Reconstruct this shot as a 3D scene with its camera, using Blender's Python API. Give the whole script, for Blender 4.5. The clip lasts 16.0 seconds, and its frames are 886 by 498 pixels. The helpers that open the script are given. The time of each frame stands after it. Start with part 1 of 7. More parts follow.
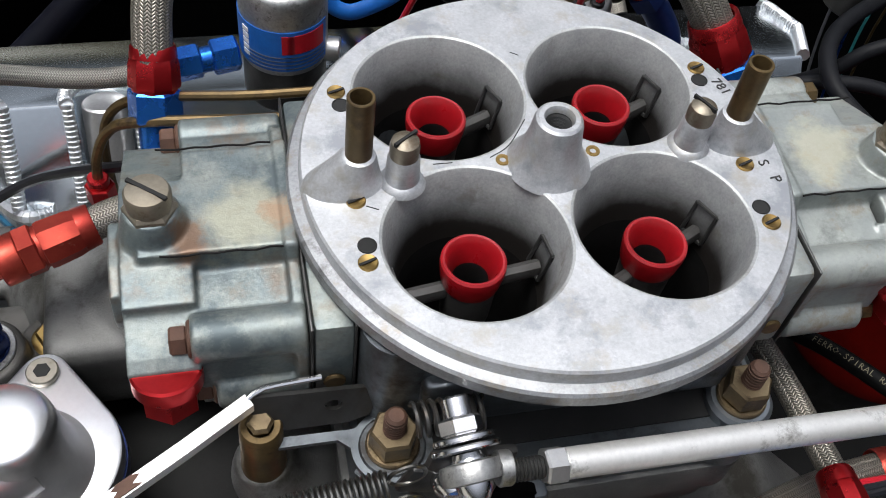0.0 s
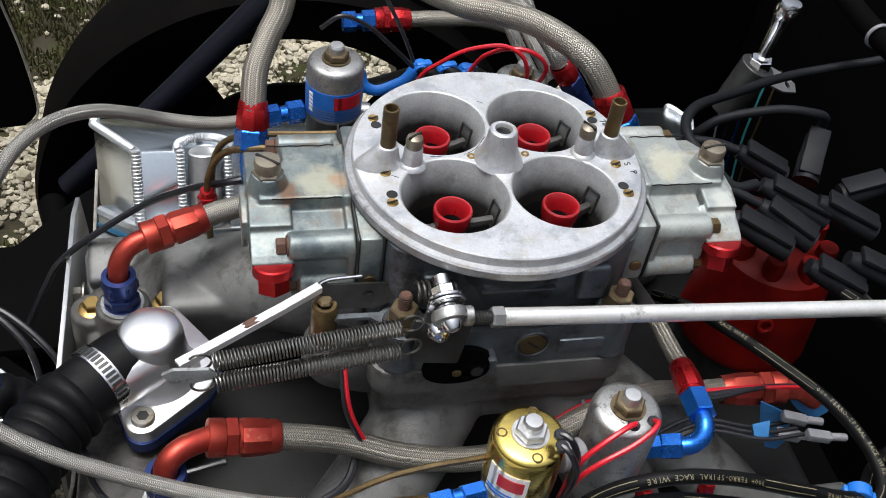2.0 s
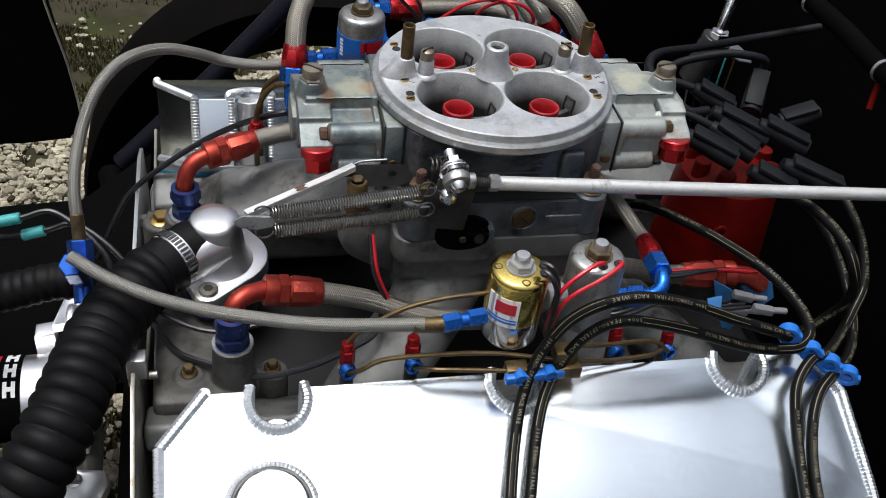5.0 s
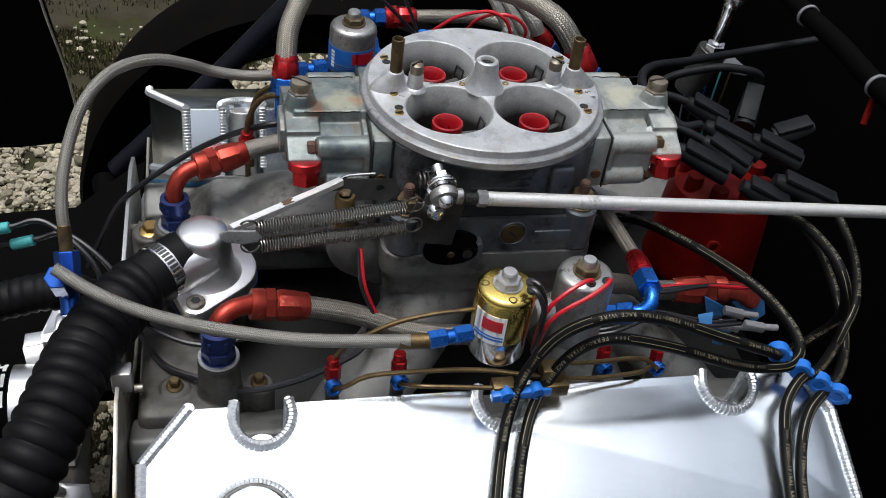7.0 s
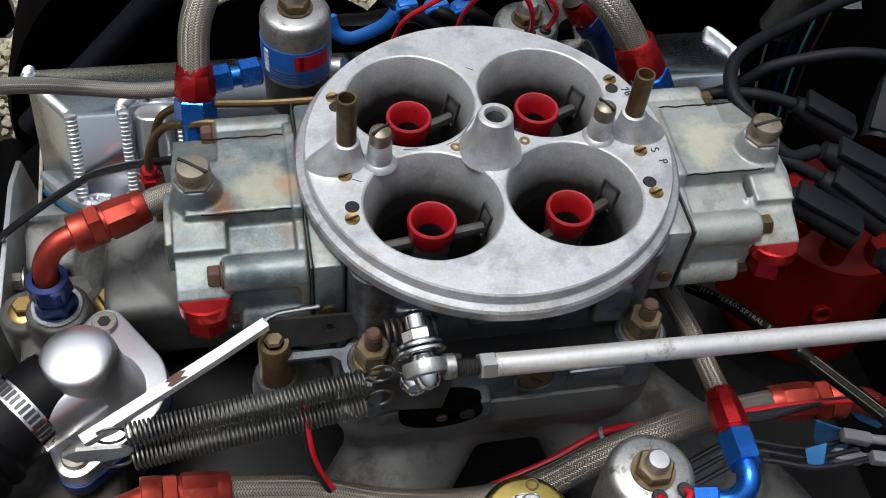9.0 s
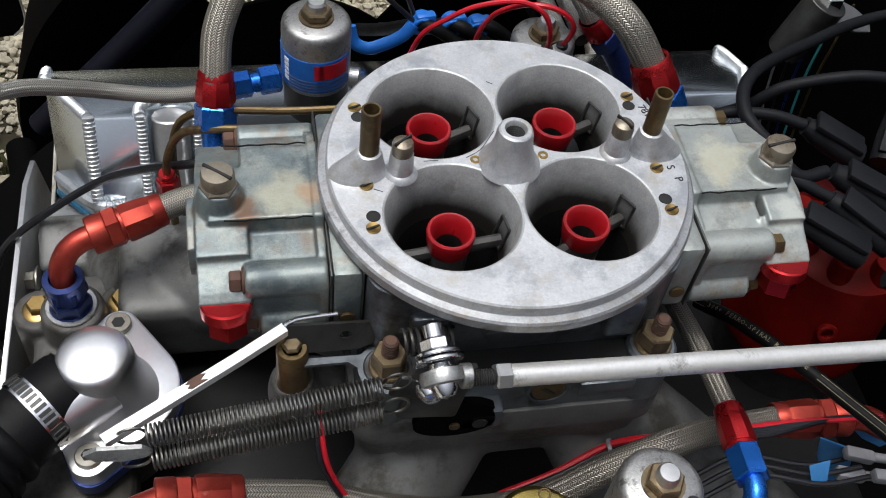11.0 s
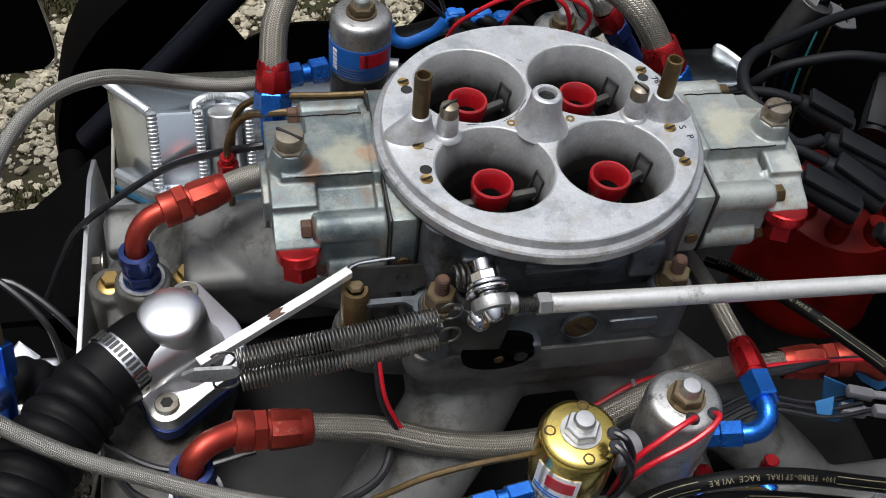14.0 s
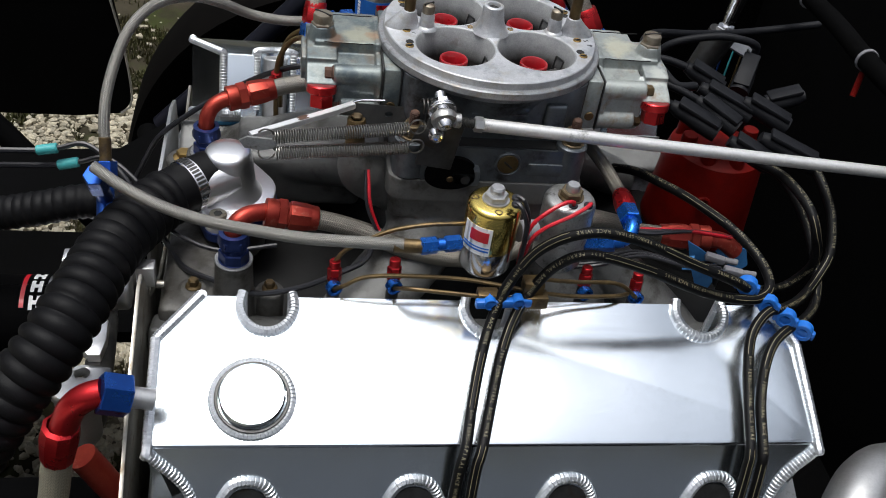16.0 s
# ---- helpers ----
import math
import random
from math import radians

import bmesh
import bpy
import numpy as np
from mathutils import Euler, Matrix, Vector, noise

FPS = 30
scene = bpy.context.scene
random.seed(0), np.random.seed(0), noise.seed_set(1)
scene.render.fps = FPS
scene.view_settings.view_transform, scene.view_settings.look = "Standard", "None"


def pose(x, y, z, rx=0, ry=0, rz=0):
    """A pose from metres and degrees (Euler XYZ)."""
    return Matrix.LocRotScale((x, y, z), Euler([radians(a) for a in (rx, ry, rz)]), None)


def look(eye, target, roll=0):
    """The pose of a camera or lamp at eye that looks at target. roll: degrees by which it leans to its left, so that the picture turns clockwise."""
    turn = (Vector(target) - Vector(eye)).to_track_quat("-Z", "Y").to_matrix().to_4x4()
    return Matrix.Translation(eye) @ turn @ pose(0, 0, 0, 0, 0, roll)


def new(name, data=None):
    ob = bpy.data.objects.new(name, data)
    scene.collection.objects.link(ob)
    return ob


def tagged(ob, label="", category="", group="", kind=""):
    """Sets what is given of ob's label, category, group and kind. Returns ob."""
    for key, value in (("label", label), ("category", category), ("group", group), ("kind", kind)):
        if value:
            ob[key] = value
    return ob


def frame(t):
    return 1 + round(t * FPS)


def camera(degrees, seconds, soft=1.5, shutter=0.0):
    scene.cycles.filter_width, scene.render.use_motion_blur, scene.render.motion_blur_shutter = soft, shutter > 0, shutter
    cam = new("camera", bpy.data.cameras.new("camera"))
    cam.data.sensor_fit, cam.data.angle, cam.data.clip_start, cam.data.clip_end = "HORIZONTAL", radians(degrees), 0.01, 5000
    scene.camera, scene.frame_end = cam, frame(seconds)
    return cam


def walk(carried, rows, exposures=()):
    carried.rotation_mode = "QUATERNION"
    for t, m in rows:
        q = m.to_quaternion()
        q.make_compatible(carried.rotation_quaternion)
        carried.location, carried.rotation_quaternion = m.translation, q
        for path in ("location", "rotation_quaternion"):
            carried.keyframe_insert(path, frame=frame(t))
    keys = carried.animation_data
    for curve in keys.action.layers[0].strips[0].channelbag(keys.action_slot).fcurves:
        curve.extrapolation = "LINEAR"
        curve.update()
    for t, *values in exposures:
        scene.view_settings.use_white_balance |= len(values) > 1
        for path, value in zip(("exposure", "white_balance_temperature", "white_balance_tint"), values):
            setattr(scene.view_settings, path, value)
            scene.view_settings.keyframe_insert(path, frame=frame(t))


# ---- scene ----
cam = camera(47.7, 16.0, soft=1.0)
PATH = [
    (0, (-0.11, -0.225, 1.262), (0.28, 0.923, -0.328), 9.4),
    (0.5, (-0.119, -0.257, 1.283), (0.284, 0.942, -0.267), 9.3),
    (1, (-0.135, -0.313, 1.317), (0.292, 0.949, -0.175), 9.4),
    (1.5, (-0.149, -0.388, 1.351), (0.288, 0.954, -0.066), 9.7),
    (2, (-0.167, -0.452, 1.376), (0.266, 0.926, -0.007), 9.4),
    (2.5, (-0.179, -0.513, 1.384), (0.212, 0.857, -0.019), 6.6),
    (3, (-0.191, -0.589, 1.386), (0.182, 0.812, 0.008), 4.9),
    (3.5, (-0.195, -0.632, 1.384), (0.196, 0.806, 0.051), 5.3),
    (4, (-0.203, -0.646, 1.381), (0.212, 0.808, 0.072), 6.4),
    (4.5, (-0.207, -0.645, 1.382), (0.224, 0.823, 0.094), 7.6),
    (7, (-0.195, -0.637, 1.389), (0.226, 0.84, 0.107), 8.2),
    (7.5, (-0.171, -0.568, 1.371), (0.23, 0.882, 0.053), 7.4),
    (8, (-0.138, -0.424, 1.353), (0.231, 0.912, -0.089), 7.1),
    (8.5, (-0.109, -0.322, 1.341), (0.236, 0.877, -0.222), 7.2),
    (11, (-0.122, -0.323, 1.347), (0.238, 0.886, -0.206), 9.2),
    (11.5, (-0.126, -0.325, 1.347), (0.227, 0.891, -0.201), 8.9),
    (12, (-0.132, -0.326, 1.35), (0.216, 0.891, -0.199), 8.7),
    (12.5, (-0.138, -0.33, 1.352), (0.206, 0.89, -0.196), 8.4),
    (13, (-0.145, -0.342, 1.352), (0.198, 0.892, -0.184), 7.9),
    (13.5, (-0.15, -0.363, 1.356), (0.194, 0.888, -0.166), 7.4),
    (14, (-0.16, -0.397, 1.364), (0.205, 0.879, -0.132), 7.4),
    (14.5, (-0.177, -0.455, 1.37), (0.237, 0.873, -0.067), 8.5),
    (15, (-0.182, -0.531, 1.381), (0.263, 0.857, 0.012), 9.2),
    (15.5, (-0.191, -0.635, 1.376), (0.257, 0.842, 0.104), 10.7),
    (16, (-0.172, -0.747, 1.374), (0.16, 0.779, 0.124), 9.3),
]
walk(cam, [(t, look(eye, target, roll)) for t, eye, target, roll in PATH], ((0, 0.0), (1.0, 0.1), (1.5, 0.25), (2.0, 0.3), (2.5, 0.2), (3.0, 0.0), (4.5, 0.0), (7.0, -0.08), (8.5, -0.15), (11.0, -0.12), (13.0, -0.12), (14.5, -0.05), (16.0, -0.05)))

# ---- world and light ----
world = bpy.data.worlds.new("sky")
scene.world = world
world.use_nodes = True
wn, wl = world.node_tree.nodes, world.node_tree.links
sky = wn.new("ShaderNodeTexSky")
sky.sky_type = "NISHITA"
sky.sun_disc = False
sky.sun_elevation, sky.sun_rotation = radians(79), radians(265)
sky.dust_density, sky.air_density, sky.ozone_density = 3.0, 1.0, 1.0
cloud = wn.new("ShaderNodeHueSaturation")
cloud.inputs["Saturation"].default_value = 0.35
wl.new(sky.outputs[0], cloud.inputs["Color"])
# cloud cover: brighter overhead than at the horizon
wtc = wn.new("ShaderNodeTexCoord")
wse = wn.new("ShaderNodeSeparateXYZ")
wl.new(wtc.outputs["Generated"], wse.inputs[0])
wmr = wn.new("ShaderNodeMapRange")
wmr.inputs[1].default_value, wmr.inputs[2].default_value = 0.0, 1.0
wmr.inputs[3].default_value, wmr.inputs[4].default_value = 0.05, 6.2
wpw = wn.new("ShaderNodeMath")
wpw.operation = "POWER"
wpw.use_clamp = True
wpw.inputs[1].default_value = 1.65
wl.new(wse.outputs[2], wpw.inputs[0])
wl.new(wpw.outputs[0], wmr.inputs[0])
wmx = wn.new("ShaderNodeVectorMath")
wmx.operation = "SCALE"
wl.new(cloud.outputs[0], wmx.inputs[0]), wl.new(wmr.outputs[0], wmx.inputs["Scale"])
wl.new(wmx.outputs[0], wn["Background"].inputs["Color"])
wn["Background"].inputs["Strength"].default_value = 0.052
sun = new("sun", bpy.data.lights.new("sun", "SUN"))
sun.data.energy, sun.data.angle, sun.data.color = 2.4, radians(24), (0.975, 0.985, 0.965)
sun.matrix_world = look((-0.22, -0.02, 2.2), (0.0, 0.0, 1.0))


# ---- materials ----
def surf(name, a, b=None, rough=0.5, metal=0.0, s1=45, s2=500, bump=0.1, dirt=None, amount=0.0, coat=0.0, wear=0.12, ds=22, uvmap=False, spec=0.5, rust=None, rs=30, deep=None, wave=0.0, stains=()):
    """Two colours mixed at one scale, grain at another, patches of dirt or wear with their own outline."""
    m = bpy.data.materials.new(name)
    m.use_nodes = True
    n, l = m.node_tree.nodes, m.node_tree.links
    p = n["Principled BSDF"]
    b = b or tuple(min(1, c * 0.75) for c in a)
    tc = n.new("ShaderNodeTexCoord")
    src = tc.outputs["UV" if uvmap else "Object"]

    def nz(scale, detail=5, rgh=0.6):
        t = n.new("ShaderNodeTexNoise")
        t.inputs["Scale"].default_value, t.inputs["Detail"].default_value, t.inputs["Roughness"].default_value = scale, detail, rgh
        l.new(src, t.inputs["Vector"])
        return t.outputs["Fac"]

    def ramp(x, lo, hi):
        r = n.new("ShaderNodeMapRange")
        r.inputs[1].default_value, r.inputs[2].default_value = lo, hi
        l.new(x, r.inputs[0])
        return r.outputs[0]

    def mixc(f, x, y):
        k = n.new("ShaderNodeMix")
        k.data_type = "RGBA"
        for i, v in ((0, f), (6, x), (7, y)):
            if hasattr(v, "is_linked"):
                l.new(v, k.inputs[i])
            else:
                k.inputs[i].default_value = (*v, 1) if isinstance(v, tuple) else v
        return k.outputs[2]

    big, fine = nz(s1), nz(s2, 6, 0.7)
    col = mixc(ramp(big, 0.35, 0.65), a, b)
    grain = mixc(ramp(fine, 0.3, 0.75), (1 - wear,) * 3, (1 + wear * 0.4,) * 3)
    mul = n.new("ShaderNodeMix")
    mul.data_type, mul.blend_type = "RGBA", "MULTIPLY"
    mul.inputs[0].default_value = 1
    l.new(col, mul.inputs[6]), l.new(grain, mul.inputs[7])
    col = mul.outputs[2]
    if dirt:
        d = nz(ds, 8, 0.72)
        patch = ramp(d, 0.62 - 0.25 * amount, 0.72 - 0.2 * amount)
        col = mixc(patch, col, dirt)
    if rust:
        col = mixc(ramp(nz(rs, 9, 0.7), 0.53, 0.68), col, rust)
    # stains and worn spots, each with its own ragged outline about a place on the thing
    for (cx, cy, cz), reach, colour, full in stains:
        dv = n.new("ShaderNodeVectorMath")
        dv.operation = "DISTANCE"
        l.new(src, dv.inputs[0])
        dv.inputs[1].default_value = (cx, cy, cz)
        wob = n.new("ShaderNodeMath")
        wob.operation, wob.inputs[1].default_value = "MULTIPLY_ADD", reach * 2.2
        l.new(nz(0.9 / reach, 8, 0.68), wob.inputs[0]), l.new(dv.outputs["Value"], wob.inputs[2])
        far_off = n.new("ShaderNodeMapRange")
        far_off.inputs[1].default_value, far_off.inputs[2].default_value = reach * 1.6, reach * 2.15
        far_off.inputs[3].default_value, far_off.inputs[4].default_value = full, 0.0
        l.new(wob.outputs[0], far_off.inputs[0])
        col = mixc(far_off.outputs[0], col, colour)
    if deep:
        # fuel varnish and painted-in depth shade below a ragged line
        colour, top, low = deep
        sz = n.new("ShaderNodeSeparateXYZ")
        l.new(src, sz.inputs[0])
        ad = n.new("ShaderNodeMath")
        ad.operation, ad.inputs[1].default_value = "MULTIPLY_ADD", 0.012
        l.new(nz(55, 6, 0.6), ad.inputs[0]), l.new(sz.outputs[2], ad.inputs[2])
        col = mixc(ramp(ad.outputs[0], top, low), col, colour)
    l.new(col, p.inputs["Base Color"])
    rr = n.new("ShaderNodeMapRange")
    rr.inputs[3].default_value, rr.inputs[4].default_value = max(0.02, rough - 0.1), min(1, rough + 0.12)
    l.new(big, rr.inputs[0]), l.new(rr.outputs[0], p.inputs["Roughness"])
    p.inputs["Metallic"].default_value = metal
    p.inputs["Specular IOR Level"].default_value = spec
    p.inputs["Coat Weight"].default_value = coat
    p.inputs["Coat Roughness"].default_value = 0.08
    if wave:
        wv = n.new("ShaderNodeBump")
        wv.inputs["Strength"].default_value, wv.inputs["Distance"].default_value = 1.0, wave
        l.new(nz(9, 1, 0.4), wv.inputs["Height"]), l.new(wv.outputs[0], p.inputs["Normal"])
    if bump:
        bp = n.new("ShaderNodeBump")
        bp.inputs["Strength"].default_value, bp.inputs["Distance"].default_value = bump, 0.001
        l.new(fine, bp.inputs["Height"]), l.new(bp.outputs[0], p.inputs["Normal"])
        if wave:
            l.new(wv.outputs[0], bp.inputs["Normal"])
    return m


def braid(name, a, b, rough, metal, pitch=0.0042, strength=0.6):
    """Woven sleeve: two families of diagonal strands over the sleeve's length and girth."""
    m = bpy.data.materials.new(name)
    m.use_nodes = True
    n, l = m.node_tree.nodes, m.node_tree.links
    p = n["Principled BSDF"]
    tc = n.new("ShaderNodeTexCoord")
    sp = n.new("ShaderNodeSeparateXYZ")
    l.new(tc.outputs["UV"], sp.inputs[0])

    def op(kind, x, y=None):
        k = n.new("ShaderNodeMath")
        k.operation = kind
        for i, v in ((0, x), (1, y)):
            if v is None:
                continue
            if isinstance(v, (int, float)):
                k.inputs[i].default_value = v
            else:
                l.new(v, k.inputs[i])
        return k.outputs[0]

    # columns along the sleeve, strands leaning one way and the other by turns
    col = op("DIVIDE", sp.outputs[1], pitch * 1.15)
    frac, odd = op("FRACT", col), op("GREATER_THAN", op("FRACT", op("MULTIPLY", col, 0.5)), 0.5)
    lean = op("ABSOLUTE", op("SUBTRACT", odd, frac))
    strand = op("FRACT", op("ADD", op("DIVIDE", sp.outputs[0], pitch), op("MULTIPLY", lean, 0.9)))
    h = op("MULTIPLY", op("POWER", op("SINE", op("MULTIPLY", strand, math.pi)), 0.6), op("POWER", op("SINE", op("MULTIPLY", frac, math.pi)), 0.18))
    mx = n.new("ShaderNodeMix")
    mx.data_type = "RGBA"
    mx.inputs[6].default_value, mx.inputs[7].default_value = (*b, 1), (*a, 1)
    l.new(h, mx.inputs[0]), l.new(mx.outputs[2], p.inputs["Base Color"])
    bp = n.new("ShaderNodeBump")
    bp.inputs["Strength"].default_value, bp.inputs["Distance"].default_value = strength, 0.0006
    l.new(h, bp.inputs["Height"]), l.new(bp.outputs[0], p.inputs["Normal"])
    p.inputs["Roughness"].default_value, p.inputs["Metallic"].default_value = rough, metal
    return m


M_flange = surf("machined_aluminium", (0.62, 0.63, 0.65), (0.49, 0.503, 0.523), 0.45, 0.66, 55, 900, 0.1, (0.33, 0.345, 0.372), 0.45, wear=0.2, ds=40, rust=(0.43, 0.41, 0.375), rs=75)
M_lip = surf("worn_aluminium_lip", (0.44, 0.45, 0.465), (0.31, 0.32, 0.335), 0.42, 0.75, 60, 900, 0.15, (0.2, 0.2, 0.2), 0.3, wear=0.25, ds=95, rust=(0.3, 0.27, 0.23), rs=120)
M_cast = surf("cast_aluminium_grey", (0.19, 0.21, 0.23), (0.12, 0.135, 0.15), 0.38, 0.75, 40, 700, 0.12, (0.045, 0.043, 0.042), 0.35)
M_zinc = surf("dichromate_zinc", (0.15, 0.185, 0.195), (0.245, 0.265, 0.245), 0.42, 0.45, 60, 600, 0.22, (0.085, 0.107, 0.115), 0.55, wear=0.22, ds=38, rust=(0.15, 0.125, 0.1), rs=46,
              stains=(((-0.108, -0.006, 0.085), 0.017, (0.40, 0.39, 0.29), 0.6), ((-0.128, -0.014, 0.084), 0.0085, (0.16, 0.085, 0.045), 0.8), ((-0.097, -0.006, 0.084), 0.007, (0.33, 0.2, 0.12), 0.7), ((-0.131, -0.044, 0.07), 0.006, (0.12, 0.07, 0.04), 0.6)))
M_zinc_pale = surf("worn_pale_zinc", (0.345, 0.365, 0.345), (0.24, 0.265, 0.262), 0.42, 0.4, 40, 600, 0.14, (0.19, 0.205, 0.195), 0.35, ds=45, rust=(0.22, 0.18, 0.13), rs=70,
                   stains=(((0.112, 0.0, 0.085), 0.016, (0.52, 0.5, 0.38), 0.6), ((0.143, -0.03, 0.075), 0.01, (0.5, 0.51, 0.47), 0.6)))
M_manifold = surf("sand_cast_aluminium", (0.146, 0.146, 0.142), (0.094, 0.094, 0.091), 0.5, 0.35, 30, 900, 0.35, (0.035, 0.032, 0.026), 0.4, ds=18)
M_crossover = surf("oil_stained_casting", (0.095, 0.092, 0.086), (0.058, 0.055, 0.05), 0.55, 0.3, 30, 900, 0.35, (0.03, 0.026, 0.02), 0.55, ds=24)
M_head = surf("grey_cast_head", (0.3, 0.31, 0.32), (0.22, 0.225, 0.23), 0.5, 0.4, 30, 700, 0.25, (0.09, 0.085, 0.075), 0.3, ds=25)
M_polish = surf("brushed_aluminium", (0.8, 0.855, 0.895), (0.74, 0.8, 0.845), 0.19, 1.0, 12, 300, 0.02, wear=0.05, wave=0.003)
M_weld = surf("weld_bead", (0.84, 0.86, 0.88), (0.66, 0.68, 0.71), 0.42, 1.0, 80, 600, 0.1)
M_alu = surf("raw_aluminium", (0.62, 0.62, 0.62), (0.5, 0.5, 0.5), 0.35, 0.9, 40, 500, 0.05)
M_chrome = surf("chrome", (0.85, 0.85, 0.86), (0.8, 0.8, 0.82), 0.16, 1.0, 60, 300, 0.0, wear=0.04)
M_steel = surf("zinc_steel", (0.36, 0.345, 0.31), (0.25, 0.23, 0.19), 0.35, 0.9, 60, 500, 0.08, (0.15, 0.11, 0.07), 0.25, ds=60)
M_steel_dark = surf("oiled_steel", (0.08, 0.08, 0.08), (0.045, 0.044, 0.042), 0.4, 0.7, 60, 500, 0.1, (0.05, 0.035, 0.022), 0.2)
M_red = surf("red_anodised", (0.55, 0.022, 0.026), (0.45, 0.016, 0.02), 0.28, 0.85, 60, 400, 0.04, coat=0.1)
M_red_old = surf("faded_red_anodised", (0.42, 0.062, 0.04), (0.33, 0.036, 0.027), 0.4, 0.82, 60, 400, 0.05, (0.5, 0.2, 0.14), 0.08, ds=70)
M_blue = surf("blue_anodised", (0.025, 0.19, 0.7), (0.018, 0.13, 0.55), 0.26, 0.85, 60, 400, 0.03, coat=0.1)
M_blue_dark = surf("dark_blue_anodised", (0.02, 0.04, 0.16), (0.012, 0.025, 0.1), 0.3, 0.6, 60, 400, 0.03)
M_blue_deep = surf("deep_blue_anodised", (0.012, 0.08, 0.36), (0.01, 0.055, 0.27), 0.28, 0.8, 60, 400, 0.03, coat=0.1)
M_brass = surf("aged_brass", (0.17, 0.115, 0.05), (0.1, 0.07, 0.035), 0.4, 0.75, 80, 500, 0.08, (0.06, 0.04, 0.025), 0.35, ds=60)
M_brass_new = surf("bright_brass", (0.46, 0.31, 0.11), (0.34, 0.22, 0.08), 0.32, 1.0, 80, 500, 0.03, (0.15, 0.09, 0.04), 0.25, ds=120)
M_gold = surf("gold_plating", (0.86, 0.66, 0.2), (0.76, 0.56, 0.14), 0.22, 1.0, 40, 300, 0.03, (0.55, 0.45, 0.15), 0.1)
M_redpaint = surf("red_booster_paint", (0.32, 0.006, 0.011), (0.24, 0.005, 0.008), 0.3, 0.0, 80, 500, 0.05, coat=0.2)
M_dist = surf("red_moulded_plastic", (0.12, 0.0035, 0.002), (0.088, 0.0028, 0.0018), 0.45, 0.0, 50, 500, 0.08, spec=0.1)
M_rubber = surf("black_rubber", (0.0045, 0.0045, 0.0052), (0.003, 0.003, 0.0035), 0.52, 0.0, 50, 500, 0.25, (0.014, 0.0135, 0.013), 0.15, spec=0.12)
M_boot = surf("silicone_boot", (0.0075, 0.008, 0.01), (0.0055, 0.006, 0.0075), 0.55, 0.0, 60, 600, 0.15, spec=0.16)
M_lead = surf("lead_jacket", (0.004, 0.004, 0.0045), (0.003, 0.003, 0.003), 0.5, 0.0, 50, 500, 0.1, spec=0.14)
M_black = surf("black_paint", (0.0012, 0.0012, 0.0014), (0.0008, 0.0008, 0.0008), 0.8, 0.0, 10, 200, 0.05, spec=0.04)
M_navy = surf("dark_frame_paint", (0.005, 0.006, 0.011), (0.004, 0.004, 0.008), 0.45, 0.0, 20, 200, 0.05, spec=0.2)
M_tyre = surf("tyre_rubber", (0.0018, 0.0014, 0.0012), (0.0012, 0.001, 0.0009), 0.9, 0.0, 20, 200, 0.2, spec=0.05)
M_wire_red = surf("red_wire", (0.5, 0.008, 0.02), (0.42, 0.008, 0.016), 0.35, 0.0, 60, 500, 0.02)
M_wire_blk = surf("black_wire", (0.012, 0.012, 0.016), (0.008, 0.008, 0.01), 0.35, 0.0, 60, 500, 0.02)
M_tan = surf("tan_print", (0.24, 0.21, 0.125), (0.1, 0.088, 0.055), 0.55, 0.0, 90, 600, 0.0)
M_blueplastic = surf("blue_plastic", (0.012, 0.14, 0.52), (0.01, 0.11, 0.43), 0.4, 0.0, 60, 400, 0.03)
M_tape = surf("blue_tape", (0.03, 0.17, 0.4), (0.02, 0.13, 0.33), 0.6, 0.0, 60, 400, 0.1)
M_teal = surf("teal_connector", (0.05, 0.35, 0.36), None, 0.4)
M_white = surf("white_label", (0.8, 0.8, 0.8), (0.74, 0.74, 0.74), 0.4, 0.0, 60, 400, 0.0)
M_plastic_w = surf("pale_plastic", (0.2, 0.2, 0.215), None, 0.4)
M_rust = surf("rust_brown", (0.1, 0.048, 0.03), (0.06, 0.03, 0.02), 0.7, 0.1, 80, 500, 0.3)
M_dark_hole = surf("carbon_black", (0.01, 0.01, 0.01), None, 0.8)
M_braid = braid("steel_braid", (0.35, 0.325, 0.28), (0.05, 0.044, 0.036), 0.38, 0.75, 0.0015, 0.7)
M_braid_fine = braid("fine_steel_braid", (0.33, 0.32, 0.295), (0.05, 0.046, 0.04), 0.4, 0.7, 0.0012, 0.7)
M_braid_tan = braid("tan_braid", (0.42, 0.39, 0.3), (0.1, 0.09, 0.065), 0.5, 0.4, 0.0017, 0.7)
# near-black for fuel stain and dirt, with shade inside bores painted in
M_soot_shade = surf("fuel_stain_and_bore_shade", (0.009, 0.008, 0.008), (0.004, 0.004, 0.004), 0.65, 0.0, 60, 400, 0.1, spec=0.2)
M_rod = surf("clear_aluminium_rod", (0.8, 0.795, 0.78), (0.7, 0.695, 0.68), 0.34, 0.6, 40, 500, 0.05, (0.3, 0.29, 0.27), 0.05, ds=50)
M_strap = surf("bright_plating", (0.9, 0.9, 0.9), (0.84, 0.84, 0.84), 0.38, 0.7, 60, 300, 0.02, wear=0.06)
M_neck = surf("polished_neck", (0.9, 0.9, 0.91), (0.85, 0.85, 0.865), 0.33, 1.0, 30, 300, 0.02, wear=0.05)
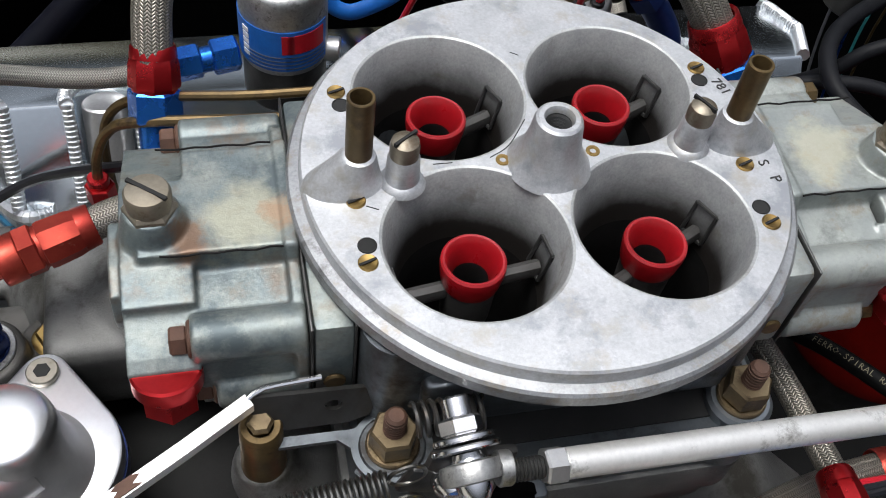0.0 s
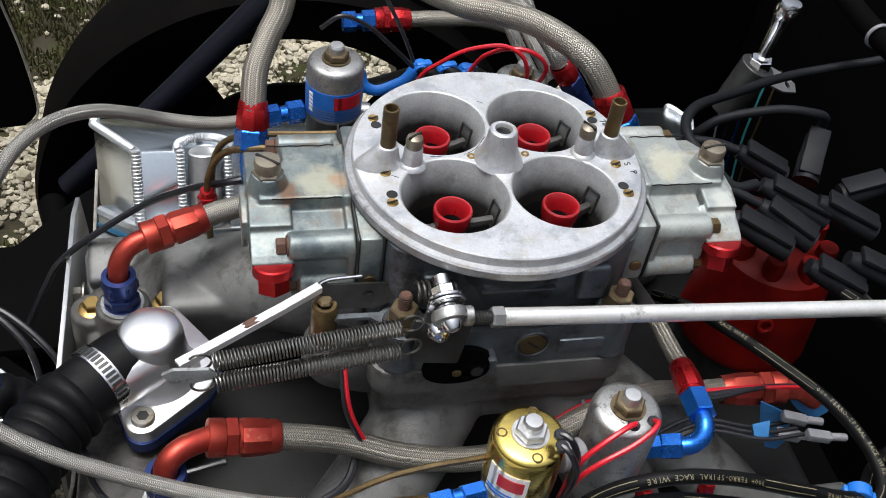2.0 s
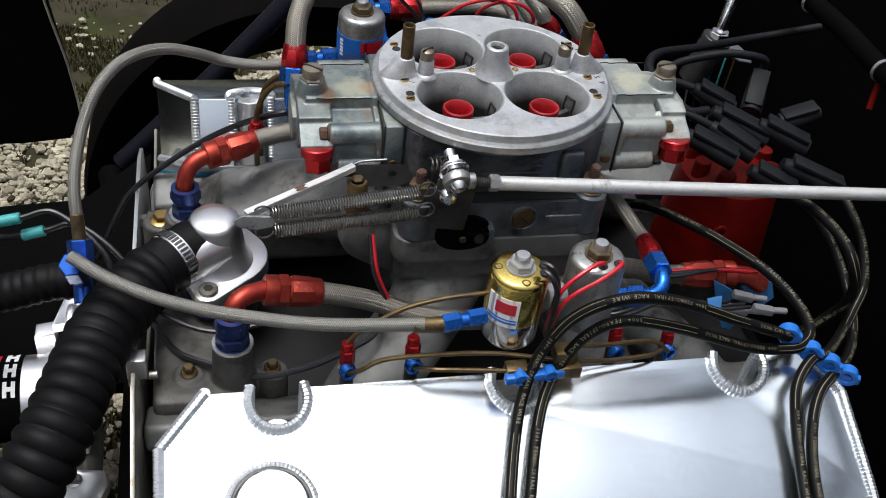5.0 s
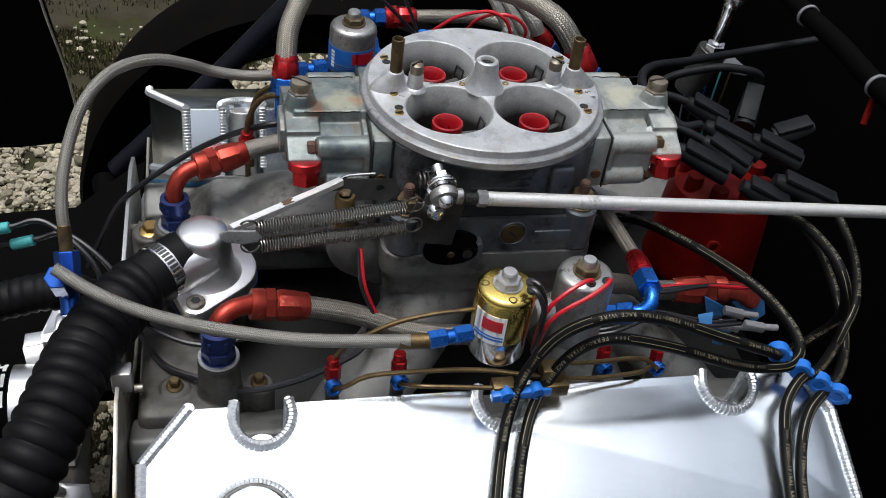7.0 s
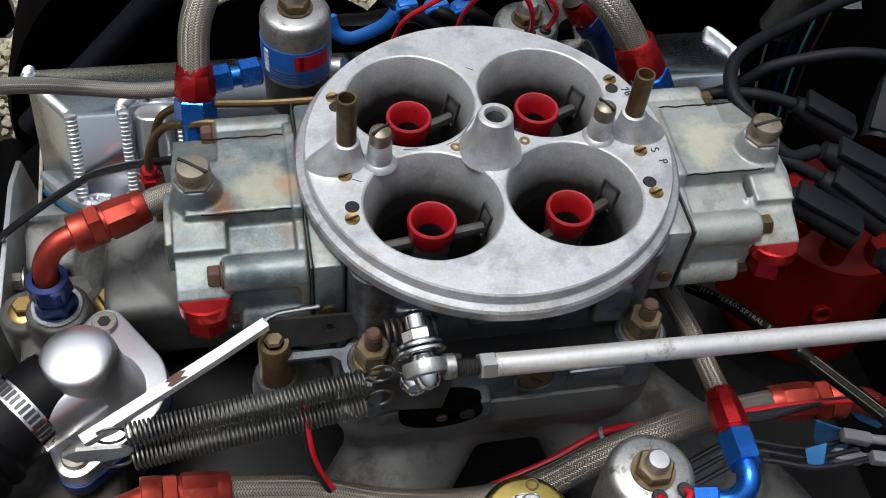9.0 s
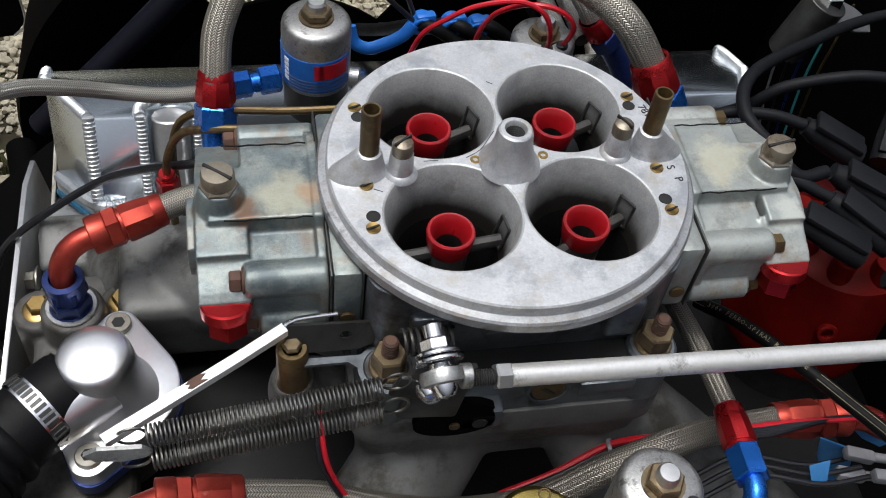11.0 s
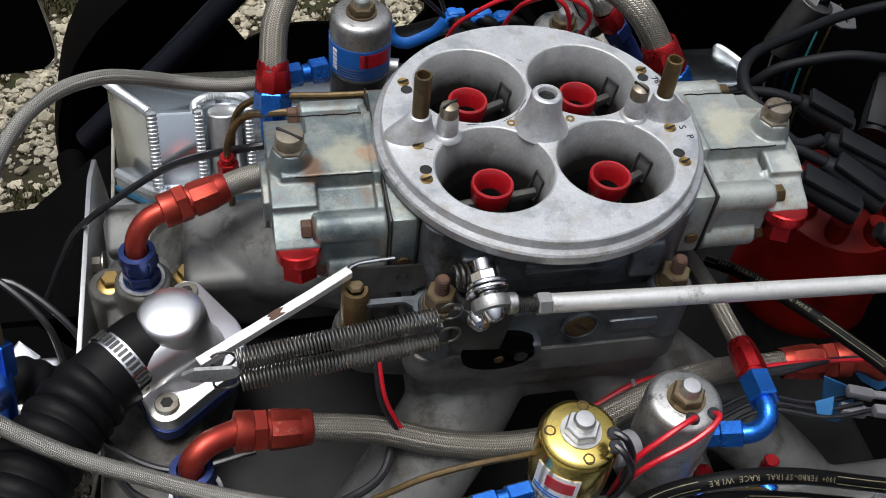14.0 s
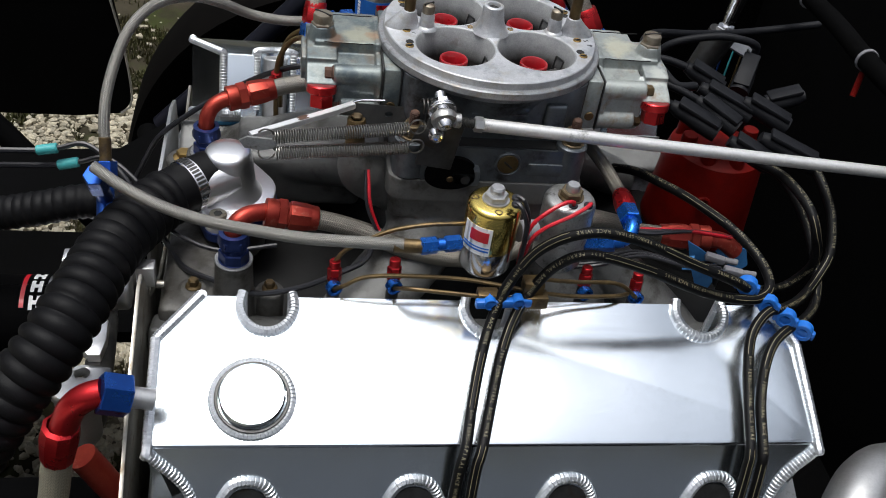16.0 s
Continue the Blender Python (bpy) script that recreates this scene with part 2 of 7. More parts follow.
# deep darkens the bore downwards: shade put into the varnish colour
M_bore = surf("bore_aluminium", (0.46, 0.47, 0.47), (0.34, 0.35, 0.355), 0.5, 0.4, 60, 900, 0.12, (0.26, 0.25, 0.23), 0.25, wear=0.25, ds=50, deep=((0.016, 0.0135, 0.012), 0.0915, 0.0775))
M_can = surf("pitted_plating", (0.5, 0.5, 0.49), (0.36, 0.36, 0.355), 0.34, 0.85, 50, 700, 0.25, (0.13, 0.125, 0.115), 0.3, wear=0.3, ds=150)
M_bronze = surf("bronze_nut", (0.22, 0.165, 0.095), (0.14, 0.105, 0.065), 0.4, 0.8, 80, 500, 0.1, (0.07, 0.05, 0.03), 0.3, ds=120)
M_gasket = surf("blue_gasket", (0.02, 0.11, 0.2), None, 0.6, spec=0.25)
M_spring = surf("spring_steel", (0.3, 0.295, 0.275), (0.21, 0.2, 0.18), 0.32, 1.0, 100, 500, 0.0)


# ---- mesh tools ----
ORIGIN = {}


def thing(name, label, category, at=(0, 0, 0), group="", kind=""):
    ob = new(name)
    ob.empty_display_size = 0.02
    ob.location = at
    ORIGIN[ob.name] = Vector(at)
    return tagged(ob, label, category, group, kind)


def part(name, bm, material, parent, label="", smooth=True):
    """Links a bmesh, modelled in world metres, as one mesh under a thing or part."""
    top = parent
    o = ORIGIN[parent.name]
    bmesh.ops.translate(bm, verts=bm.verts, vec=-o)
    bmesh.ops.recalc_face_normals(bm, faces=bm.faces)
    me = bpy.data.meshes.new(name)
    bm.to_mesh(me)
    bm.free()
    me.polygons.foreach_set("use_smooth", [smooth] * len(me.polygons))
    me.set_sharp_from_angle(angle=radians(34))
    me.materials.append(material)
    ob = new(name, me)
    ob.parent = top
    ORIGIN[ob.name] = o
    return tagged(ob, label)


def single(name, bm, material, label, category, at=(0, 0, 0), group="", kind=""):
    """A thing that is one mesh."""
    at = Vector(at)
    bmesh.ops.translate(bm, verts=bm.verts, vec=-at)
    bmesh.ops.recalc_face_normals(bm, faces=bm.faces)
    me = bpy.data.meshes.new(name)
    bm.to_mesh(me)
    bm.free()
    me.polygons.foreach_set("use_smooth", [True] * len(me.polygons))
    me.set_sharp_from_angle(angle=radians(34))
    me.materials.append(material)
    ob = new(name, me)
    ob.location = at
    ORIGIN[ob.name] = at
    return tagged(ob, label, category, group, kind)


def cast(name, bm, material, parent, label="", voxel=0.0011, smooth=4):
    """Overlapping solids melted into one casting with soft fillets, as one mesh under a thing or part."""
    ob = part(name, bm, material, parent, label)
    rm = ob.modifiers.new("melt", "REMESH")
    rm.mode, rm.voxel_size = "VOXEL", voxel
    sm = ob.modifiers.new("soften", "SMOOTH")
    sm.factor, sm.iterations = 0.5, smooth
    me = bpy.data.meshes.new_from_object(ob.evaluated_get(bpy.context.evaluated_depsgraph_get()))
    ob.modifiers.clear()
    ob.data = me
    me.name = name
    me.polygons.foreach_set("use_smooth", [True] * len(me.polygons))
    if not me.materials:
        me.materials.append(material)
    return ob


def BM():
    return bmesh.new()


def axis(p0, p1):
    p0, p1 = Vector(p0), Vector(p1)
    return Matrix.Translation(p0) @ (p1 - p0).to_track_quat("Z", "Y").to_matrix().to_4x4()


def lathe(bm, prof, m=Matrix(), n=32, spin=0.0, closed=False):
    """Turns (radius, height) pairs about z; radius 0 closes on the axis."""
    rings = []
    for r, z in prof:
        if r < 1e-6:
            rings.append([bm.verts.new(m @ Vector((0, 0, z)))])
        else:
            rings.append([bm.verts.new(m @ Vector((r * math.cos(2 * math.pi * i / n + spin), r * math.sin(2 * math.pi * i / n + spin), z))) for i in range(n)])
    pairs = list(zip(rings, rings[1:])) + ([(rings[-1], rings[0])] if closed else [])
    for a, b in pairs:
        for i in range(n):
            j = (i + 1) % n
            f = [a[i % len(a)], a[j % len(a)], b[j % len(b)], b[i % len(b)]]
            f = [v for k, v in enumerate(f) if v not in f[:k]]
            if len(f) > 2:
                bm.faces.new(f)
    return bm


def cyl(bm, p0, p1, r, n=24, r2=None, bev=0.0006):
    h = (Vector(p1) - Vector(p0)).length
    r2 = r if r2 is None else r2
    b = min(bev, r * 0.4, r2 * 0.4, h * 0.3)
    return lathe(bm, [(0, 0), (r - b, 0), (r, b), (r2, h - b), (r2 - b, h), (0, h)], axis(p0, p1), n)


def hexa(bm, p0, p1, r, bev=0.0008, spin=0.0):
    return lathe(bm, [(0, 0), (r - bev, 0), (r, bev), (r, (Vector(p1) - Vector(p0)).length - bev), (r - bev, (Vector(p1) - Vector(p0)).length), (0, (Vector(p1) - Vector(p0)).length)], axis(p0, p1), 6, spin)


def ring(bm, p0, p1, r_in, r_out, n=32, bev=0.0005):
    h = (Vector(p1) - Vector(p0)).length
    b = min(bev, h * 0.3, (r_out - r_in) * 0.3)
    return lathe(bm, [(r_in, b), (r_in + b, 0), (r_out - b, 0), (r_out, b), (r_out, h - b), (r_out - b, h), (r_in + b, h), (r_in, h - b)], axis(p0, p1), n, closed=True)


def box(bm, c, size, bev=0.002, rot=(0, 0, 0), seg=2):
    r = bmesh.ops.create_cube(bm, size=1)
    vs = r["verts"]
    m = Matrix.Translation(c) @ Euler([radians(a) for a in rot]).to_matrix().to_4x4() @ Matrix.Diagonal((*size, 1))
    bmesh.ops.transform(bm, matrix=m, verts=vs)
    if bev:
        es = {e for v in vs for e in v.link_edges}
        bmesh.ops.bevel(bm, geom=list(es), offset=bev, segments=seg, affect="EDGES", profile=0.5)
    return bm


def prism(bm, outline, z0, z1, m=Matrix(), bev=0.0, holes=()):
    """A flat outline in x and y, with holes, carried from z0 to z1."""
    loops = [outline, *holes]
    lo, hi = [], []
    for lp in loops:
        lo.append([bm.verts.new(m @ Vector((x, y, z0))) for x, y in lp])
        hi.append([bm.verts.new(m @ Vector((x, y, z1))) for x, y in lp])
    for a, b in zip(lo, hi):
        for i in range(len(a)):
            j = (i + 1) % len(a)
            bm.faces.new([a[i], a[j], b[j], b[i]])
    for group in (lo, hi):
        es = [bm.edges.get((a[i], a[(i + 1) % len(a)])) for a in group for i in range(len(a))]
        bmesh.ops.triangle_fill(bm, use_beauty=True, edges=es)
    if bev:
        es = [bm.edges.get((a[i], a[(i + 1) % len(a)])) for a in hi for i in range(len(a))]
        bmesh.ops.bevel(bm, geom=es, offset=bev, segments=2, affect="EDGES", profile=0.5)
    return bm


def spline(pts, step=0.004):
    """Points along a smooth curve through pts."""
    P = [Vector(p) for p in pts]
    if len(P) == 2:
        k = max(2, int((P[1] - P[0]).length / step))
        return [P[0].lerp(P[1], i / k) for i in range(k + 1)]
    P = [2 * P[0] - P[1], *P, 2 * P[-1] - P[-2]]
    out = []
    for a, b, c, d in zip(P, P[1:], P[2:], P[3:]):
        k = max(2, int((c - b).length / step))
        for i in range(k):
            t = i / k
            out.append(0.5 * ((2 * b) + (c - a) * t + (2 * a - 5 * b + 4 * c - d) * t * t + (3 * b - a - 3 * c + d) * t * t * t))
    out.append(P[-2].copy())
    return out


def sweep(bm, path, radius, n=12, flat=(1, 1), caps=True):
    """A round section along dense points; radius may be a function of the length run. UVs are length and girth in metres."""
    uv = bm.loops.layers.uv.verify()
    up = Vector((0, 0, 1))
    rows, run, runs = [], 0.0, []
    for i, p in enumerate(path):
        d = (path[min(i + 1, len(path) - 1)] - path[max(i - 1, 0)]).normalized()
        if i == 0:
            side = d.cross(up if abs(d.z) < 0.9 else Vector((1, 0, 0))).normalized()
        else:
            run += (p - path[i - 1]).length
            side = (side - d * side.dot(d)).normalized()
        nor = side.cross(d)
        r = radius(run) if callable(radius) else radius
        rows.append([bm.verts.new(p + r * (math.cos(2 * math.pi * k / n) * flat[0] * side + math.sin(2 * math.pi * k / n) * flat[1] * nor)) for k in range(n)])
        runs.append(run)
    girth = 2 * math.pi * (radius(0) if callable(radius) else radius)
    for i in range(len(rows) - 1):
        for k in range(n):
            j = (k + 1) % n
            f = bm.faces.new([rows[i][k], rows[i][j], rows[i + 1][j], rows[i + 1][k]])
            for lp, (a, b) in zip(f.loops, ((runs[i], k), (runs[i], k + 1), (runs[i + 1], k + 1), (runs[i + 1], k))):
                lp[uv].uv = (a, girth * b / n)
    if caps:
        bm.faces.new(rows[0][::-1]), bm.faces.new(rows[-1])
    return bm


def tube(bm, pts, r, n=12, step=0.004):
    return sweep(bm, spline(pts, step), r, n)


def bead(bm, pts, r=0.004, pitch=0.0029, closed=False):
    """A weld bead: overlapping ripples along a path."""
    P = spline(list(pts) + ([pts[0]] if closed else []), pitch / 5)
    return sweep(bm, P, lambda s: r * (0.86 + 0.22 * (1 - (s / pitch % 1.0)) ** 0.7), 8)


def arc(cx, cy, r, a0, a1, n=14):
    return [(cx + r * math.cos(radians(a0 + (a1 - a0) * i / n)), cy + r * math.sin(radians(a0 + (a1 - a0) * i / n))) for i in range(n + 1)]


# ---- carburettor ----
M_screw = surf("tarnished_steel", (0.27, 0.24, 0.19), (0.19, 0.16, 0.12), 0.42, 0.7, 90, 600, 0.15, (0.12, 0.08, 0.05), 0.3, ds=90)
M_booster_tube = surf("dark_grey_casting", (0.075, 0.073, 0.071), (0.045, 0.042, 0.04), 0.45, 0.3, 60, 700, 0.2, (0.02, 0.016, 0.013), 0.3, ds=60)
carb = thing("carburetor", "four-barrel racing carburettor with weathered grey castings and red boosters", "carburetor", (0, 0, 0.905))
Z = 1.0
BORES = [(-0.0333, -0.0335), (0.0333, -0.0335), (-0.0333, 0.0345), (0.0333, 0.0345)]
BR = 0.0318


def circle(cx, cy, r, n=64):
    return [(cx + r * math.cos(2 * math.pi * i / n), cy + r * math.sin(2 * math.pi * i / n)) for i in range(n)]


# air cleaner flange: flat ring with four bores, a step and an outer lip
bm = BM()
outer = [bm.verts.new((x, y, Z)) for x, y in circle(0, 0, 0.0878, 128)]
loops = [outer] + [[bm.verts.new((x, y, Z)) for x, y in circle(cx, cy, BR + 0.0012)] for cx, cy in BORES]
es = [bm.edges.new((lp[i], lp[(i + 1) % len(lp)])) for lp in loops for i in range(len(lp))]
bmesh.ops.triangle_fill(bm, use_beauty=True, edges=es)
lathe(bm, [(0.0878, Z), (0.0886, Z - 0.0008), (0.0888, Z - 0.0062)], n=128)
part("flange", bm, M_flange, carb, "pale machined air cleaner flange with a stepped lip")
bm = BM()
lathe(bm, [(0.0888, Z - 0.0062), (0.0922, Z - 0.0066), (0.0932, Z - 0.0076), (0.0932, Z - 0.0125), (0.0925, Z - 0.0135), (0.083, Z - 0.015), (0.079, Z - 0.024)], n=128)
part("flange_lip", bm, M_lip, carb, "worn outer lip")
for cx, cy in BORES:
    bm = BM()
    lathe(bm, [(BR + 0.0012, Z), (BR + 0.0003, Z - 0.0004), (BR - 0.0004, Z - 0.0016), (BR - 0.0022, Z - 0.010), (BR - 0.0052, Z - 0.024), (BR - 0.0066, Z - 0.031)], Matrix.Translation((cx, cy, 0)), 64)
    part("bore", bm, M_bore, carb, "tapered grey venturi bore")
    # lower bore blackened: the depth's shade is put into the stain colour
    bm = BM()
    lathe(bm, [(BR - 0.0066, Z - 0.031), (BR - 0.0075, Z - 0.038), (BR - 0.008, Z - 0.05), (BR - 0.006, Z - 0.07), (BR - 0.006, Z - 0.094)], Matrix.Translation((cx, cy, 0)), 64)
    part("throat", bm, M_soot_shade, carb, "throat blackened for its fuel stain and its shade")
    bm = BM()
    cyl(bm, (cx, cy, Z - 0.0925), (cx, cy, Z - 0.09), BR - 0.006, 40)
    part("throttle_plate", bm, M_soot_shade, carb)

ARM = [8, 27, 24, 24]
for (cx, cy), ang in zip(BORES, ARM):
    bm = BM()
    zt = Z - 0.011
    lathe(bm, [(0.0096, zt - 0.0006), (0.0101, zt - 0.0001), (0.0108, zt), (0.0115, zt - 0.0007), (0.0117, zt - 0.0024), (0.0113, zt - 0.0055), (0.0108, zt - 0.0095), (0.0102, zt - 0.0118), (0.0066, zt - 0.0128), (0.0067, zt - 0.0105), (0.0084, zt - 0.0045)], Matrix.Translation((cx, cy, 0)), 48, closed=True)
    boo = part("booster", bm, M_redpaint, carb, "red flared booster ring")
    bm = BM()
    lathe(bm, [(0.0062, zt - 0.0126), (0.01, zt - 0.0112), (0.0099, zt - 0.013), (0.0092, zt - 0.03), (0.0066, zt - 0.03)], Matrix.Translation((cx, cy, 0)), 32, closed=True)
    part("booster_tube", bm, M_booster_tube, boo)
    # hole lined near-black in place of the shade inside it
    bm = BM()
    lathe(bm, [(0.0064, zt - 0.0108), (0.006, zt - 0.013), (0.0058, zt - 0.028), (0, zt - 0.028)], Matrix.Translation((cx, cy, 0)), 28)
    part("booster_hole", bm, M_soot_shade, boo)
    d = Vector((math.cos(radians(ang)), math.sin(radians(ang)), 0))
    c = Vector((cx, cy, zt - 0.0145))
    for sgn in (1, -1):
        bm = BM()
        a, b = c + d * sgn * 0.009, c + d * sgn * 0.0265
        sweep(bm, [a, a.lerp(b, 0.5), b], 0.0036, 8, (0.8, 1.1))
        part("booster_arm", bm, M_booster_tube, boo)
        bm = BM()
        e = c + d * sgn * 0.0248
        w = Vector((-d.y, d.x, 0)) * 0.0048
        h = Vector((d.x * sgn * 0.0032, d.y * sgn * 0.0032, 0.0135))
        base = e + Vector((0, 0, -0.001))
        corners = [base - w, base + w, base + w + h, base - w + h]
        cen = sum(corners, Vector()) / 4
        for i in range(4):
            p, q = corners[i], corners[(i + 1) % 4]
            sweep(bm, [p, p.lerp(q, 0.5), q], 0.0008, 6)
        part("booster_clip", bm, M_steel_dark, boo, "thin dark rectangular retaining clip")

# centre post
bm = BM()
lathe(bm, [(0.0158, Z - 0.001), (0.0128, Z + 0.0035), (0.0104, Z + 0.009), (0.0092, Z + 0.0155), (0.0088, Z + 0.0198), (0.0082, Z + 0.0216), (0.0072, Z + 0.0223), (0.0055, Z + 0.0223), (0.005, Z + 0.0215), (0.0047, Z + 0.0195)], Matrix.Translation((-0.0005, -0.002, 0)), 40)
part("centre_post", bm, M_flange, carb, "tapered grey post with a threaded hole")
bm = BM()
lathe(bm, [(0.0047, Z + 0.0196)] + [(0.0047 - 0.0006 * (k % 2), Z + 0.0192 - 0.0007 * k) for k in range(12)] + [(0, Z + 0.0105)], Matrix.Translation((-0.0005, -0.002, 0)), 24)
part("threaded_hole", bm, M_steel_dark, carb)

# vent tubes on cast feet, and slotted cap screws beside them
for s, top in ((-1, 1.0405), (1, 1.0385)):
    x, y = 0.0695 * s, -0.004 if s < 0 else 0.001
    bm = BM()
    rings = []
    for k, (ox, rx, ry, z) in enumerate(((0.0052, 0.0142, 0.0092, -0.001), (0.0048, 0.0136, 0.0087, 0.0015), (0.0025, 0.0098, 0.0072, 0.007), (0.0005, 0.0068, 0.0064, 0.0122), (0, 0.0058, 0.0058, 0.014), (0, 0.0045, 0.0045, 0.0145))):
        rings.append([bm.verts.new((x + s * ox + rx * math.cos(2 * math.pi * i / 32), y + ry * math.sin(2 * math.pi * i / 32), Z + z)) for i in range(32)])
    for a, b in zip(rings, rings[1:]):
        for i in range(32):
            bm.faces.new([a[i], a[(i + 1) % 32], b[(i + 1) % 32], b[i]])
    bm.faces.new(rings[-1])
    part("vent_foot", bm, M_flange, carb)
    bm = BM()
    lathe(bm, [(0.0046, Z + 0.012), (0.0046, top - 0.0003), (0.0043, top), (0.0036, top), (0.0034, top - 0.0004), (0.0034, top - 0.02), (0, top - 0.02)], Matrix.Translation((x, y, 0)) @ pose(0, 0, 0), 28)
    part("vent_tube", bm, M_brass, carb, "brown aged brass vent tube")
    bm = BM()
    px, py = 0.0542 * s, -0.005 if s < 0 else 0.0005
    lathe(bm, [(0.0085, Z - 0.001), (0.0075, Z + 0.001), (0.0061, Z + 0.002), (0.0056, Z + 0.012), (0.0052, Z + 0.0128), (0.005, Z + 0.0132)], Matrix.Translation((px, py, 0)), 28)
    part("screw_boss", bm, M_flange, carb)
    bm = BM()
    lathe(bm, [(0.005, Z + 0.013), (0.0052, Z + 0.0175), (0.0047, Z + 0.0198), (0.0027, Z + 0.021), (0, Z + 0.0213)], Matrix.Translation((px, py, 0)), 28)
    cap = part("cap_screw", bm, M_screw, carb, "slotted steel cap screw")
    bm = BM()
    box(bm, (px, py, Z + 0.021), (0.01, 0.001, 0.0016), 0, (0, 0, 35 if s < 0 else -60))
    part("slot", bm, M_dark_hole, cap)

# brass jets and drillings in the flange
for x, y in ((-0.071, 0.0395), (0.0715, 0.0395), (-0.071, -0.0385), (0.0715, -0.0385), (-0.0712, -0.0125), (0.0722, -0.0115)):
    bm = BM()
    lathe(bm, [(0.0034, Z - 0.001), (0.0034, Z + 0.0005), (0.003, Z + 0.0009), (0.0014, Z + 0.0006), (0, Z + 0.0004)], Matrix.Translation((x, y, 0)), 20)
    jet = part("brass_jet", bm, M_brass_new, carb, "small slotted brass air bleed")
    bm = BM()
    box(bm, (x, y, Z + 0.0008), (0.0062, 0.0009, 0.0008), 0, (0, 0, 20))
    part("slot", bm, M_dark_hole, jet)
for x, y in ((-0.0702, 0.0328), (0.0705, 0.0328), (-0.0702, -0.0315), (0.0705, -0.0315)):
    bm = BM()
    ring(bm, (x, y, Z - 0.001), (x, y, Z + 0.0004), 0.0028, 0.0033, 20, 0.0001)
    lathe(bm, [(0, Z + 0.0002), (0.0028, Z + 0.0002)], Matrix.Translation((x, y, 0)), 20)
    part("drilling", bm, M_dark_hole, carb)
for x, y in ((-0.0168, 0.0003), (0.0172, 0.001)):
    bm = BM()
    ring(bm, (x, y, Z - 0.001), (x, y, Z + 0.0006), 0.0012, 0.0026, 18, 0.0002)
    part("brass_jet", bm, M_brass_new, carb)


# hairline casting cracks
for pts in [[(-0.004, 0.019), (-0.013, 0.007), (-0.021, 0.002)], [(-0.012, -0.005), (-0.008, -0.01), (-0.005, -0.013)], [(0.014, -0.004), (0.007, -0.009), (0.004, -0.013)], [(-0.001, 0.055), (0.002, 0.053)], [(-0.068, -0.015), (-0.064, -0.017)], [(-0.042, 0.001), (-0.035, 0.001)]]:
    bm = BM()
    tube(bm, [(x, y, Z + 0.00005) for x, y in pts], 0.0002, 6, 0.002)
    part("hairline_crack", bm, M_dark_hole, carb)


def letter(txt, at, size, rz, material, parent, name="lettering", tilt=(0, 0), depth=0.0002):
    cu = bpy.data.curves.new(name, "FONT")
    cu.body, cu.size, cu.extrude, cu.align_x, cu.align_y = txt, size, depth, "CENTER", "CENTER"
    ob = new(name, cu)
    dg = bpy.context.evaluated_depsgraph_get()
    me = bpy.data.meshes.new_from_object(ob.evaluated_get(dg))
    bpy.data.objects.remove(ob)
    me.transform(pose(*at, tilt[0], tilt[1], rz))
    b2 = BM()
    b2.from_mesh(me)
    return part(name, b2, material, parent)


letter("S", (0.0795, -0.0115, Z + 0.0001), 0.006, -82, M_steel_dark, carb)
letter("P", (0.0812, -0.0195, Z + 0.0001), 0.006, -82, M_steel_dark, carb)
letter("781", (0.078, 0.0285, Z + 0.0001), 0.006, -72, M_steel_dark, carb)

# main body below the flange
bm = BM()
def rounded(hx, hy, r):
    return arc(hx - r, hy - r, r, 0, 90, 6) + arc(r - hx, hy - r, r, 90, 180, 6) + arc(r - hx, r - hy, r, 180, 270, 6) + arc(hx - r, r - hy, r, 270, 360, 6)


HOLES = [circle(cx, cy, BR - 0.0035, 40) for cx, cy in BORES]
prism(bm, rounded(0.075, 0.0665, 0.014), 0.927, 0.986, holes=[circle(cx, cy, BR - 0.0012, 40) for cx, cy in BORES])
part("main_body", bm, M_cast, carb, "grey cast main body")
for z in (0.966, 0.960, 0.954):
    bm = BM()
    box(bm, (0.004, -0.0675, z), (0.046, 0.006, 0.0022), 0.0008)
    part("cast_rib", bm, M_cast, carb)
bm = BM()
lathe(bm, [(0.079, 0.977), (0.074, 0.968), (0.070, 0.955), (0.068, 0.94)], n=96)
part("neck", bm, M_cast, carb)
for x in (-0.047, 0.05):
    bm = BM()
    box(bm, (x, -0.0675, 0.9575), (0.018, 0.008, 0.028), 0.003, seg=3)
    part("cast_boss", bm, M_cast, carb)
# throttle body
bm = BM()
prism(bm, rounded(0.079, 0.084, 0.01), 0.905, 0.934, bev=0.0022, holes=HOLES)
base = part("throttle_body", bm, M_cast, carb, "grey cast throttle body")
bm = BM()
prism(bm, rounded(0.076, 0.078, 0.01), 0.9335, 0.9352, holes=HOLES)
part("gasket", bm, M_dark_hole, carb)
bm = BM()
cyl(bm, (0.014, -0.0838, 0.923), (0.014, -0.0862, 0.923), 0.0088, 28)
plug = part("welch_plug", bm, M_brass, carb, "round brass core plug")
bm = BM()
box(bm, (0.014, -0.0866, 0.923), (0.009, 0.001, 0.0014), 0, (0, 40, 0))
part("slot", bm, M_steel_dark, plug)
bm = BM()
ring(bm, (0.014, -0.0835, 0.923), (0.014, -0.0865, 0.923), 0.0092, 0.0112, 28)
part("plug_rim", bm, M_cast, carb)
bm = BM()
box(bm, (-0.021, -0.0885, 0.913), (0.024, 0.012, 0.016), 0.003)
lug = part("stop_lug", bm, M_cast, carb)
bm = BM()
cyl(bm, (-0.021, -0.0943, 0.912), (-0.021, -0.0949, 0.912), 0.004, 20)
part("bolt_hole", bm, M_dark_hole, lug)
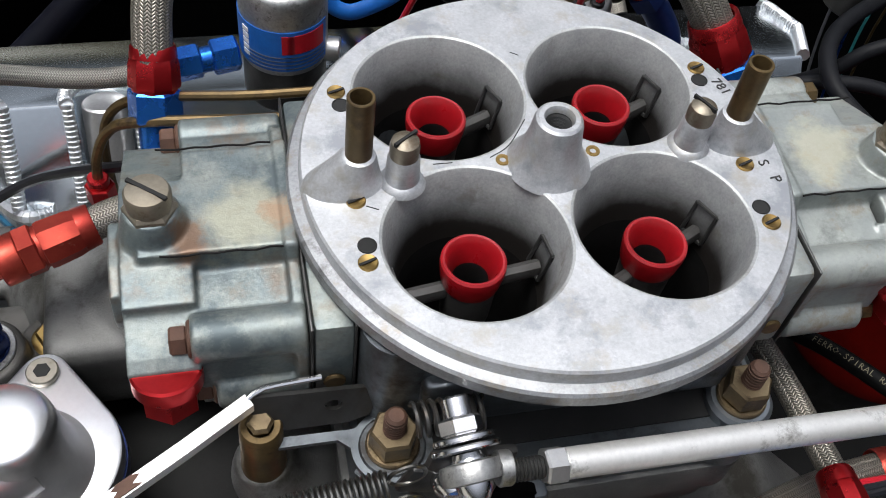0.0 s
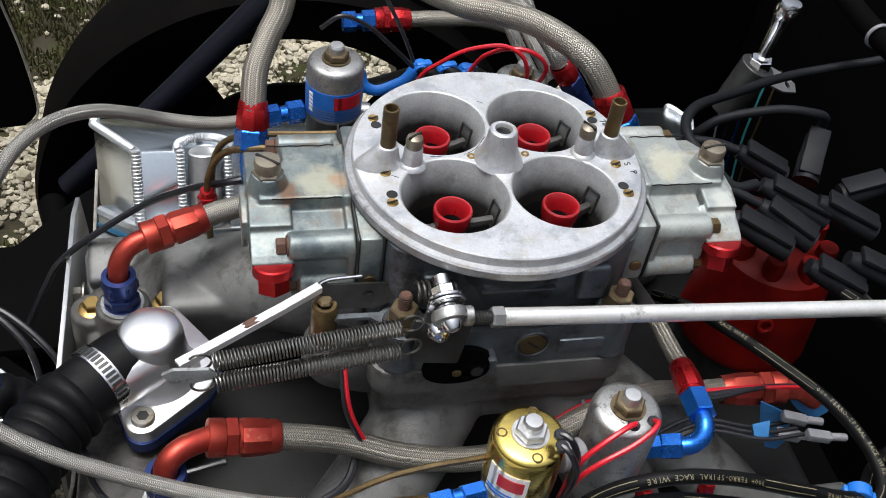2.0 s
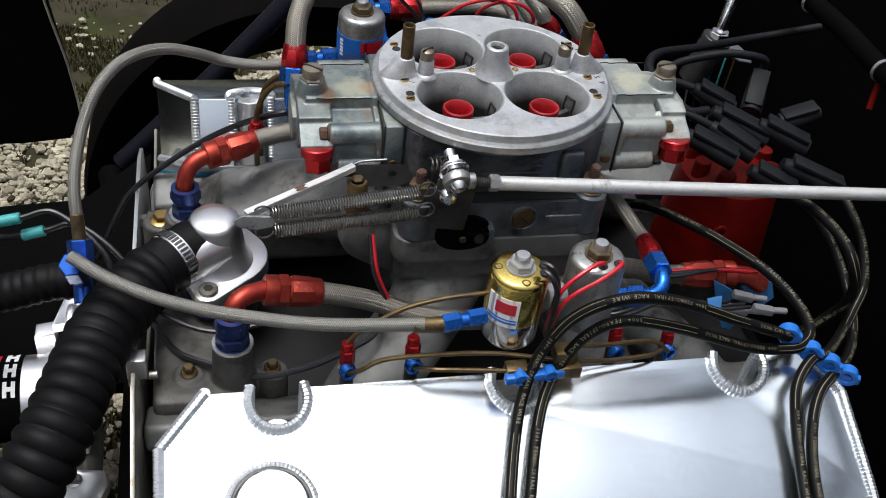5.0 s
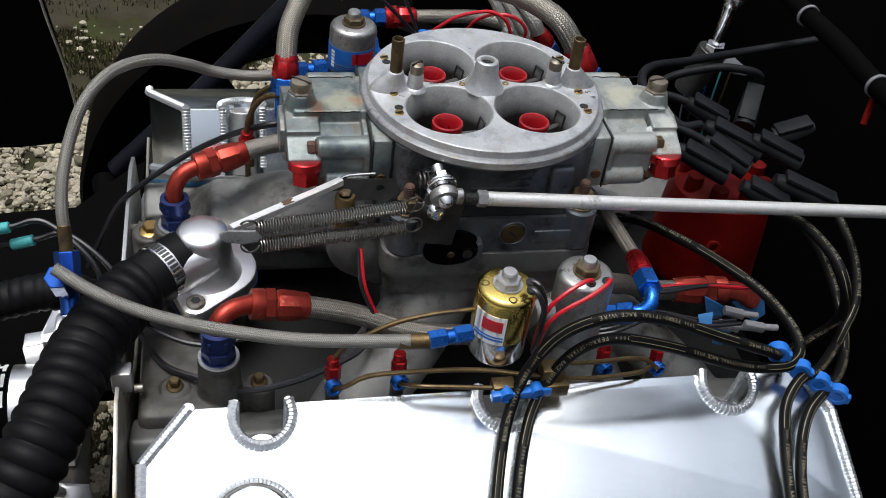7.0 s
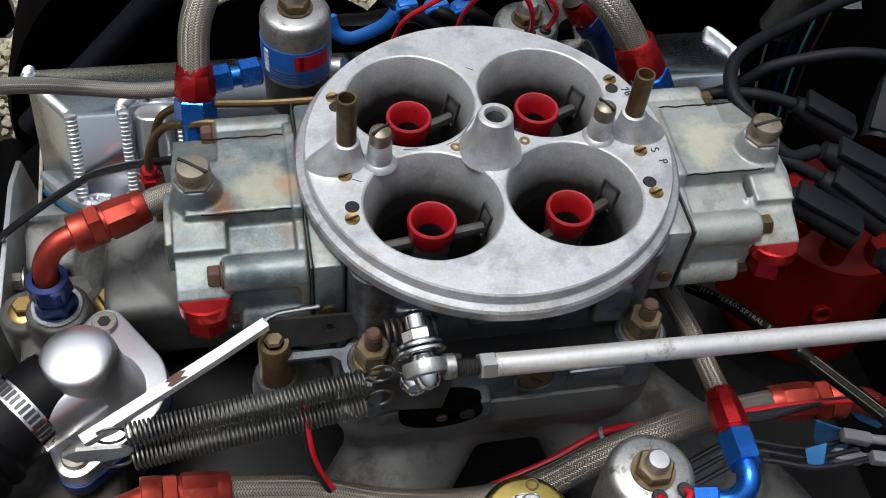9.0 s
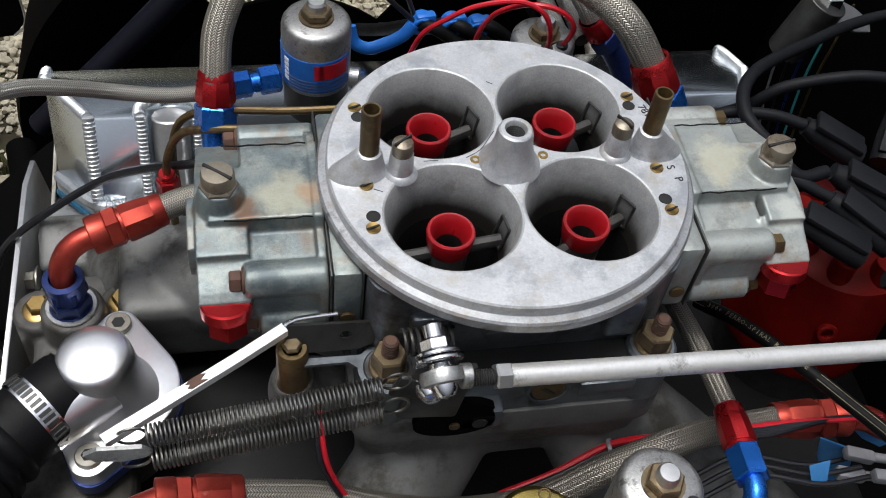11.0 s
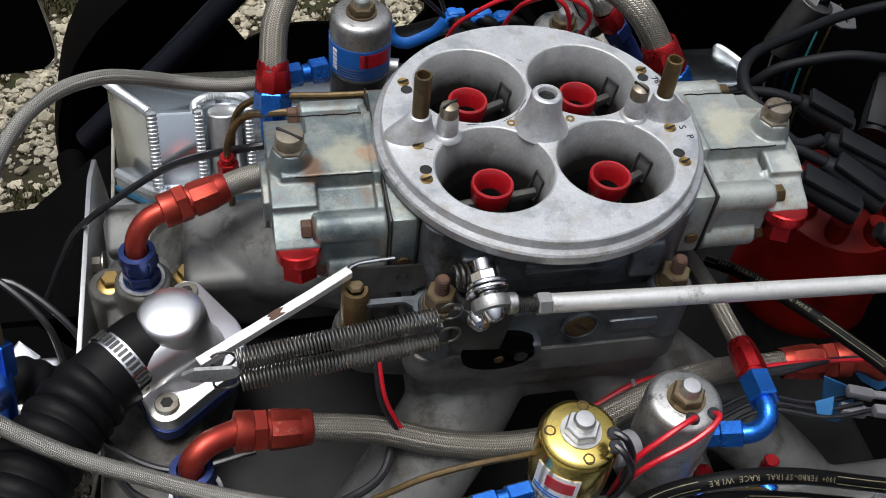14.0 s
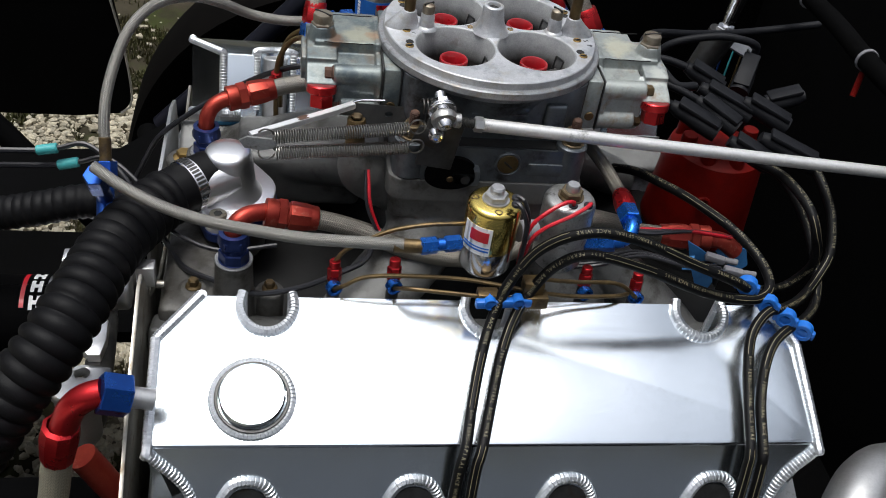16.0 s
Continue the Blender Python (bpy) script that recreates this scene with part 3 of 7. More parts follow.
for x, zz in ((-0.052, 0.9265), (0.046, 0.918)):
    bm = BM()
    box(bm, (x, -0.0835, zz), (0.03, 0.004, 0.012), 0.0015)
    part("cast_pad", bm, M_cast, carb)


def stud(x, y, z0, top):
    bm = BM()
    cyl(bm, (x, y, z0), (x, y, z0 + 0.0022), 0.0096, 28)
    w = part("washer", bm, M_bronze, carb)
    bm = BM()
    hexa(bm, (x, y, z0 + 0.0022), (x, y, z0 + 0.0125), 0.0086, 0.001)
    part("nut", bm, M_bronze, carb, "tarnished bronze-coloured hex nut")
    bm = BM()
    cyl(bm, (x, y, z0 - 0.02), (x, y, top), 0.0037, 16, bev=0.001)
    for k in range(6):
        ring(bm, (x, y, top - 0.003 - k * 0.0016), (x, y, top - 0.0022 - k * 0.0016), 0.003, 0.0041, 16, 0.0002)
    part("stud", bm, M_rust, carb, "rusty stud")
    bm = BM()
    cyl(bm, (x, y, 0.905), (x, y, z0 + 0.0004), 0.0128, 28, bev=0.0015)
    part("stud_lug", bm, M_cast, base)


for x, y in ((-0.0655, -0.0745), (0.0675, -0.0745), (-0.0655, 0.0745), (0.0675, 0.0745)):
    stud(x, y, 0.9395 if y < 0 else 0.934, 0.9625)


def fuel_bowl(s):
    """Metering block and stepped float bowl on one end of the body."""
    finish = M_zinc if s < 0 else M_zinc_pale

    def X(v):
        return s * v
    bm = BM()
    box(bm, (X(0.0832), 0, 0.9625), (0.0145, 0.1055, 0.046), 0.003)
    part("metering_block", bm, finish, carb, "grey metering block")
    for x in (0.0762, 0.0908):
        bm = BM()
        box(bm, (X(x), 0, 0.9628), (0.0009, 0.1062, 0.0465), 0.0003)
        part("gasket", bm, M_steel_dark, carb)
    m = Matrix(((0, 0, s, 0), (1, 0, 0, 0), (0, 1, 0, 0), (0, 0, 0, 1)))
    bm = BM()
    # pan with a raised middle, and shallow pockets between it and the long screw bosses
    prism(bm, [(-0.0495, 0.9405), (-0.0495, 0.972), (-0.0345, 0.9785), (-0.0205, 0.9805), (-0.0195, 0.9895), (0.0255, 0.9905), (0.0272, 0.9825), (0.039, 0.9815), (0.0495, 0.973), (0.0495, 0.9405)], 0.0915, 0.1285, m)
    # middle carried out to the needle
    prism(bm, [(-0.0195, 0.962), (-0.0195, 0.9892), (0.0125, 0.99), (0.0165, 0.983), (0.0165, 0.962)], 0.12, 0.1445, m)
    # end block
    prism(bm, [(-0.0525, 0.9655), (-0.0525, 0.9695), (-0.048, 0.9725), (-0.037, 0.977), (-0.03, 0.981), (-0.03, 0.9655)], 0.127, 0.1505, m)
    prism(bm, [(-0.0345, 0.9675), (-0.0345, 0.9822), (-0.03, 0.983), (-0.017, 0.9855), (0.012, 0.9862), (0.03, 0.978), (0.046, 0.971), (0.046, 0.945), (-0.016, 0.945), (-0.03, 0.953)], 0.1265 if s < 0 else 0.1305, 0.1505, m)
    # rim round the gasket face
    prism(bm, [(-0.0515, 0.9395), (-0.0515, 0.9745), (-0.035, 0.9815), (-0.0225, 0.9835), (-0.0205, 0.9905), (0.0265, 0.9915), (0.0285, 0.985), (0.0395, 0.984), (0.0515, 0.9745), (0.0515, 0.9395)], 0.0913, 0.0958, m)
    # long screw bosses
    for y, z, out in ((-0.0432, 0.9738, 0.1295), (0.0455, 0.9738, 0.1295), (-0.0465, 0.9478, 0.1235), (0.0465, 0.9478, 0.1235)):
        cyl(bm, (X(0.0915), y, z), (X(out), y, z), 0.0083, 28, bev=0.001)
    # needle boss and the pad on the end
    lathe(bm, [(0, 0.968), (0.0135, 0.968), (0.0128, 0.983), (0.011, 0.991), (0.0098, 0.9955), (0.009, 0.998), (0, 0.998)], Matrix.Translation((X(0.1385), -0.006, 0)), 40)
    prism(bm, [(-0.026, 0.958), (-0.0285, 0.966), (-0.0265, 0.978), (-0.016, 0.9815), (0.002, 0.9815), (0.007, 0.976), (0.007, 0.96), (0.001, 0.955)], 0.149, 0.1548, m)
    bowl = cast("fuel_bowl", bm, finish, carb, "float bowl with mottled blue-grey finish and a pale worn patch" if s < 0 else "float bowl with pale worn yellowish finish", 0.0008, 3)
    # dirt-filled casting seams along the raised middle
    for y, z in ((-0.0203, 0.9893), (0.0262, 0.9905)):
        bm = BM()
        tube(bm, [(X(0.0965 + 0.0405 * k / 9), y + 0.0004 * math.sin(k * 2.3), z + 0.0002 * math.sin(k * 1.7)) for k in range(10)], 0.00042, 6, 0.002)
        part("seam", bm, M_soot_shade, bowl)
    for y, z, out in ((-0.0432, 0.9738, 0.1295), (0.0455, 0.9738, 0.1295), (-0.0465, 0.9478, 0.1235), (0.0465, 0.9478, 0.1235)):
        bm = BM()
        cyl(bm, (X(out - 0.001), y, z), (X(out + 0.0012), y, z), 0.0066, 20)
        hexa(bm, (X(out + 0.001), y, z), (X(out + 0.007), y, z), 0.0054)
        part("bowl_bolt", bm, M_rust if s < 0 else M_brass, bowl, "rust-brown hex bolt head")
    # needle adjuster with slotted screw
    bm = BM()
    hexa(bm, (X(0.1385), -0.006, 0.9965), (X(0.1385), -0.006, 1.0005), 0.0092, 0.0012)
    nut = part("lock_nut", bm, M_screw, bowl)
    bm = BM()
    lathe(bm, [(0.0076, 1.0003), (0.0078, 1.0058), (0.007, 1.0072), (0.003, 1.0078), (0, 1.0078)], Matrix.Translation((X(0.1385), -0.006, 0)), 32)
    scr = part("needle_screw", bm, M_screw, bowl, "large slotted brownish steel screw")
    bm = BM()
    box(bm, (X(0.1385), -0.006, 1.0076), (0.0156, 0.0014, 0.0012), 0, (0, 0, -38 if s < 0 else 12))
    part("slot", bm, M_dark_hole, scr)
    # red inlet plug under the outer end
    bm = BM()
    x, y = X(0.1385), -0.0498
    cyl(bm, (x, y, 0.9685), (x, y - 0.0015, 0.9615), 0.0119, 36, bev=0.0008)
    pl = part("inlet_plug", bm, M_red, carb, "bright red anodised hex plug")
    bm = BM()
    hexa(bm, (x, y - 0.0012, 0.962), (x, y - 0.0035, 0.9505), 0.0099, 0.0006, 0.5)
    part("plug_hex", bm, M_red, pl)
    # curled vent slot and screw in the metering block
    bm = BM()
    cyl(bm, (X(0.0832), -0.0528, 0.953), (X(0.0832), -0.0545, 0.953), 0.004, 20)
    part("side_screw", bm, M_brass, carb)


fuel_bowl(-1)
fuel_bowl(1)

# throttle lever, ball studs, return cam and spring anchor
bm = BM()
prism(bm, [(0.0205 * math.cos(radians(a)) + (0.003 if 30 < a < 150 else 0), 0.0118 * math.sin(radians(a)) + (0.007 * max(0.0, math.sin(radians(a))))) for a in range(0, 360, 10)], -0.002, 0.002, Matrix.Translation((-0.034, -0.0925, 0.914)) @ pose(0, 0, 0, 90, 0, 0))
lever = part("throttle_lever", bm, M_black, carb, "black throttle lever plate")
bm = BM()
box(bm, (-0.046, -0.093, 0.945), (0.03, 0.004, 0.044), 0.0015, (0, 8, 0))
part("lever_arm", bm, M_steel_dark, lever)
bm = BM()
cyl(bm, (-0.034, -0.0945, 0.913), (-0.034, -0.0962, 0.913), 0.0028, 16)
part("rivet", bm, M_brass, lever)
bm = BM()
tube(bm, [(-0.046, -0.079, 0.975), (-0.046, -0.099, 0.976), (-0.046, -0.101, 0.974)], 0.0045, 12)
part("pivot", bm, M_steel_dark, carb)
bm = BM()
pts = [Vector((-0.062 + 0.024 * i / 120, -0.082 + 0.0055 * math.cos(i * 0.42), 0.972 + 0.0055 * math.sin(i * 0.42))) for i in range(121)]
sweep(bm, pts, 0.0009, 6)
part("return_coil", bm, M_steel_dark, carb)


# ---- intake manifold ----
# near-black paints the unlit void below the runners over oily metal
M_oily_shade = surf("oily_shaded_casting", (0.006, 0.006, 0.006), (0.003, 0.003, 0.003), 0.55, 0.0, 30, 300, 0.2, spec=0.2)
man = thing("intake_manifold", "sand-cast grey aluminium intake manifold with oil stains", "manifold", (0, 0, 0.78))
bm = BM()
prism(bm, rounded(0.0825, 0.0862, 0.014), 0.8845, 0.9045, bev=0.002)
part("carb_pad", bm, M_manifold, man)
bm = BM()
# plenum, runners and rails melted into one casting
for z0, z1, hx, hy in ((0.862, 0.889, 0.079, 0.0815), (0.84, 0.872, 0.077, 0.076)):
    prism(bm, arc(hx - 0.012, hy - 0.012, 0.012, 0, 90, 5) + arc(0.012 - hx, hy - 0.012, 0.012, 90, 180, 5) + arc(0.012 - hx, 0.012 - hy, 0.012, 180, 270, 5) + arc(hx - 0.012, 0.012 - hy, 0.012, 270, 360, 5), z0, z1)
for s in (-1, 1):
    for x0, x1, r in ((-0.056, -0.108, 0.027), (0.05, 0.1, 0.027), (0.072, 0.19, 0.022)):
        if s < 0 and x1 < -0.05:
            sweep(bm, spline([(-0.015, -0.02, 0.856), (-0.026, -0.05, 0.85), (-0.058, -0.088, 0.826), (-0.104, -0.13, 0.79), (-0.13, -0.165, 0.762)], 0.006), r, 28, (1.2, 0.95))
            continue
        sweep(bm, spline([(x0 * 0.5, s * 0.02, 0.856), (x0, s * 0.048, 0.85), (x0 * 0.55 + x1 * 0.45, s * 0.084, 0.82), (x1, s * 0.126, 0.786 if x1 < 0 else 0.77), (x1 * 1.04, s * 0.165, 0.762 if x1 < 0 else 0.74)], 0.006), r, 28, (1.2, 0.95))
    box(bm, (0, s * 0.142, 0.782), (0.54, 0.04, 0.022), 0.004, (s * 24, 0, 0))
# long front runners
sweep(bm, spline([(-0.04, 0.02, 0.846), (-0.09, 0.052, 0.838), (-0.14, 0.078, 0.822), (-0.185, 0.1, 0.798), (-0.205, 0.135, 0.77)], 0.006), 0.037, 32, (1.15, 0.92))
box(bm, (-0.15, 0.08, 0.805), (0.12, 0.07, 0.06), 0.008, (4, 0, 0))
cast("manifold_body", bm, M_manifold, man, "grey sand-cast plenum with swelling rounded runners", 0.002, 8)
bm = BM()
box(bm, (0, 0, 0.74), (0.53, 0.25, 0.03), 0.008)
part("valley_floor", bm, M_oily_shade, man, "oily valley floor painted black as an unlit void")
bm = BM()
box(bm, (-0.232, -0.02, 0.788), (0.064, 0.24, 0.034), 0.008)
for x, y, z, r in ((-0.204, -0.116, 0.840, 0.0148), (-0.237, 0.057, 0.826, 0.0184)):
    lathe(bm, [(0, 0.77), (r * 1.22, 0.77), (r * 1.1, 0.80), (r * 1.04, z - 0.003), (r, z), (0, z)], Matrix.Translation((x, y, 0)), 32)
for x, y, z in ((-0.2595, 0.067, 0.8125), (-0.2085, 0.068, 0.8125)):
    cyl(bm, (x, y, 0.76), (x, y, z), 0.0165, 28, bev=0.002)
for x, y, z in ((-0.237, -0.112, 0.807), (-0.175, -0.114, 0.808)):
    cyl(bm, (x, y, 0.75), (x, y, z), 0.012, 24, bev=0.002)
prism(bm, [(-0.216 + 0.036 * math.cos(2 * math.pi * i / 28), 0.042 * math.sin(2 * math.pi * i / 28)) for i in range(28)], 0.77, 0.8175)
cast("front_crossover", bm, M_crossover, man, "cast water crossover with round bosses", 0.0014, 4)


def bolt(x, y, z, material, r=0.0078, h=0.008, washer=True, n=(0, 0, 1), parent=None):
    p, d = Vector((x, y, z)), Vector(n).normalized()
    bm = BM()
    if washer:
        lathe(bm, [(0, 0), (r * 1.5, 0), (r * 1.5, 0.001), (r * 1.15, 0.0024), (0, 0.0024)], axis(p, p + d), 24)
    hexa(bm, p + d * 0.002, p + d * (0.002 + h), r, 0.001)
    return part("bolt", bm, material, parent or man, "hex flange bolt")


for x, y, z in ((-0.2595, 0.067, 0.8115), (-0.2085, 0.068, 0.8115)):
    bolt(x, y, z, M_brass_new, 0.0068, 0.006)
for x, y, z in ((-0.237, -0.112, 0.807), (-0.175, -0.114, 0.808)):
    bolt(x, y, z, M_brass, 0.0044, 0.006)
# cast figure on the near runner
letter("2", (-0.125, -0.1405, 0.826), 0.018, 0, M_manifold, man, "cast_figure", (52, 0), 0.0012)
# tall stud boss carrying the spring bracket
bm = BM()
sweep(bm, spline([(-0.110, -0.062, 0.918), (-0.109, -0.062, 0.908), (-0.105, -0.059, 0.896), (-0.094, -0.052, 0.882), (-0.07, -0.042, 0.862), (-0.045, -0.03, 0.85)], 0.003), lambda q: 0.0108 + 0.009 * min(1.0, q / 0.03), 28)
cast("bracket_boss", bm, M_manifold, man, "", 0.0012, 6)
bm = BM()
lathe(bm, [(0.0088, 0.904), (0.0078, 0.93), (0.0076, 0.9455), (0.0068, 0.9468), (0.0046, 0.9468), (0.004, 0.9455), (0.0038, 0.938), (0, 0.938)], Matrix.Translation((-0.110, -0.064, 0)), 28)
part("brass_standoff", bm, M_brass, man, "brown brass standoff")
bolt(-0.110, -0.064, 0.9455, M_bronze, 0.0048, 0.003, False)

# ---- valve covers ----
def valve_cover(s, xl, xr, label):
    """s: -1 on one bank, 1 on the other. Welded sheet aluminium box with bolt scallops along its inner edge."""
    zt, zb = (0.861, 0.778) if s < 0 else (0.862, 0.787)
    # inner edge, outer edge, and where the front and rear corner cuts end
    yi, yo, ya, yb = (0.181, 0.287, 0.214, 0.214) if s < 0 else (0.184, 0.264, 0.249, 0.222)
    fall = 0.43 if s < 0 else 0.34
    cut = 0.030 if s < 0 else 0.037
    # the gasket plane may fall faster than the top
    foot = 0.43 if s < 0 else 0.62

    def drop(y, z):
        return (fall + (foot - fall) * max(0.0, (zt - z) / (zt - zb))) * (y - yi)
    vc = thing("valve_cover", label, "valve cover", (0, s * 0.26, zb - 0.01), "valve covers")
    notches = [-0.176, -0.006, 0.166]
    R = 0.0182
    inner = [(xl + cut, yi)]
    for c in notches:
        inner += [(c - R, yi)] + arc(c, yi + 0.007, R, 180, 0, 14) + [(c + R, yi)]
    inner += [(xr - 0.018, yi), (xr, yb)]
    outline = [(xl, ya)] + inner + [(xr, yo), (xl, yo)]
    lean = 0.42 if s > 0 else 0.12

    def slope(bm, k=0.0):
        for v in bm.verts:
            v.co.y -= s * k * max(0.0, zt - v.co.z)
            v.co.z -= drop(abs(v.co.y), v.co.z)
        return bm
    bm = BM()
    prism(bm, [(x, s * y) for x, y in outline], zb, zt, bev=0.0025)
    slope(bm, lean)
    part("top_shell", bm, M_polish, vc, "smooth satin aluminium shell", smooth=False)
    # sloping outer face
    bm = BM()
    a = [(xl, yo - 0.001, zt - 0.002), (xr, yo - 0.001, zt - 0.002)]
    b = [(xl + 0.028, yo + 0.0132, zt - 0.030), (xr - 0.028, yo + 0.0132, zt - 0.030)]
    c = [(xl + 0.035, yo + 0.0285, zt - 0.075), (xr - 0.035, yo + 0.0285, zt - 0.075)]
    d = [(xl + 0.035, yo - 0.001, zt - 0.08), (xr - 0.035, yo - 0.001, zt - 0.08)]
    e = [(xl + 0.01, yo - 0.001, zt - 0.04), (xr - 0.01, yo - 0.001, zt - 0.04)]
    V = [[bm.verts.new((x, s * y, z)) for x, y, z in q] for q in (a, b, c, d, e)]
    for q, r in zip(V, V[1:] + V[:1]):
        bm.faces.new([q[0], q[1], r[1], r[0]])
    for k in (0, 1):
        bm.faces.new([q[k] for q in V])
    slope(bm)
    part("outer_face", bm, M_polish, vc)
    # weld beads
    def w(pts, r=0.0038, k=0.0):
        bm = BM()
        pts = [(x, y - k * max(0.0, zt - z), z) for x, y, z in pts]
        bead(bm, [(x, s * y, z - drop(y, z)) for x, y, z in pts], r * 0.9)
        part("weld_bead", bm, M_weld, vc, "rippled weld bead")
    for c in notches:
        w([(c - R, yi - 0.002, zt)] + [(x, y, zt + 0.0005) for x, y in arc(c, yi + 0.007, R + 0.002, 180, 0, 10)] + [(c + R, yi - 0.002, zt)], 0.0042)
        for k in (-1, 1):
            w([(c + k * R, yi - 0.001, zt), (c + k * R, yi - 0.001, zb + 0.01)], 0.0036, lean)
        bm = BM()
        lift = 0.03 if s < 0 else 0.0
        cyl(bm, (c, s * (yi + 0.009), zb - 0.002), (c, s * (yi + 0.009), zb + 0.008 + lift), 0.0085, 24)
        slope(bm, lean)
        if s < 0:
            bt = BM()
            cyl(bt, (c, s * (yi + 0.009), zb), (c, s * (yi + 0.009), zb + 0.003 + lift), 0.0145, 28, bev=0.001)
            slope(bt, lean)
            part("washer", bt, M_alu, vc, "bright bolt seat washer")
        if s > 0:
            bt = BM()
            cyl(bt, (c, s * (yi + 0.0085), zb), (c, s * (yi + 0.0085), zt - 0.004), 0.0125, 28, bev=0.001)
            slope(bt, lean)
            part("bolt_tube", bt, M_alu, vc, "plain grey bolt tube")
        sk = part("cover_bolt", bm, M_steel, vc, "socket bolt in the scallop")
        bm = BM()
        cyl(bm, (c, s * (yi + 0.009), zb + 0.0079 + lift), (c, s * (yi + 0.009), zb + 0.0083 + lift), 0.005, 6)
        slope(bm, lean)
        part("socket", bm, M_dark_hole, sk)
    for xe, k, yc, ct in ((xl, 1, ya, cut), (xr, -1, yb, 0.018)):
        w([(xe + k * ct, yi, zt), (xe, yc, zt)], 0.0042)
        w([(xe, yc, zt), (xe, yo, zt - 0.001), (xe + k * 0.002, yo + 0.003, zt - 0.006), (xe + k * 0.028, yo + 0.0132, zt - 0.030), (xe + k * 0.035, yo + 0.0285, zt - 0.075)], 0.0042)
    w([(xl + cut, yi, zt), (xl + cut, yi - 0.001, zb + 0.006)], 0.0044, lean)
    w([(xl, ya, zb + 0.004), (xl + cut, yi - 0.002, zb + 0.004), (-0.21, yi - 0.002, zb + 0.004)], 0.0048, lean)
    # oval spark plug scallops in the outer face
    for c in (-0.186, -0.067, 0.049, 0.164):
        w([(c - 0.022, yo + 0.0248, zt - 0.062), (c - 0.0205, yo + 0.0172, zt - 0.040), (c - 0.012, yo + 0.0117, zt - 0.026), (c, yo + 0.0102, zt - 0.0225), (c + 0.012, yo + 0.0117, zt - 0.026), (c + 0.0205, yo + 0.0172, zt - 0.040), (c + 0.022, yo + 0.0248, zt - 0.062)], 0.0046)
        bm = BM()
        lathe(bm, [(0, 0), (0.0185, 0), (0.0185, 0.0012), (0.0, 0.0013)], Matrix.Translation((c, s * (yo + 0.0184), zt - 0.0445)) @ pose(0, 0, 0, s * -71, 0, 0), 28)
        slope(bm)
        part("scallop", bm, M_steel_dark, vc)
    shift = lean * (zt - zb)
    for name, grow, z0, z1, mt, lab in (("rail", 0.003, zb - 0.008, zb, M_alu, "bare aluminium rail"), ("gasket", 0.005, zb - 0.013, zb - 0.008, M_gasket, "blue rubber gasket")):
        rim = [(xl - grow, ya), (xl + cut - grow, yi - grow), (xr - 0.018 + grow, yi - grow), (xr + grow, yb), (xr + grow, yo + grow), (xl - grow, yo + grow)]
        bm = BM()
        prism(bm, [(x, s * (y - shift)) for x, y in rim], z0, z1, bev=0.0012)
        slope(bm)
        part(name, bm, mt, vc, lab)
    return vc


near = valve_cover(-1, -0.2545, 0.2435, "polished aluminium valve cover with welded seams and filler cap")
valve_cover(1, -0.265, 0.259, "fabricated aluminium valve cover on the opposite bank with welded scallops")
bm = BM()
FC = Vector((-0.1845, -0.2555, 0.829))
FN = Vector((0, -0.43, 1)).normalized()
ring(bm, FC - FN * 0.002, FC + FN * 0.004, 0.0242, 0.0268, 48)
part("filler_neck", bm, M_steel_dark, near)
bm = BM()
cyl(bm, FC, FC + FN * 0.0105, 0.0234, 48, bev=0.0012)
part("filler_cap", bm, M_polish, near, "flat round aluminium filler cap")
bm = BM()
fm = axis(FC, FC + FN)
bead(bm, [fm @ Vector((x, y, 0.0005)) for x, y in arc(0, 0, 0.0282, 0, 345, 24)], 0.003, closed=True)
part("weld_bead", bm, M_weld, near)

# ---- cylinder heads and block under the covers ----
for s, nm in ((-1, "cylinder_head"), (1, "cylinder_head")):
    h = thing(nm, "dark grey cast cylinder head below the valve cover", "cylinder head", (0, s * 0.27, 0.68), "cylinder heads")
    bm = BM()
    if s < 0:
        box(bm, (0, s * 0.245, 0.700), (0.52, 0.14, 0.1), 0.008, (s * 23 * -1, 0, 0))
    else:
        box(bm, (-0.009, 0.192, 0.7055), (0.53, 0.155, 0.1), 0.008, (-31.8, 0, 0))
    part("casting", bm, M_head, h)
blk = thing("engine_block", "oily cast engine block painted dark as if unlit", "engine block", (0, 0, 0.45))
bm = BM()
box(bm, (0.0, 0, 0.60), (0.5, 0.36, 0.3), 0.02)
part("casting", bm, M_oily_shade, blk)
fp = thing("front_plate", "thin upright aluminium motor plate at the front of the engine", "motor plate", (-0.275, 0, 0.5))
bm = BM()
prism(bm, [(-0.40, 0.52), (-0.40, 0.74), (-0.33, 0.765), (-0.24, 0.82), (-0.165, 0.852), (-0.15, 0.852), (-0.12, 0.80), (-0.05, 0.765), (0.10, 0.752), (0.2, 0.752), (0.28, 0.765), (0.36, 0.70), (0.36, 0.52)], -0.2735, -0.2705, Matrix(((0, 0, 1, 0), (1, 0, 0, 0), (0, 1, 0, 0), (0, 0, 0, 1))), 0.001)
part("plate", bm, M_steel, fp)
bm = BM()
prism(bm, [(-0.02, 0.6), (-0.02, 0.772), (-0.005, 0.78), (0.20, 0.784), (0.235, 0.772), (0.25, 0.72), (0.25, 0.6)], -0.2868, -0.2832, Matrix(((0, 0, 1, 0), (1, 0, 0, 0), (0, 1, 0, 0), (0, 0, 0, 1))), 0.001)
part("front_sheet", bm, M_alu, fp, "pale aluminium sheet edge")
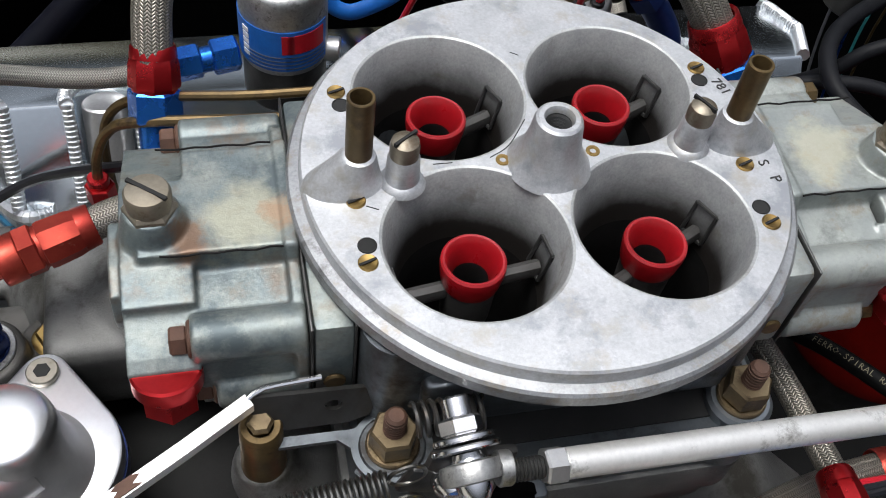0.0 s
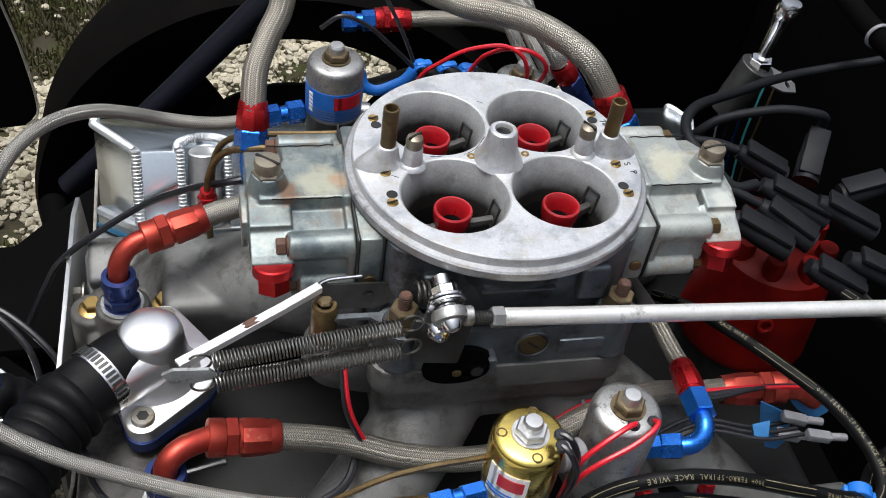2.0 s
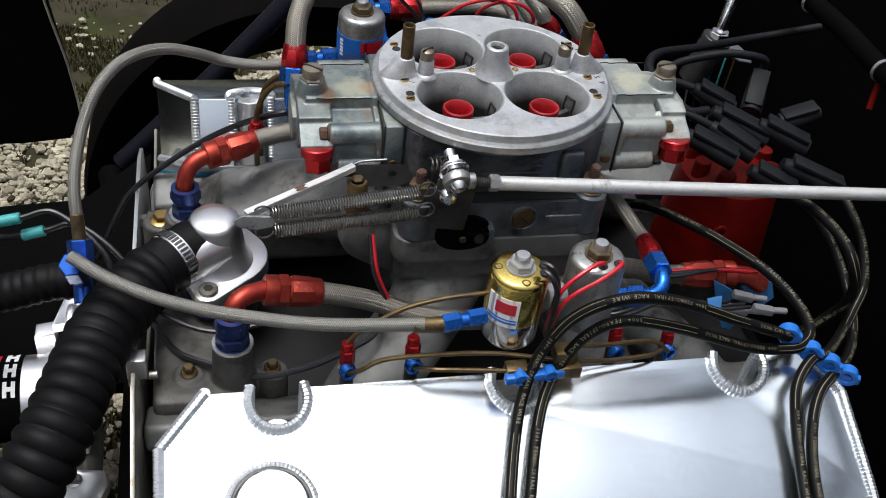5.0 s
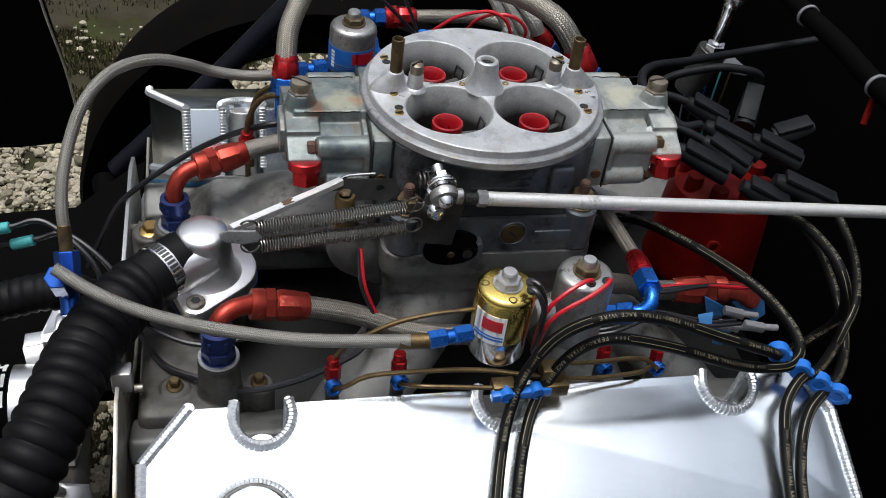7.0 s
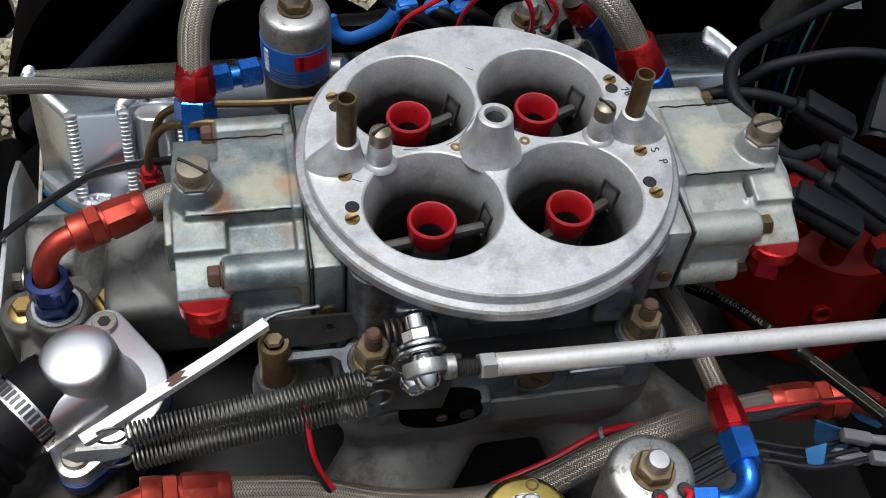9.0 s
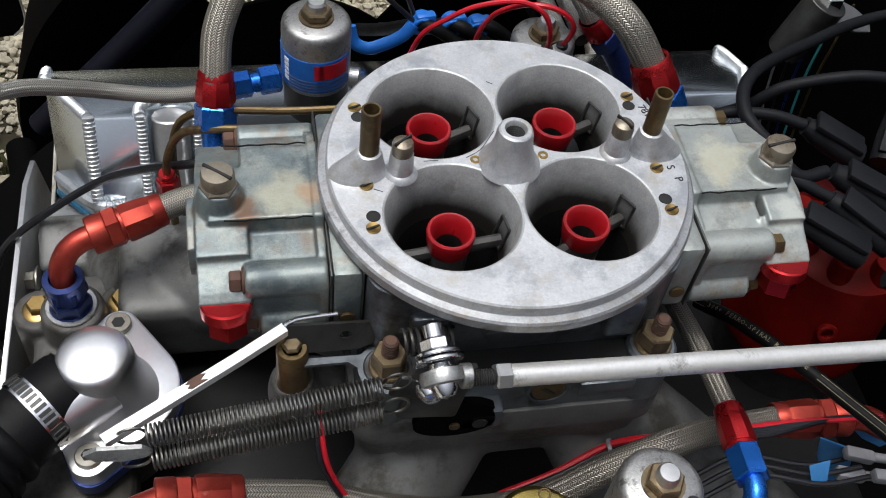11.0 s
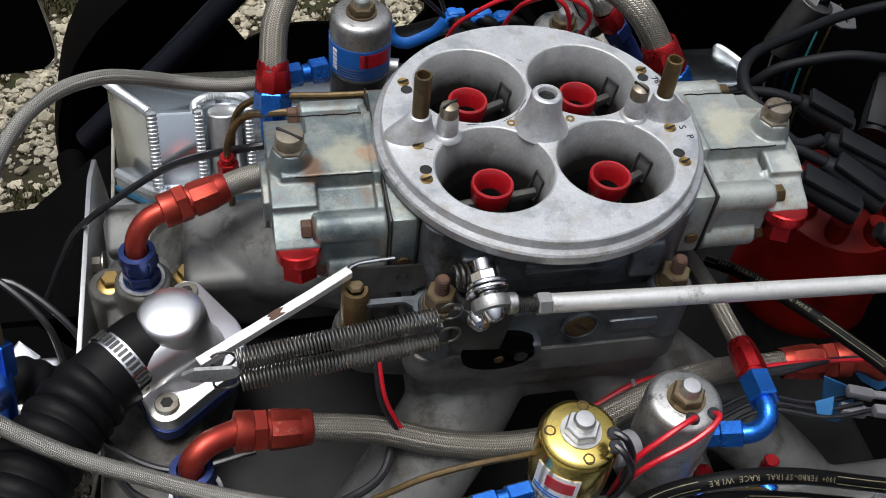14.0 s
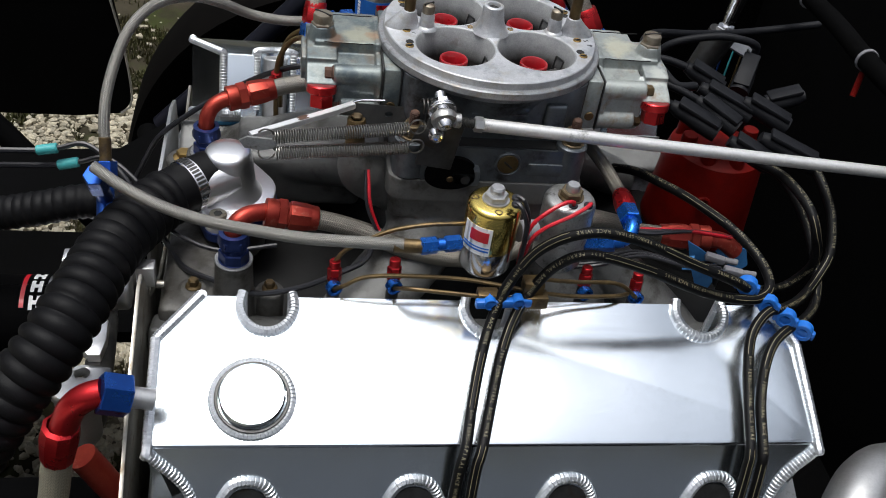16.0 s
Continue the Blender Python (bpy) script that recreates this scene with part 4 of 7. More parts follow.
bm = BM()
box(bm, (-0.2735, -0.114, 0.822), (0.0145, 0.013, 0.02), 0.0014)
part("clamp_block", bm, M_alu, fp, "small square aluminium block on the plate edge")
bm = BM()
cyl(bm, (-0.266, -0.116, 0.812), (-0.259, -0.116, 0.812), 0.0035, 14)
part("clamp_screw", bm, M_steel, fp)
for y, z in ((-0.085, 0.775), (0.02, 0.765), (0.13, 0.76)):
    bolt(-0.2745, y, z, M_steel, 0.007, 0.008, True, (-1, 0, 0), fp)

# ---- water neck, hose and clamp ----
neck = thing("water_neck", "chrome thermostat housing with a domed top", "thermostat housing", (-0.216, 0.0, 0.822))
bm = BM()
NB = ((-0.2205, -0.0500), (-0.2075, 0.0360))
NCX, NCY = -0.2105, -0.006
hull = []
for k in range(72):
    a = radians(k * 5)
    u = Vector((math.cos(a), math.sin(a)))
    best = max([(0.0372, Vector((NCX + 0.0015, NCY - 0.001)))] + [(0.0115, Vector(q)) for q in NB], key=lambda t: t[1].dot(u) + t[0])
    q = best[1] + u * best[0]
    hull.append((q.x, q.y))
hull = [q for i, q in enumerate(hull) if (Vector(q) - Vector(hull[i - 1])).length > 1e-4]
prism(bm, hull, 0.822, 0.8325, bev=0.0018)
part("flange", bm, M_neck, neck, "polished oval flange")
bm = BM()
prism(bm, [(NCX + (x - NCX) * 1.02, NCY + (y - NCY) * 1.02) for x, y in hull], 0.8135, 0.8218)
part("spacer", bm, M_blue_dark, neck, "blue anodised spacer")
bm = BM()
lathe(bm, [(0.0298, 0.8325), (0.0266, 0.836), (0.0246, 0.842), (0.0232, 0.85), (0.0218, 0.86), (0.0209, 0.868), (0.0204, 0.8715), (0.0192, 0.874), (0.0176, 0.8755), (0.01, 0.8772), (0, 0.8778)], Matrix.Translation((NCX - 0.003, NCY - 0.005, 0)), 56)
part("dome", bm, M_neck, neck)
bm = BM()
cyl(bm, (NCX, -0.014, 0.853), (-0.245, -0.034, 0.848), 0.0195, 32)
part("outlet", bm, M_neck, neck)
for x, y in NB:
    bm = BM()
    cyl(bm, (x, y, 0.832), (x, y, 0.836), 0.0075, 24)
    sc = part("socket_screw", bm, M_steel, neck, "socket head cap screw")
    bm = BM()
    cyl(bm, (x, y, 0.8358), (x, y, 0.8363), 0.004, 6)
    part("socket", bm, M_dark_hole, sc)
HP = [(-0.226, -0.015, 0.852), (-0.245, -0.03, 0.85), (-0.272, -0.058, 0.847), (-0.298, -0.110, 0.8465), (-0.3153, -0.1645, 0.839), (-0.334, -0.2, 0.8215), (-0.358, -0.2225, 0.7945), (-0.3905, -0.2465, 0.749), (-0.42, -0.266, 0.7)]
hose = thing("radiator_hose", "black corrugated rubber radiator hose", "hose", (-0.3, -0.1, 0.7))
bm = BM()
P = spline(HP, 0.0012)
k = next(i for i in range(len(P)) if (P[i] - P[0]).length > 0.043)
sweep(bm, P[k:], lambda q: 0.0216 + 0.0036 * abs(math.sin(q / 0.0122 * math.pi)) ** 0.55, 32)
part("hose_body", bm, M_rubber, hose)
bm = BM()
sweep(bm, P[:k + 2], lambda q: 0.0228 if q > 0.003 else 0.0222, 32)
part("cuff", bm, M_rubber, hose, "smooth black rubber cuff")
cl = thing("hose_clamp", "stainless steel worm-drive hose clamp with slotted band", "hose clamp", (-0.245, -0.03, 0.83))
c0 = spline(HP, 0.0012)[16]
c1 = spline(HP, 0.0012)[17]
M = axis(c0, c1)
bm = BM()
lathe(bm, [(0.0228, 0), (0.0238, 0.0004), (0.0238, 0.0102), (0.0228, 0.0106)], M, 48)
band = part("band", bm, M_chrome, cl)
for k in range(26):
    bm = BM()
    a = radians(k * 8.5 + 20)
    box(bm, (0, 0, 0), (0.0012, 0.0022, 0.007), 0)
    bmesh.ops.transform(bm, matrix=M @ Matrix.Rotation(a, 4, "Z") @ Matrix.Translation((0.0236, 0, 0.0053)), verts=bm.verts)
    part("slot", bm, M_steel_dark, band)


# ---- hoses and fittings ----
def hose_end(parent, p, q, r, material, nut=None):
    """Socket tapering from q (nut) towards p (hose), with flats and a hex nut."""
    p, q = Vector(p), Vector(q)
    L = (q - p).length
    m = axis(p, q)
    bm = BM()
    # socket: round mouth, six long flats sinking into the taper, groove before the nut
    lathe(bm, [(r * 0.84, L * 0.03), (r * 0.96, 0), (r * 1.02, L * 0.025), (r * 1.07, L * 0.16)], m, 36)
    lathe(bm, [(r * 1.06, L * 0.15), (r * 1.15, L * 0.24), (r * 1.2, L * 0.5), (r * 1.16, L * 0.545), (r * 1.0, L * 0.555), (0, L * 0.56)], m, 9)
    lathe(bm, [(0, L * 0.54), (r * 1.04, L * 0.54), (r * 1.04, L * 0.6), (0, L * 0.6)], m, 30)
    s = part("socket", bm, material, parent)
    bm = BM()
    hexa(bm, p + (q - p) * 0.585, p + (q - p) * (0.78 if nut is None else 1.0), r * 1.25, 0.001)
    if nut is None:
        lathe(bm, [(0, L * 0.77), (r * 1.14, L * 0.77), (r * 1.17, L * 0.785), (r * 1.17, L * 0.985), (r * 1.12, L), (0, L)], m, 32)
    part("nut", bm, nut or material, parent)
    return s


def hex_fit(parent, p, q, r, material, name="fitting"):
    p, q = Vector(p), Vector(q)
    bm = BM()
    hexa(bm, p, p.lerp(q, 0.42), r, 0.001)
    cyl(bm, p.lerp(q, 0.4), p.lerp(q, 0.6), r * 0.72, 20)
    hexa(bm, p.lerp(q, 0.58), q, r * 0.96, 0.001)
    return part(name, bm, material, parent)


# water line elbows into blue adapters on the crossover
def water_line(a_base, a_top, elbow, socket, run, label, out=None):
    w = thing("coolant_line", label, "hose", a_base, "braided lines")
    bm = BM()
    lathe(bm, [(0, 0), (0.0125, 0), (0.0125, 0.001), (0.0115, 0.002)], axis(a_base, a_top), 24)
    b, t = Vector(a_base), Vector(a_top)
    hexa(bm, b, b.lerp(t, 0.38), 0.0122, 0.001)
    cyl(bm, b.lerp(t, 0.36), b.lerp(t, 0.56), 0.0098, 24)
    lathe(bm, [(0.0116, b.lerp(t, 0.9).z - b.z), (0.0122, 0.003 + (t - b).length * 0.5), (0.0118, (t - b).length), (0.0082, (t - b).length + 0.0004)], axis(b, t), 28)
    hexa(bm, b.lerp(t, 0.54), b.lerp(t, 0.86), 0.0129, 0.0012)
    part("adapter", bm, M_blue_dark, w, "dark blue anodised adapter")
    bm = BM()
    ring(bm, b, b + (t - b).normalized() * 0.0018, 0.0124, 0.0155, 32)
    part("washer", bm, M_can, w, "pale machined ring")
    bm = BM()
    tube(bm, elbow, 0.0071, 20, 0.003)
    part("elbow", bm, M_red_old, w, "red anodised ninety degree elbow")
    hose_end(w, socket[0], socket[1], 0.0099, M_red_old)
    bm = BM()
    tube(bm, run, 0.0081, 18, 0.003)
    part("hose", bm, M_braid, w, "stainless steel braided hose")
    if out:
        hose_end(w, out[0], out[1], 0.0099, M_red_old)
        bm = BM()
        tube(bm, [out[1], out[2], out[3]], 0.0078, 16, 0.003)
        part("elbow", bm, M_red_old, w)
    return w


water_line((-0.237, 0.057, 0.826), (-0.237, 0.057, 0.855), [(-0.237, 0.057, 0.853), (-0.2365, 0.0585, 0.8625), (-0.232, 0.0625, 0.8715), (-0.2245, 0.0665, 0.8765), (-0.215, 0.070, 0.878)],
           ((-0.176, 0.083, 0.883), (-0.2185, 0.069, 0.8775)), [(-0.180, 0.0815, 0.8825), (-0.163, 0.087, 0.885), (-0.135, 0.09, 0.888), (-0.1, 0.08, 0.89)], "braided coolant line with a faded red elbow and dark blue adapter")
water_line((-0.204, -0.116, 0.840), (-0.204, -0.116, 0.869), [(-0.204, -0.116, 0.867), (-0.2035, -0.1155, 0.873), (-0.2, -0.113, 0.8785), (-0.192, -0.108, 0.8808), (-0.178, -0.102, 0.8795)],
           ((-0.138, -0.1, 0.872), (-0.180, -0.102, 0.879)), [(-0.144, -0.1, 0.873), (-0.120, -0.1, 0.867), (-0.097, -0.1, 0.859), (-0.062, -0.106, 0.848), (-0.02, -0.11, 0.843), (0.02, -0.11, 0.850), (0.05, -0.108, 0.872), (0.08, -0.104, 0.884), (0.11, -0.094, 0.874), (0.14, -0.084, 0.857), (0.170, -0.078, 0.849)], "long braided coolant line with faded red ends",
           ((0.166, -0.078, 0.849), (0.212, -0.081, 0.849), (0.225, -0.083, 0.848), (0.24, -0.085, 0.838)))


def line(name, label, pts, r, material, at=None):
    ln = thing(name, label, "hose", at or pts[0], "braided lines")
    bm = BM()
    tube(bm, pts, r, 16, 0.003)
    part("hose", bm, material, ln)
    return ln


# thin line looping round the front to a blue tee
ln = line("braided_line", "thin steel braided line looping round the front of the engine", [(-0.118, 0.135, 0.932), (-0.153, 0.13, 0.93), (-0.176, 0.13, 0.93), (-0.2, 0.13, 0.934), (-0.222, 0.12, 0.947), (-0.244, 0.11, 0.957), (-0.265, 0.095, 0.962), (-0.283, 0.075, 0.962), (-0.298, 0.055, 0.952), (-0.309, 0.04, 0.931), (-0.316, 0.02, 0.908), (-0.318, 0.005, 0.887), (-0.317, -0.003, 0.872)], 0.0047, M_braid_fine)
bm = BM()
cyl(bm, (-0.3172, -0.002, 0.877), (-0.3165, -0.012, 0.858), 0.0052, 16)
part("ferrule", bm, M_brass, ln)
ln = line("braided_line", "thin steel braided line crossing to the gold solenoid", [(-0.312, -0.085, 0.905), (-0.288, -0.1, 0.897), (-0.258, -0.115, 0.891), (-0.224, -0.13, 0.890), (-0.187, -0.15, 0.898), (-0.15, -0.165, 0.904), (-0.114, -0.175, 0.910), (-0.078, -0.180, 0.9125)], 0.0047, M_braid_fine)
bm = BM()
cyl(bm, (-0.086, -0.179, 0.911), (-0.064, -0.1795, 0.911), 0.0054, 18)
part("ferrule", bm, M_brass, ln)
hex_fit(ln, (-0.066, -0.1795, 0.911), (-0.0345, -0.175, 0.912), 0.0066, M_blue)
tee = thing("tee_fitting", "blue anodised tee fitting", "fitting", (-0.314, -0.04, 0.84))
bm = BM()
hexa(bm, (-0.3165, -0.012, 0.859), (-0.316, -0.024, 0.842), 0.0098)
cyl(bm, (-0.316, -0.02, 0.848), (-0.314, -0.05, 0.826), 0.0075, 20)
hexa(bm, (-0.314, -0.062, 0.868), (-0.313, -0.08, 0.893), 0.009)
cyl(bm, (-0.315, -0.035, 0.837), (-0.313, -0.07, 0.878), 0.0068, 20)
part("body", bm, M_blue_deep, tee)

# thick lines on the outer side of the carburettor bowls
ln = line("fuel_line", "thick braided fuel line rising from the front bowl", [(-0.1415, 0.115, 0.94), (-0.14, 0.122, 0.954), (-0.137, 0.135, 0.972), (-0.128, 0.15, 0.988), (-0.119, 0.16, 1.002), (-0.113, 0.172, 1.02), (-0.10, 0.2, 1.036), (-0.05, 0.27, 1.05)], 0.0089, M_braid)
hose_end(ln, (-0.1397, 0.1235, 0.954), (-0.1425, 0.107, 0.9235), 0.0098, M_red, M_blue)
bm = BM()
tube(bm, [(-0.1424, 0.1075, 0.925), (-0.143, 0.102, 0.915), (-0.142, 0.095, 0.907), (-0.139, 0.085, 0.903), (-0.135, 0.06, 0.902)], 0.0082, 16)
part("elbow", bm, M_blue, ln, "bright blue anodised elbow")
ln = line("fuel_line", "thick braided fuel line rising from the rear bowl", [(0.110, 0.088, 0.968), (0.106, 0.09, 0.977), (0.091, 0.1, 0.998), (0.077, 0.118, 1.004), (0.059, 0.14, 1.005), (0.038, 0.16, 1.001), (0.012, 0.18, 0.997), (-0.02, 0.22, 1.0), (-0.05, 0.27, 1.05)], 0.0094, M_braid)
hose_end(ln, (0.105, 0.0915, 0.980), (0.121, 0.079, 0.946), 0.0114, M_red, M_blue)
bm = BM()
tube(bm, [(0.1205, 0.0795, 0.948), (0.126, 0.075, 0.938), (0.13, 0.072, 0.928), (0.132, 0.066, 0.918), (0.132, 0.05, 0.912)], 0.0082, 16)
part("elbow", bm, M_blue, ln, "bright blue anodised elbow")
ln = line("braided_line", "braided line with a red and blue end in shadow", [(0.02, 0.4, 0.846), (0.06, 0.4, 0.847), (0.11, 0.39, 0.85), (0.16, 0.36, 0.84), (0.17, 0.3, 0.80)], 0.008, M_braid)
hose_end(ln, (0.028, 0.4, 0.846), (-0.008, 0.4, 0.845), 0.0105, M_red)
hex_fit(ln, (-0.006, 0.4, 0.845), (-0.04, 0.4, 0.843), 0.0105, M_blue)
for k, off in enumerate((0.0, 0.013, 0.025)):
    line("braided_line", "bundled braided line in the dark behind the engine", [(0.075 + off, 0.15, 0.945), (0.07 + off, 0.2, 0.95), (0.075 + off, 0.27, 0.94), (0.06 + off * 2, 0.36, 0.95), (0.03 + off * 4, 0.45, 0.99)], 0.0052, M_braid_fine)

# line from the rear of the carburettor to the grey solenoid
ln = line("fuel_line", "braided line with red and blue end to the grey solenoid", [(0.1118, -0.1, 0.906), (0.1125, -0.08, 0.902), (0.1125, -0.055, 0.899), (0.110, -0.03, 0.897), (0.105, 0.0, 0.895)], 0.0058, M_braid)
hose_end(ln, (0.1122, -0.096, 0.9045), (0.109, -0.1385, 0.909), 0.0075, M_red, M_blue)
bm = BM()
tube(bm, [(0.1094, -0.134, 0.9085), (0.1084, -0.144, 0.9085), (0.106, -0.1495, 0.905), (0.1, -0.1515, 0.9), (0.09, -0.1495, 0.8965)], 0.0057, 18, 0.002)
hexa(bm, (0.0945, -0.1505, 0.898), (0.083, -0.1475, 0.8945), 0.0082)
hexa(bm, (0.083, -0.1475, 0.8945), (0.071, -0.146, 0.8925), 0.0072)
part("elbow", bm, M_blue, ln, "bright blue anodised elbow")


# ---- solenoids ----
def solenoid(top, r, h, mat_top, mat_low, label, split=0.6, lean=(0, 0)):
    """Round solenoid can with a domed lid, centre bolt and threaded foot."""
    x, y, z = top
    so = thing("solenoid", label, "solenoid", (x, y, z - h), "nitrous solenoids")
    m = Matrix.Translation((x, y, z - h)) @ pose(0, 0, 0, lean[0], lean[1], 0)
    bm = BM()
    lathe(bm, [(r * 0.98, h * (1 - split)), (r, h * (1 - split) + 0.001), (r, h - 0.0055), (r * 0.975, h - 0.003), (r * 0.92, h - 0.0012), (r * 0.8, h), (0, h)], m, 48)
    part("can", bm, mat_top, so)
    bm = BM()
    lathe(bm, [(0, 0), (r * 0.86, 0), (r * 0.9, 0.001), (r * 0.97, 0.004), (r * 0.97, h * (1 - split))], m, 48)
    part("lower_body", bm, mat_low, so)
    bm = BM()
    lathe(bm, [(0, h - 0.001), (r * 0.5, h - 0.001), (r * 0.5, h + 0.0012), (0, h + 0.0012)], m, 28)
    hexa(bm, m @ Vector((0, 0, h + 0.001)), m @ Vector((0, 0, h + 0.0065)), r * 0.44, 0.0008)
    nut = part("lid_nut", bm, M_bronze if mat_top is not M_gold else M_alu, so)
    bm = BM()
    lathe(bm, [(r * 0.27, h + 0.006), (r * 0.27, h + 0.0105), (r * 0.22, h + 0.012), (0, h + 0.0123)], m, 24)
    part("centre_bolt", bm, M_alu, so, "bright bolt end")
    return so, m


gold, mg = solenoid((-0.0115, -0.163, 0.944), 0.0206, 0.062, M_gold, M_chrome, "gold-plated solenoid with a white label and bright lower half", 0.62)
grey, mg2 = solenoid((0.0505, -0.148, 0.9385), 0.0203, 0.062, M_can, M_can, "grey metal solenoid with red wires", 0.62)
fars, mf = solenoid((-0.081, 0.142, 0.9745), 0.0205, 0.070, M_can, M_steel_dark, "grey solenoid with a blue and red label", 0.62)
farg, mf2 = solenoid((0.0565, 0.1365, 0.9615), 0.0198, 0.055, M_can, M_cast, "pale metal solenoid with red wires behind the carburettor", 0.62)


for k in range(3):
    a = radians(70 + 100 * k)
    bm = BM()
    c = mg @ Vector((0.0152 * math.cos(a), 0.0152 * math.sin(a), 0.0615))
    ring(bm, c - Vector((0, 0, 0.0005)), c + Vector((0, 0, 0.0008)), 0.0021, 0.003, 18, 0.0002)
    lathe(bm, [(0, 0), (0.0021, 0.0001)], Matrix.Translation(c + Vector((0, 0, 0.0002))), 14)
    part("lid_hole", bm, M_brass, gold, "round rivet hole in the lid")


def decal(parent, m, r, z0, z1, a0, a1, material, name, lift=0.0004, label=""):
    """A printed strip wrapped on a round body."""
    bm = BM()
    n = max(3, int((a1 - a0) / 6))
    for k in range(n):
        A, B = radians(a0 + (a1 - a0) * k / n), radians(a0 + (a1 - a0) * (k + 1) / n)
        q = [bm.verts.new(m @ Vector((rr * math.cos(a), rr * math.sin(a), z))) for rr in (r + lift, r) for a, z in ((A, z0), (B, z0), (B, z1), (A, z1))]
        bm.faces.new(q[:4])
        for i in range(4):
            bm.faces.new([q[i], q[(i + 1) % 4], q[4 + (i + 1) % 4], q[4 + i]])
    bmesh.ops.remove_doubles(bm, verts=bm.verts, dist=1e-6)
    return part(name, bm, material, parent, label)


d = decal(gold, mg, 0.0207, 0.024, 0.049, 195, 262, M_white, "label", label="white label with red and blue print")
decal(gold, mg, 0.0207, 0.036, 0.0455, 215, 256, M_wire_red, "print", 0.0007)
decal(gold, mg, 0.0207, 0.0275, 0.029, 197, 260, M_blueplastic, "print", 0.0007)
decal(gold, mg, 0.0207, 0.0305, 0.0315, 197, 260, M_blueplastic, "print", 0.0007)
decal(fars, mf, 0.0206, 0.030, 0.053, 165, 330, M_blueplastic, "label", label="blue label with red and white print")
decal(fars, mf, 0.0206, 0.0405, 0.051, 262, 322, M_wire_red, "print", 0.0007)
for k in range(4):
    decal(fars, mf, 0.0206, 0.0315 + k * 0.0022, 0.0319 + k * 0.0022, 215, 325, M_cast, "print", 0.0007)
for k in range(5):
    decal(fars, mf, 0.0206, 0.034 + k * 0.0034, 0.0364 + k * 0.0034, 205, 216, M_white, "print", 0.0007)
for so, z in ((fars, 0.933),):
    hex_fit(so, (-0.103, 0.139, 0.932), (-0.133, 0.1335, 0.931), 0.0085, M_blue)
    bm = BM()
    cyl(bm, (-0.064, 0.139, 0.932), (-0.055, 0.137, 0.932), 0.006, 18)
    part("outlet", bm, M_alu, so)
bm = BM()
cyl(bm, (0.011, -0.160, 0.913), (0.026, -0.156, 0.911), 0.0085, 18)
part("outlet", bm, M_plastic_w, gold)
for (x, y, z), so in (((0.0015, -0.171, 0.9515), gold), ((0.0005, -0.1775, 0.9505), gold), ((0.0495, -0.1605, 0.938), grey), ((0.0618, -0.159, 0.938), grey), ((0.055, 0.1235, 0.9615), farg), ((0.065, 0.1255, 0.9615), farg)):
    bm = BM()
    cyl(bm, (x, y, z - 0.001), (x, y, z + 0.0022), 0.0036, 16)
    part("grommet", bm, M_wire_blk, so)


def wire(label, pts, r=0.0016, material=None, cat="wire"):
    bm = BM()
    tube(bm, pts, r, 8, 0.003)
    return single("wire", bm, material or M_wire_red, label, cat, pts[0], "wiring")


wire("red wire looping between the solenoids", [(0.0495, -0.1605, 0.939), (0.0485, -0.163, 0.944), (0.042, -0.1665, 0.9465), (0.03, -0.171, 0.9425), (0.018, -0.174, 0.932), (0.0135, -0.174, 0.915), (0.014, -0.17, 0.885)])
wire("red wire looping between the solenoids", [(0.0618, -0.159, 0.939), (0.0622, -0.1625, 0.943), (0.057, -0.168, 0.943), (0.044, -0.1735, 0.938), (0.026, -0.177, 0.9295), (0.017, -0.177, 0.916), (0.016, -0.172, 0.885)])
wire("black wire from the gold solenoid", [(0.0015, -0.171, 0.953), (0.006, -0.175, 0.953), (0.0115, -0.178, 0.94), (0.013, -0.176, 0.92), (0.016, -0.17, 0.895)], 0.0019, M_wire_blk)
wire("black wire from the gold solenoid", [(0.0005, -0.1775, 0.952), (0.004, -0.182, 0.951), (0.0095, -0.184, 0.938), (0.0115, -0.181, 0.915), (0.014, -0.172, 0.885)], 0.0019, M_wire_blk)
wire("red wire arching behind the carburettor", [(0.055, 0.1235, 0.9625), (0.0545, 0.121, 0.97), (0.052, 0.12, 0.982), (0.046, 0.121, 0.9915), (0.032, 0.125, 0.996), (0.009, 0.13, 0.989), (-0.008, 0.135, 0.975), (-0.018, 0.14, 0.962), (-0.024, 0.146, 0.94)])
wire("red wire arching behind the carburettor", [(0.065, 0.1255, 0.9625), (0.0665, 0.122, 0.97), (0.0672, 0.12, 0.98), (0.0615, 0.1205, 0.9885), (0.05, 0.122, 0.994), (0.036, 0.126, 0.9925), (0.0235, 0.131, 0.984), (0.0185, 0.137, 0.971), (0.0165, 0.141, 0.96), (0.015, 0.146, 0.94)])
wire("black wire from the labelled solenoid", [(-0.09, 0.165, 0.985), (-0.075, 0.165, 0.995), (-0.055, 0.167, 0.985), (-0.032, 0.17, 0.962), (-0.012, 0.172, 0.94)], 0.0017, M_wire_blk)
wire("black wire behind the labelled solenoid", [(-0.06, 0.2, 1.02), (-0.04, 0.19, 0.995), (-0.024, 0.18, 0.965), (-0.014, 0.175, 0.94)], 0.0017, M_wire_blk)
wire("dark wire running forward beside the far valve cover", [(-0.135, 0.11, 0.895), (-0.161, 0.11, 0.891), (-0.19, 0.13, 0.868), (-0.221, 0.15, 0.838), (-0.257, 0.15, 0.812), (-0.291, 0.15, 0.781), (-0.308, 0.15, 0.75), (-0.33, 0.15, 0.7)], 0.0028, M_wire_blk)
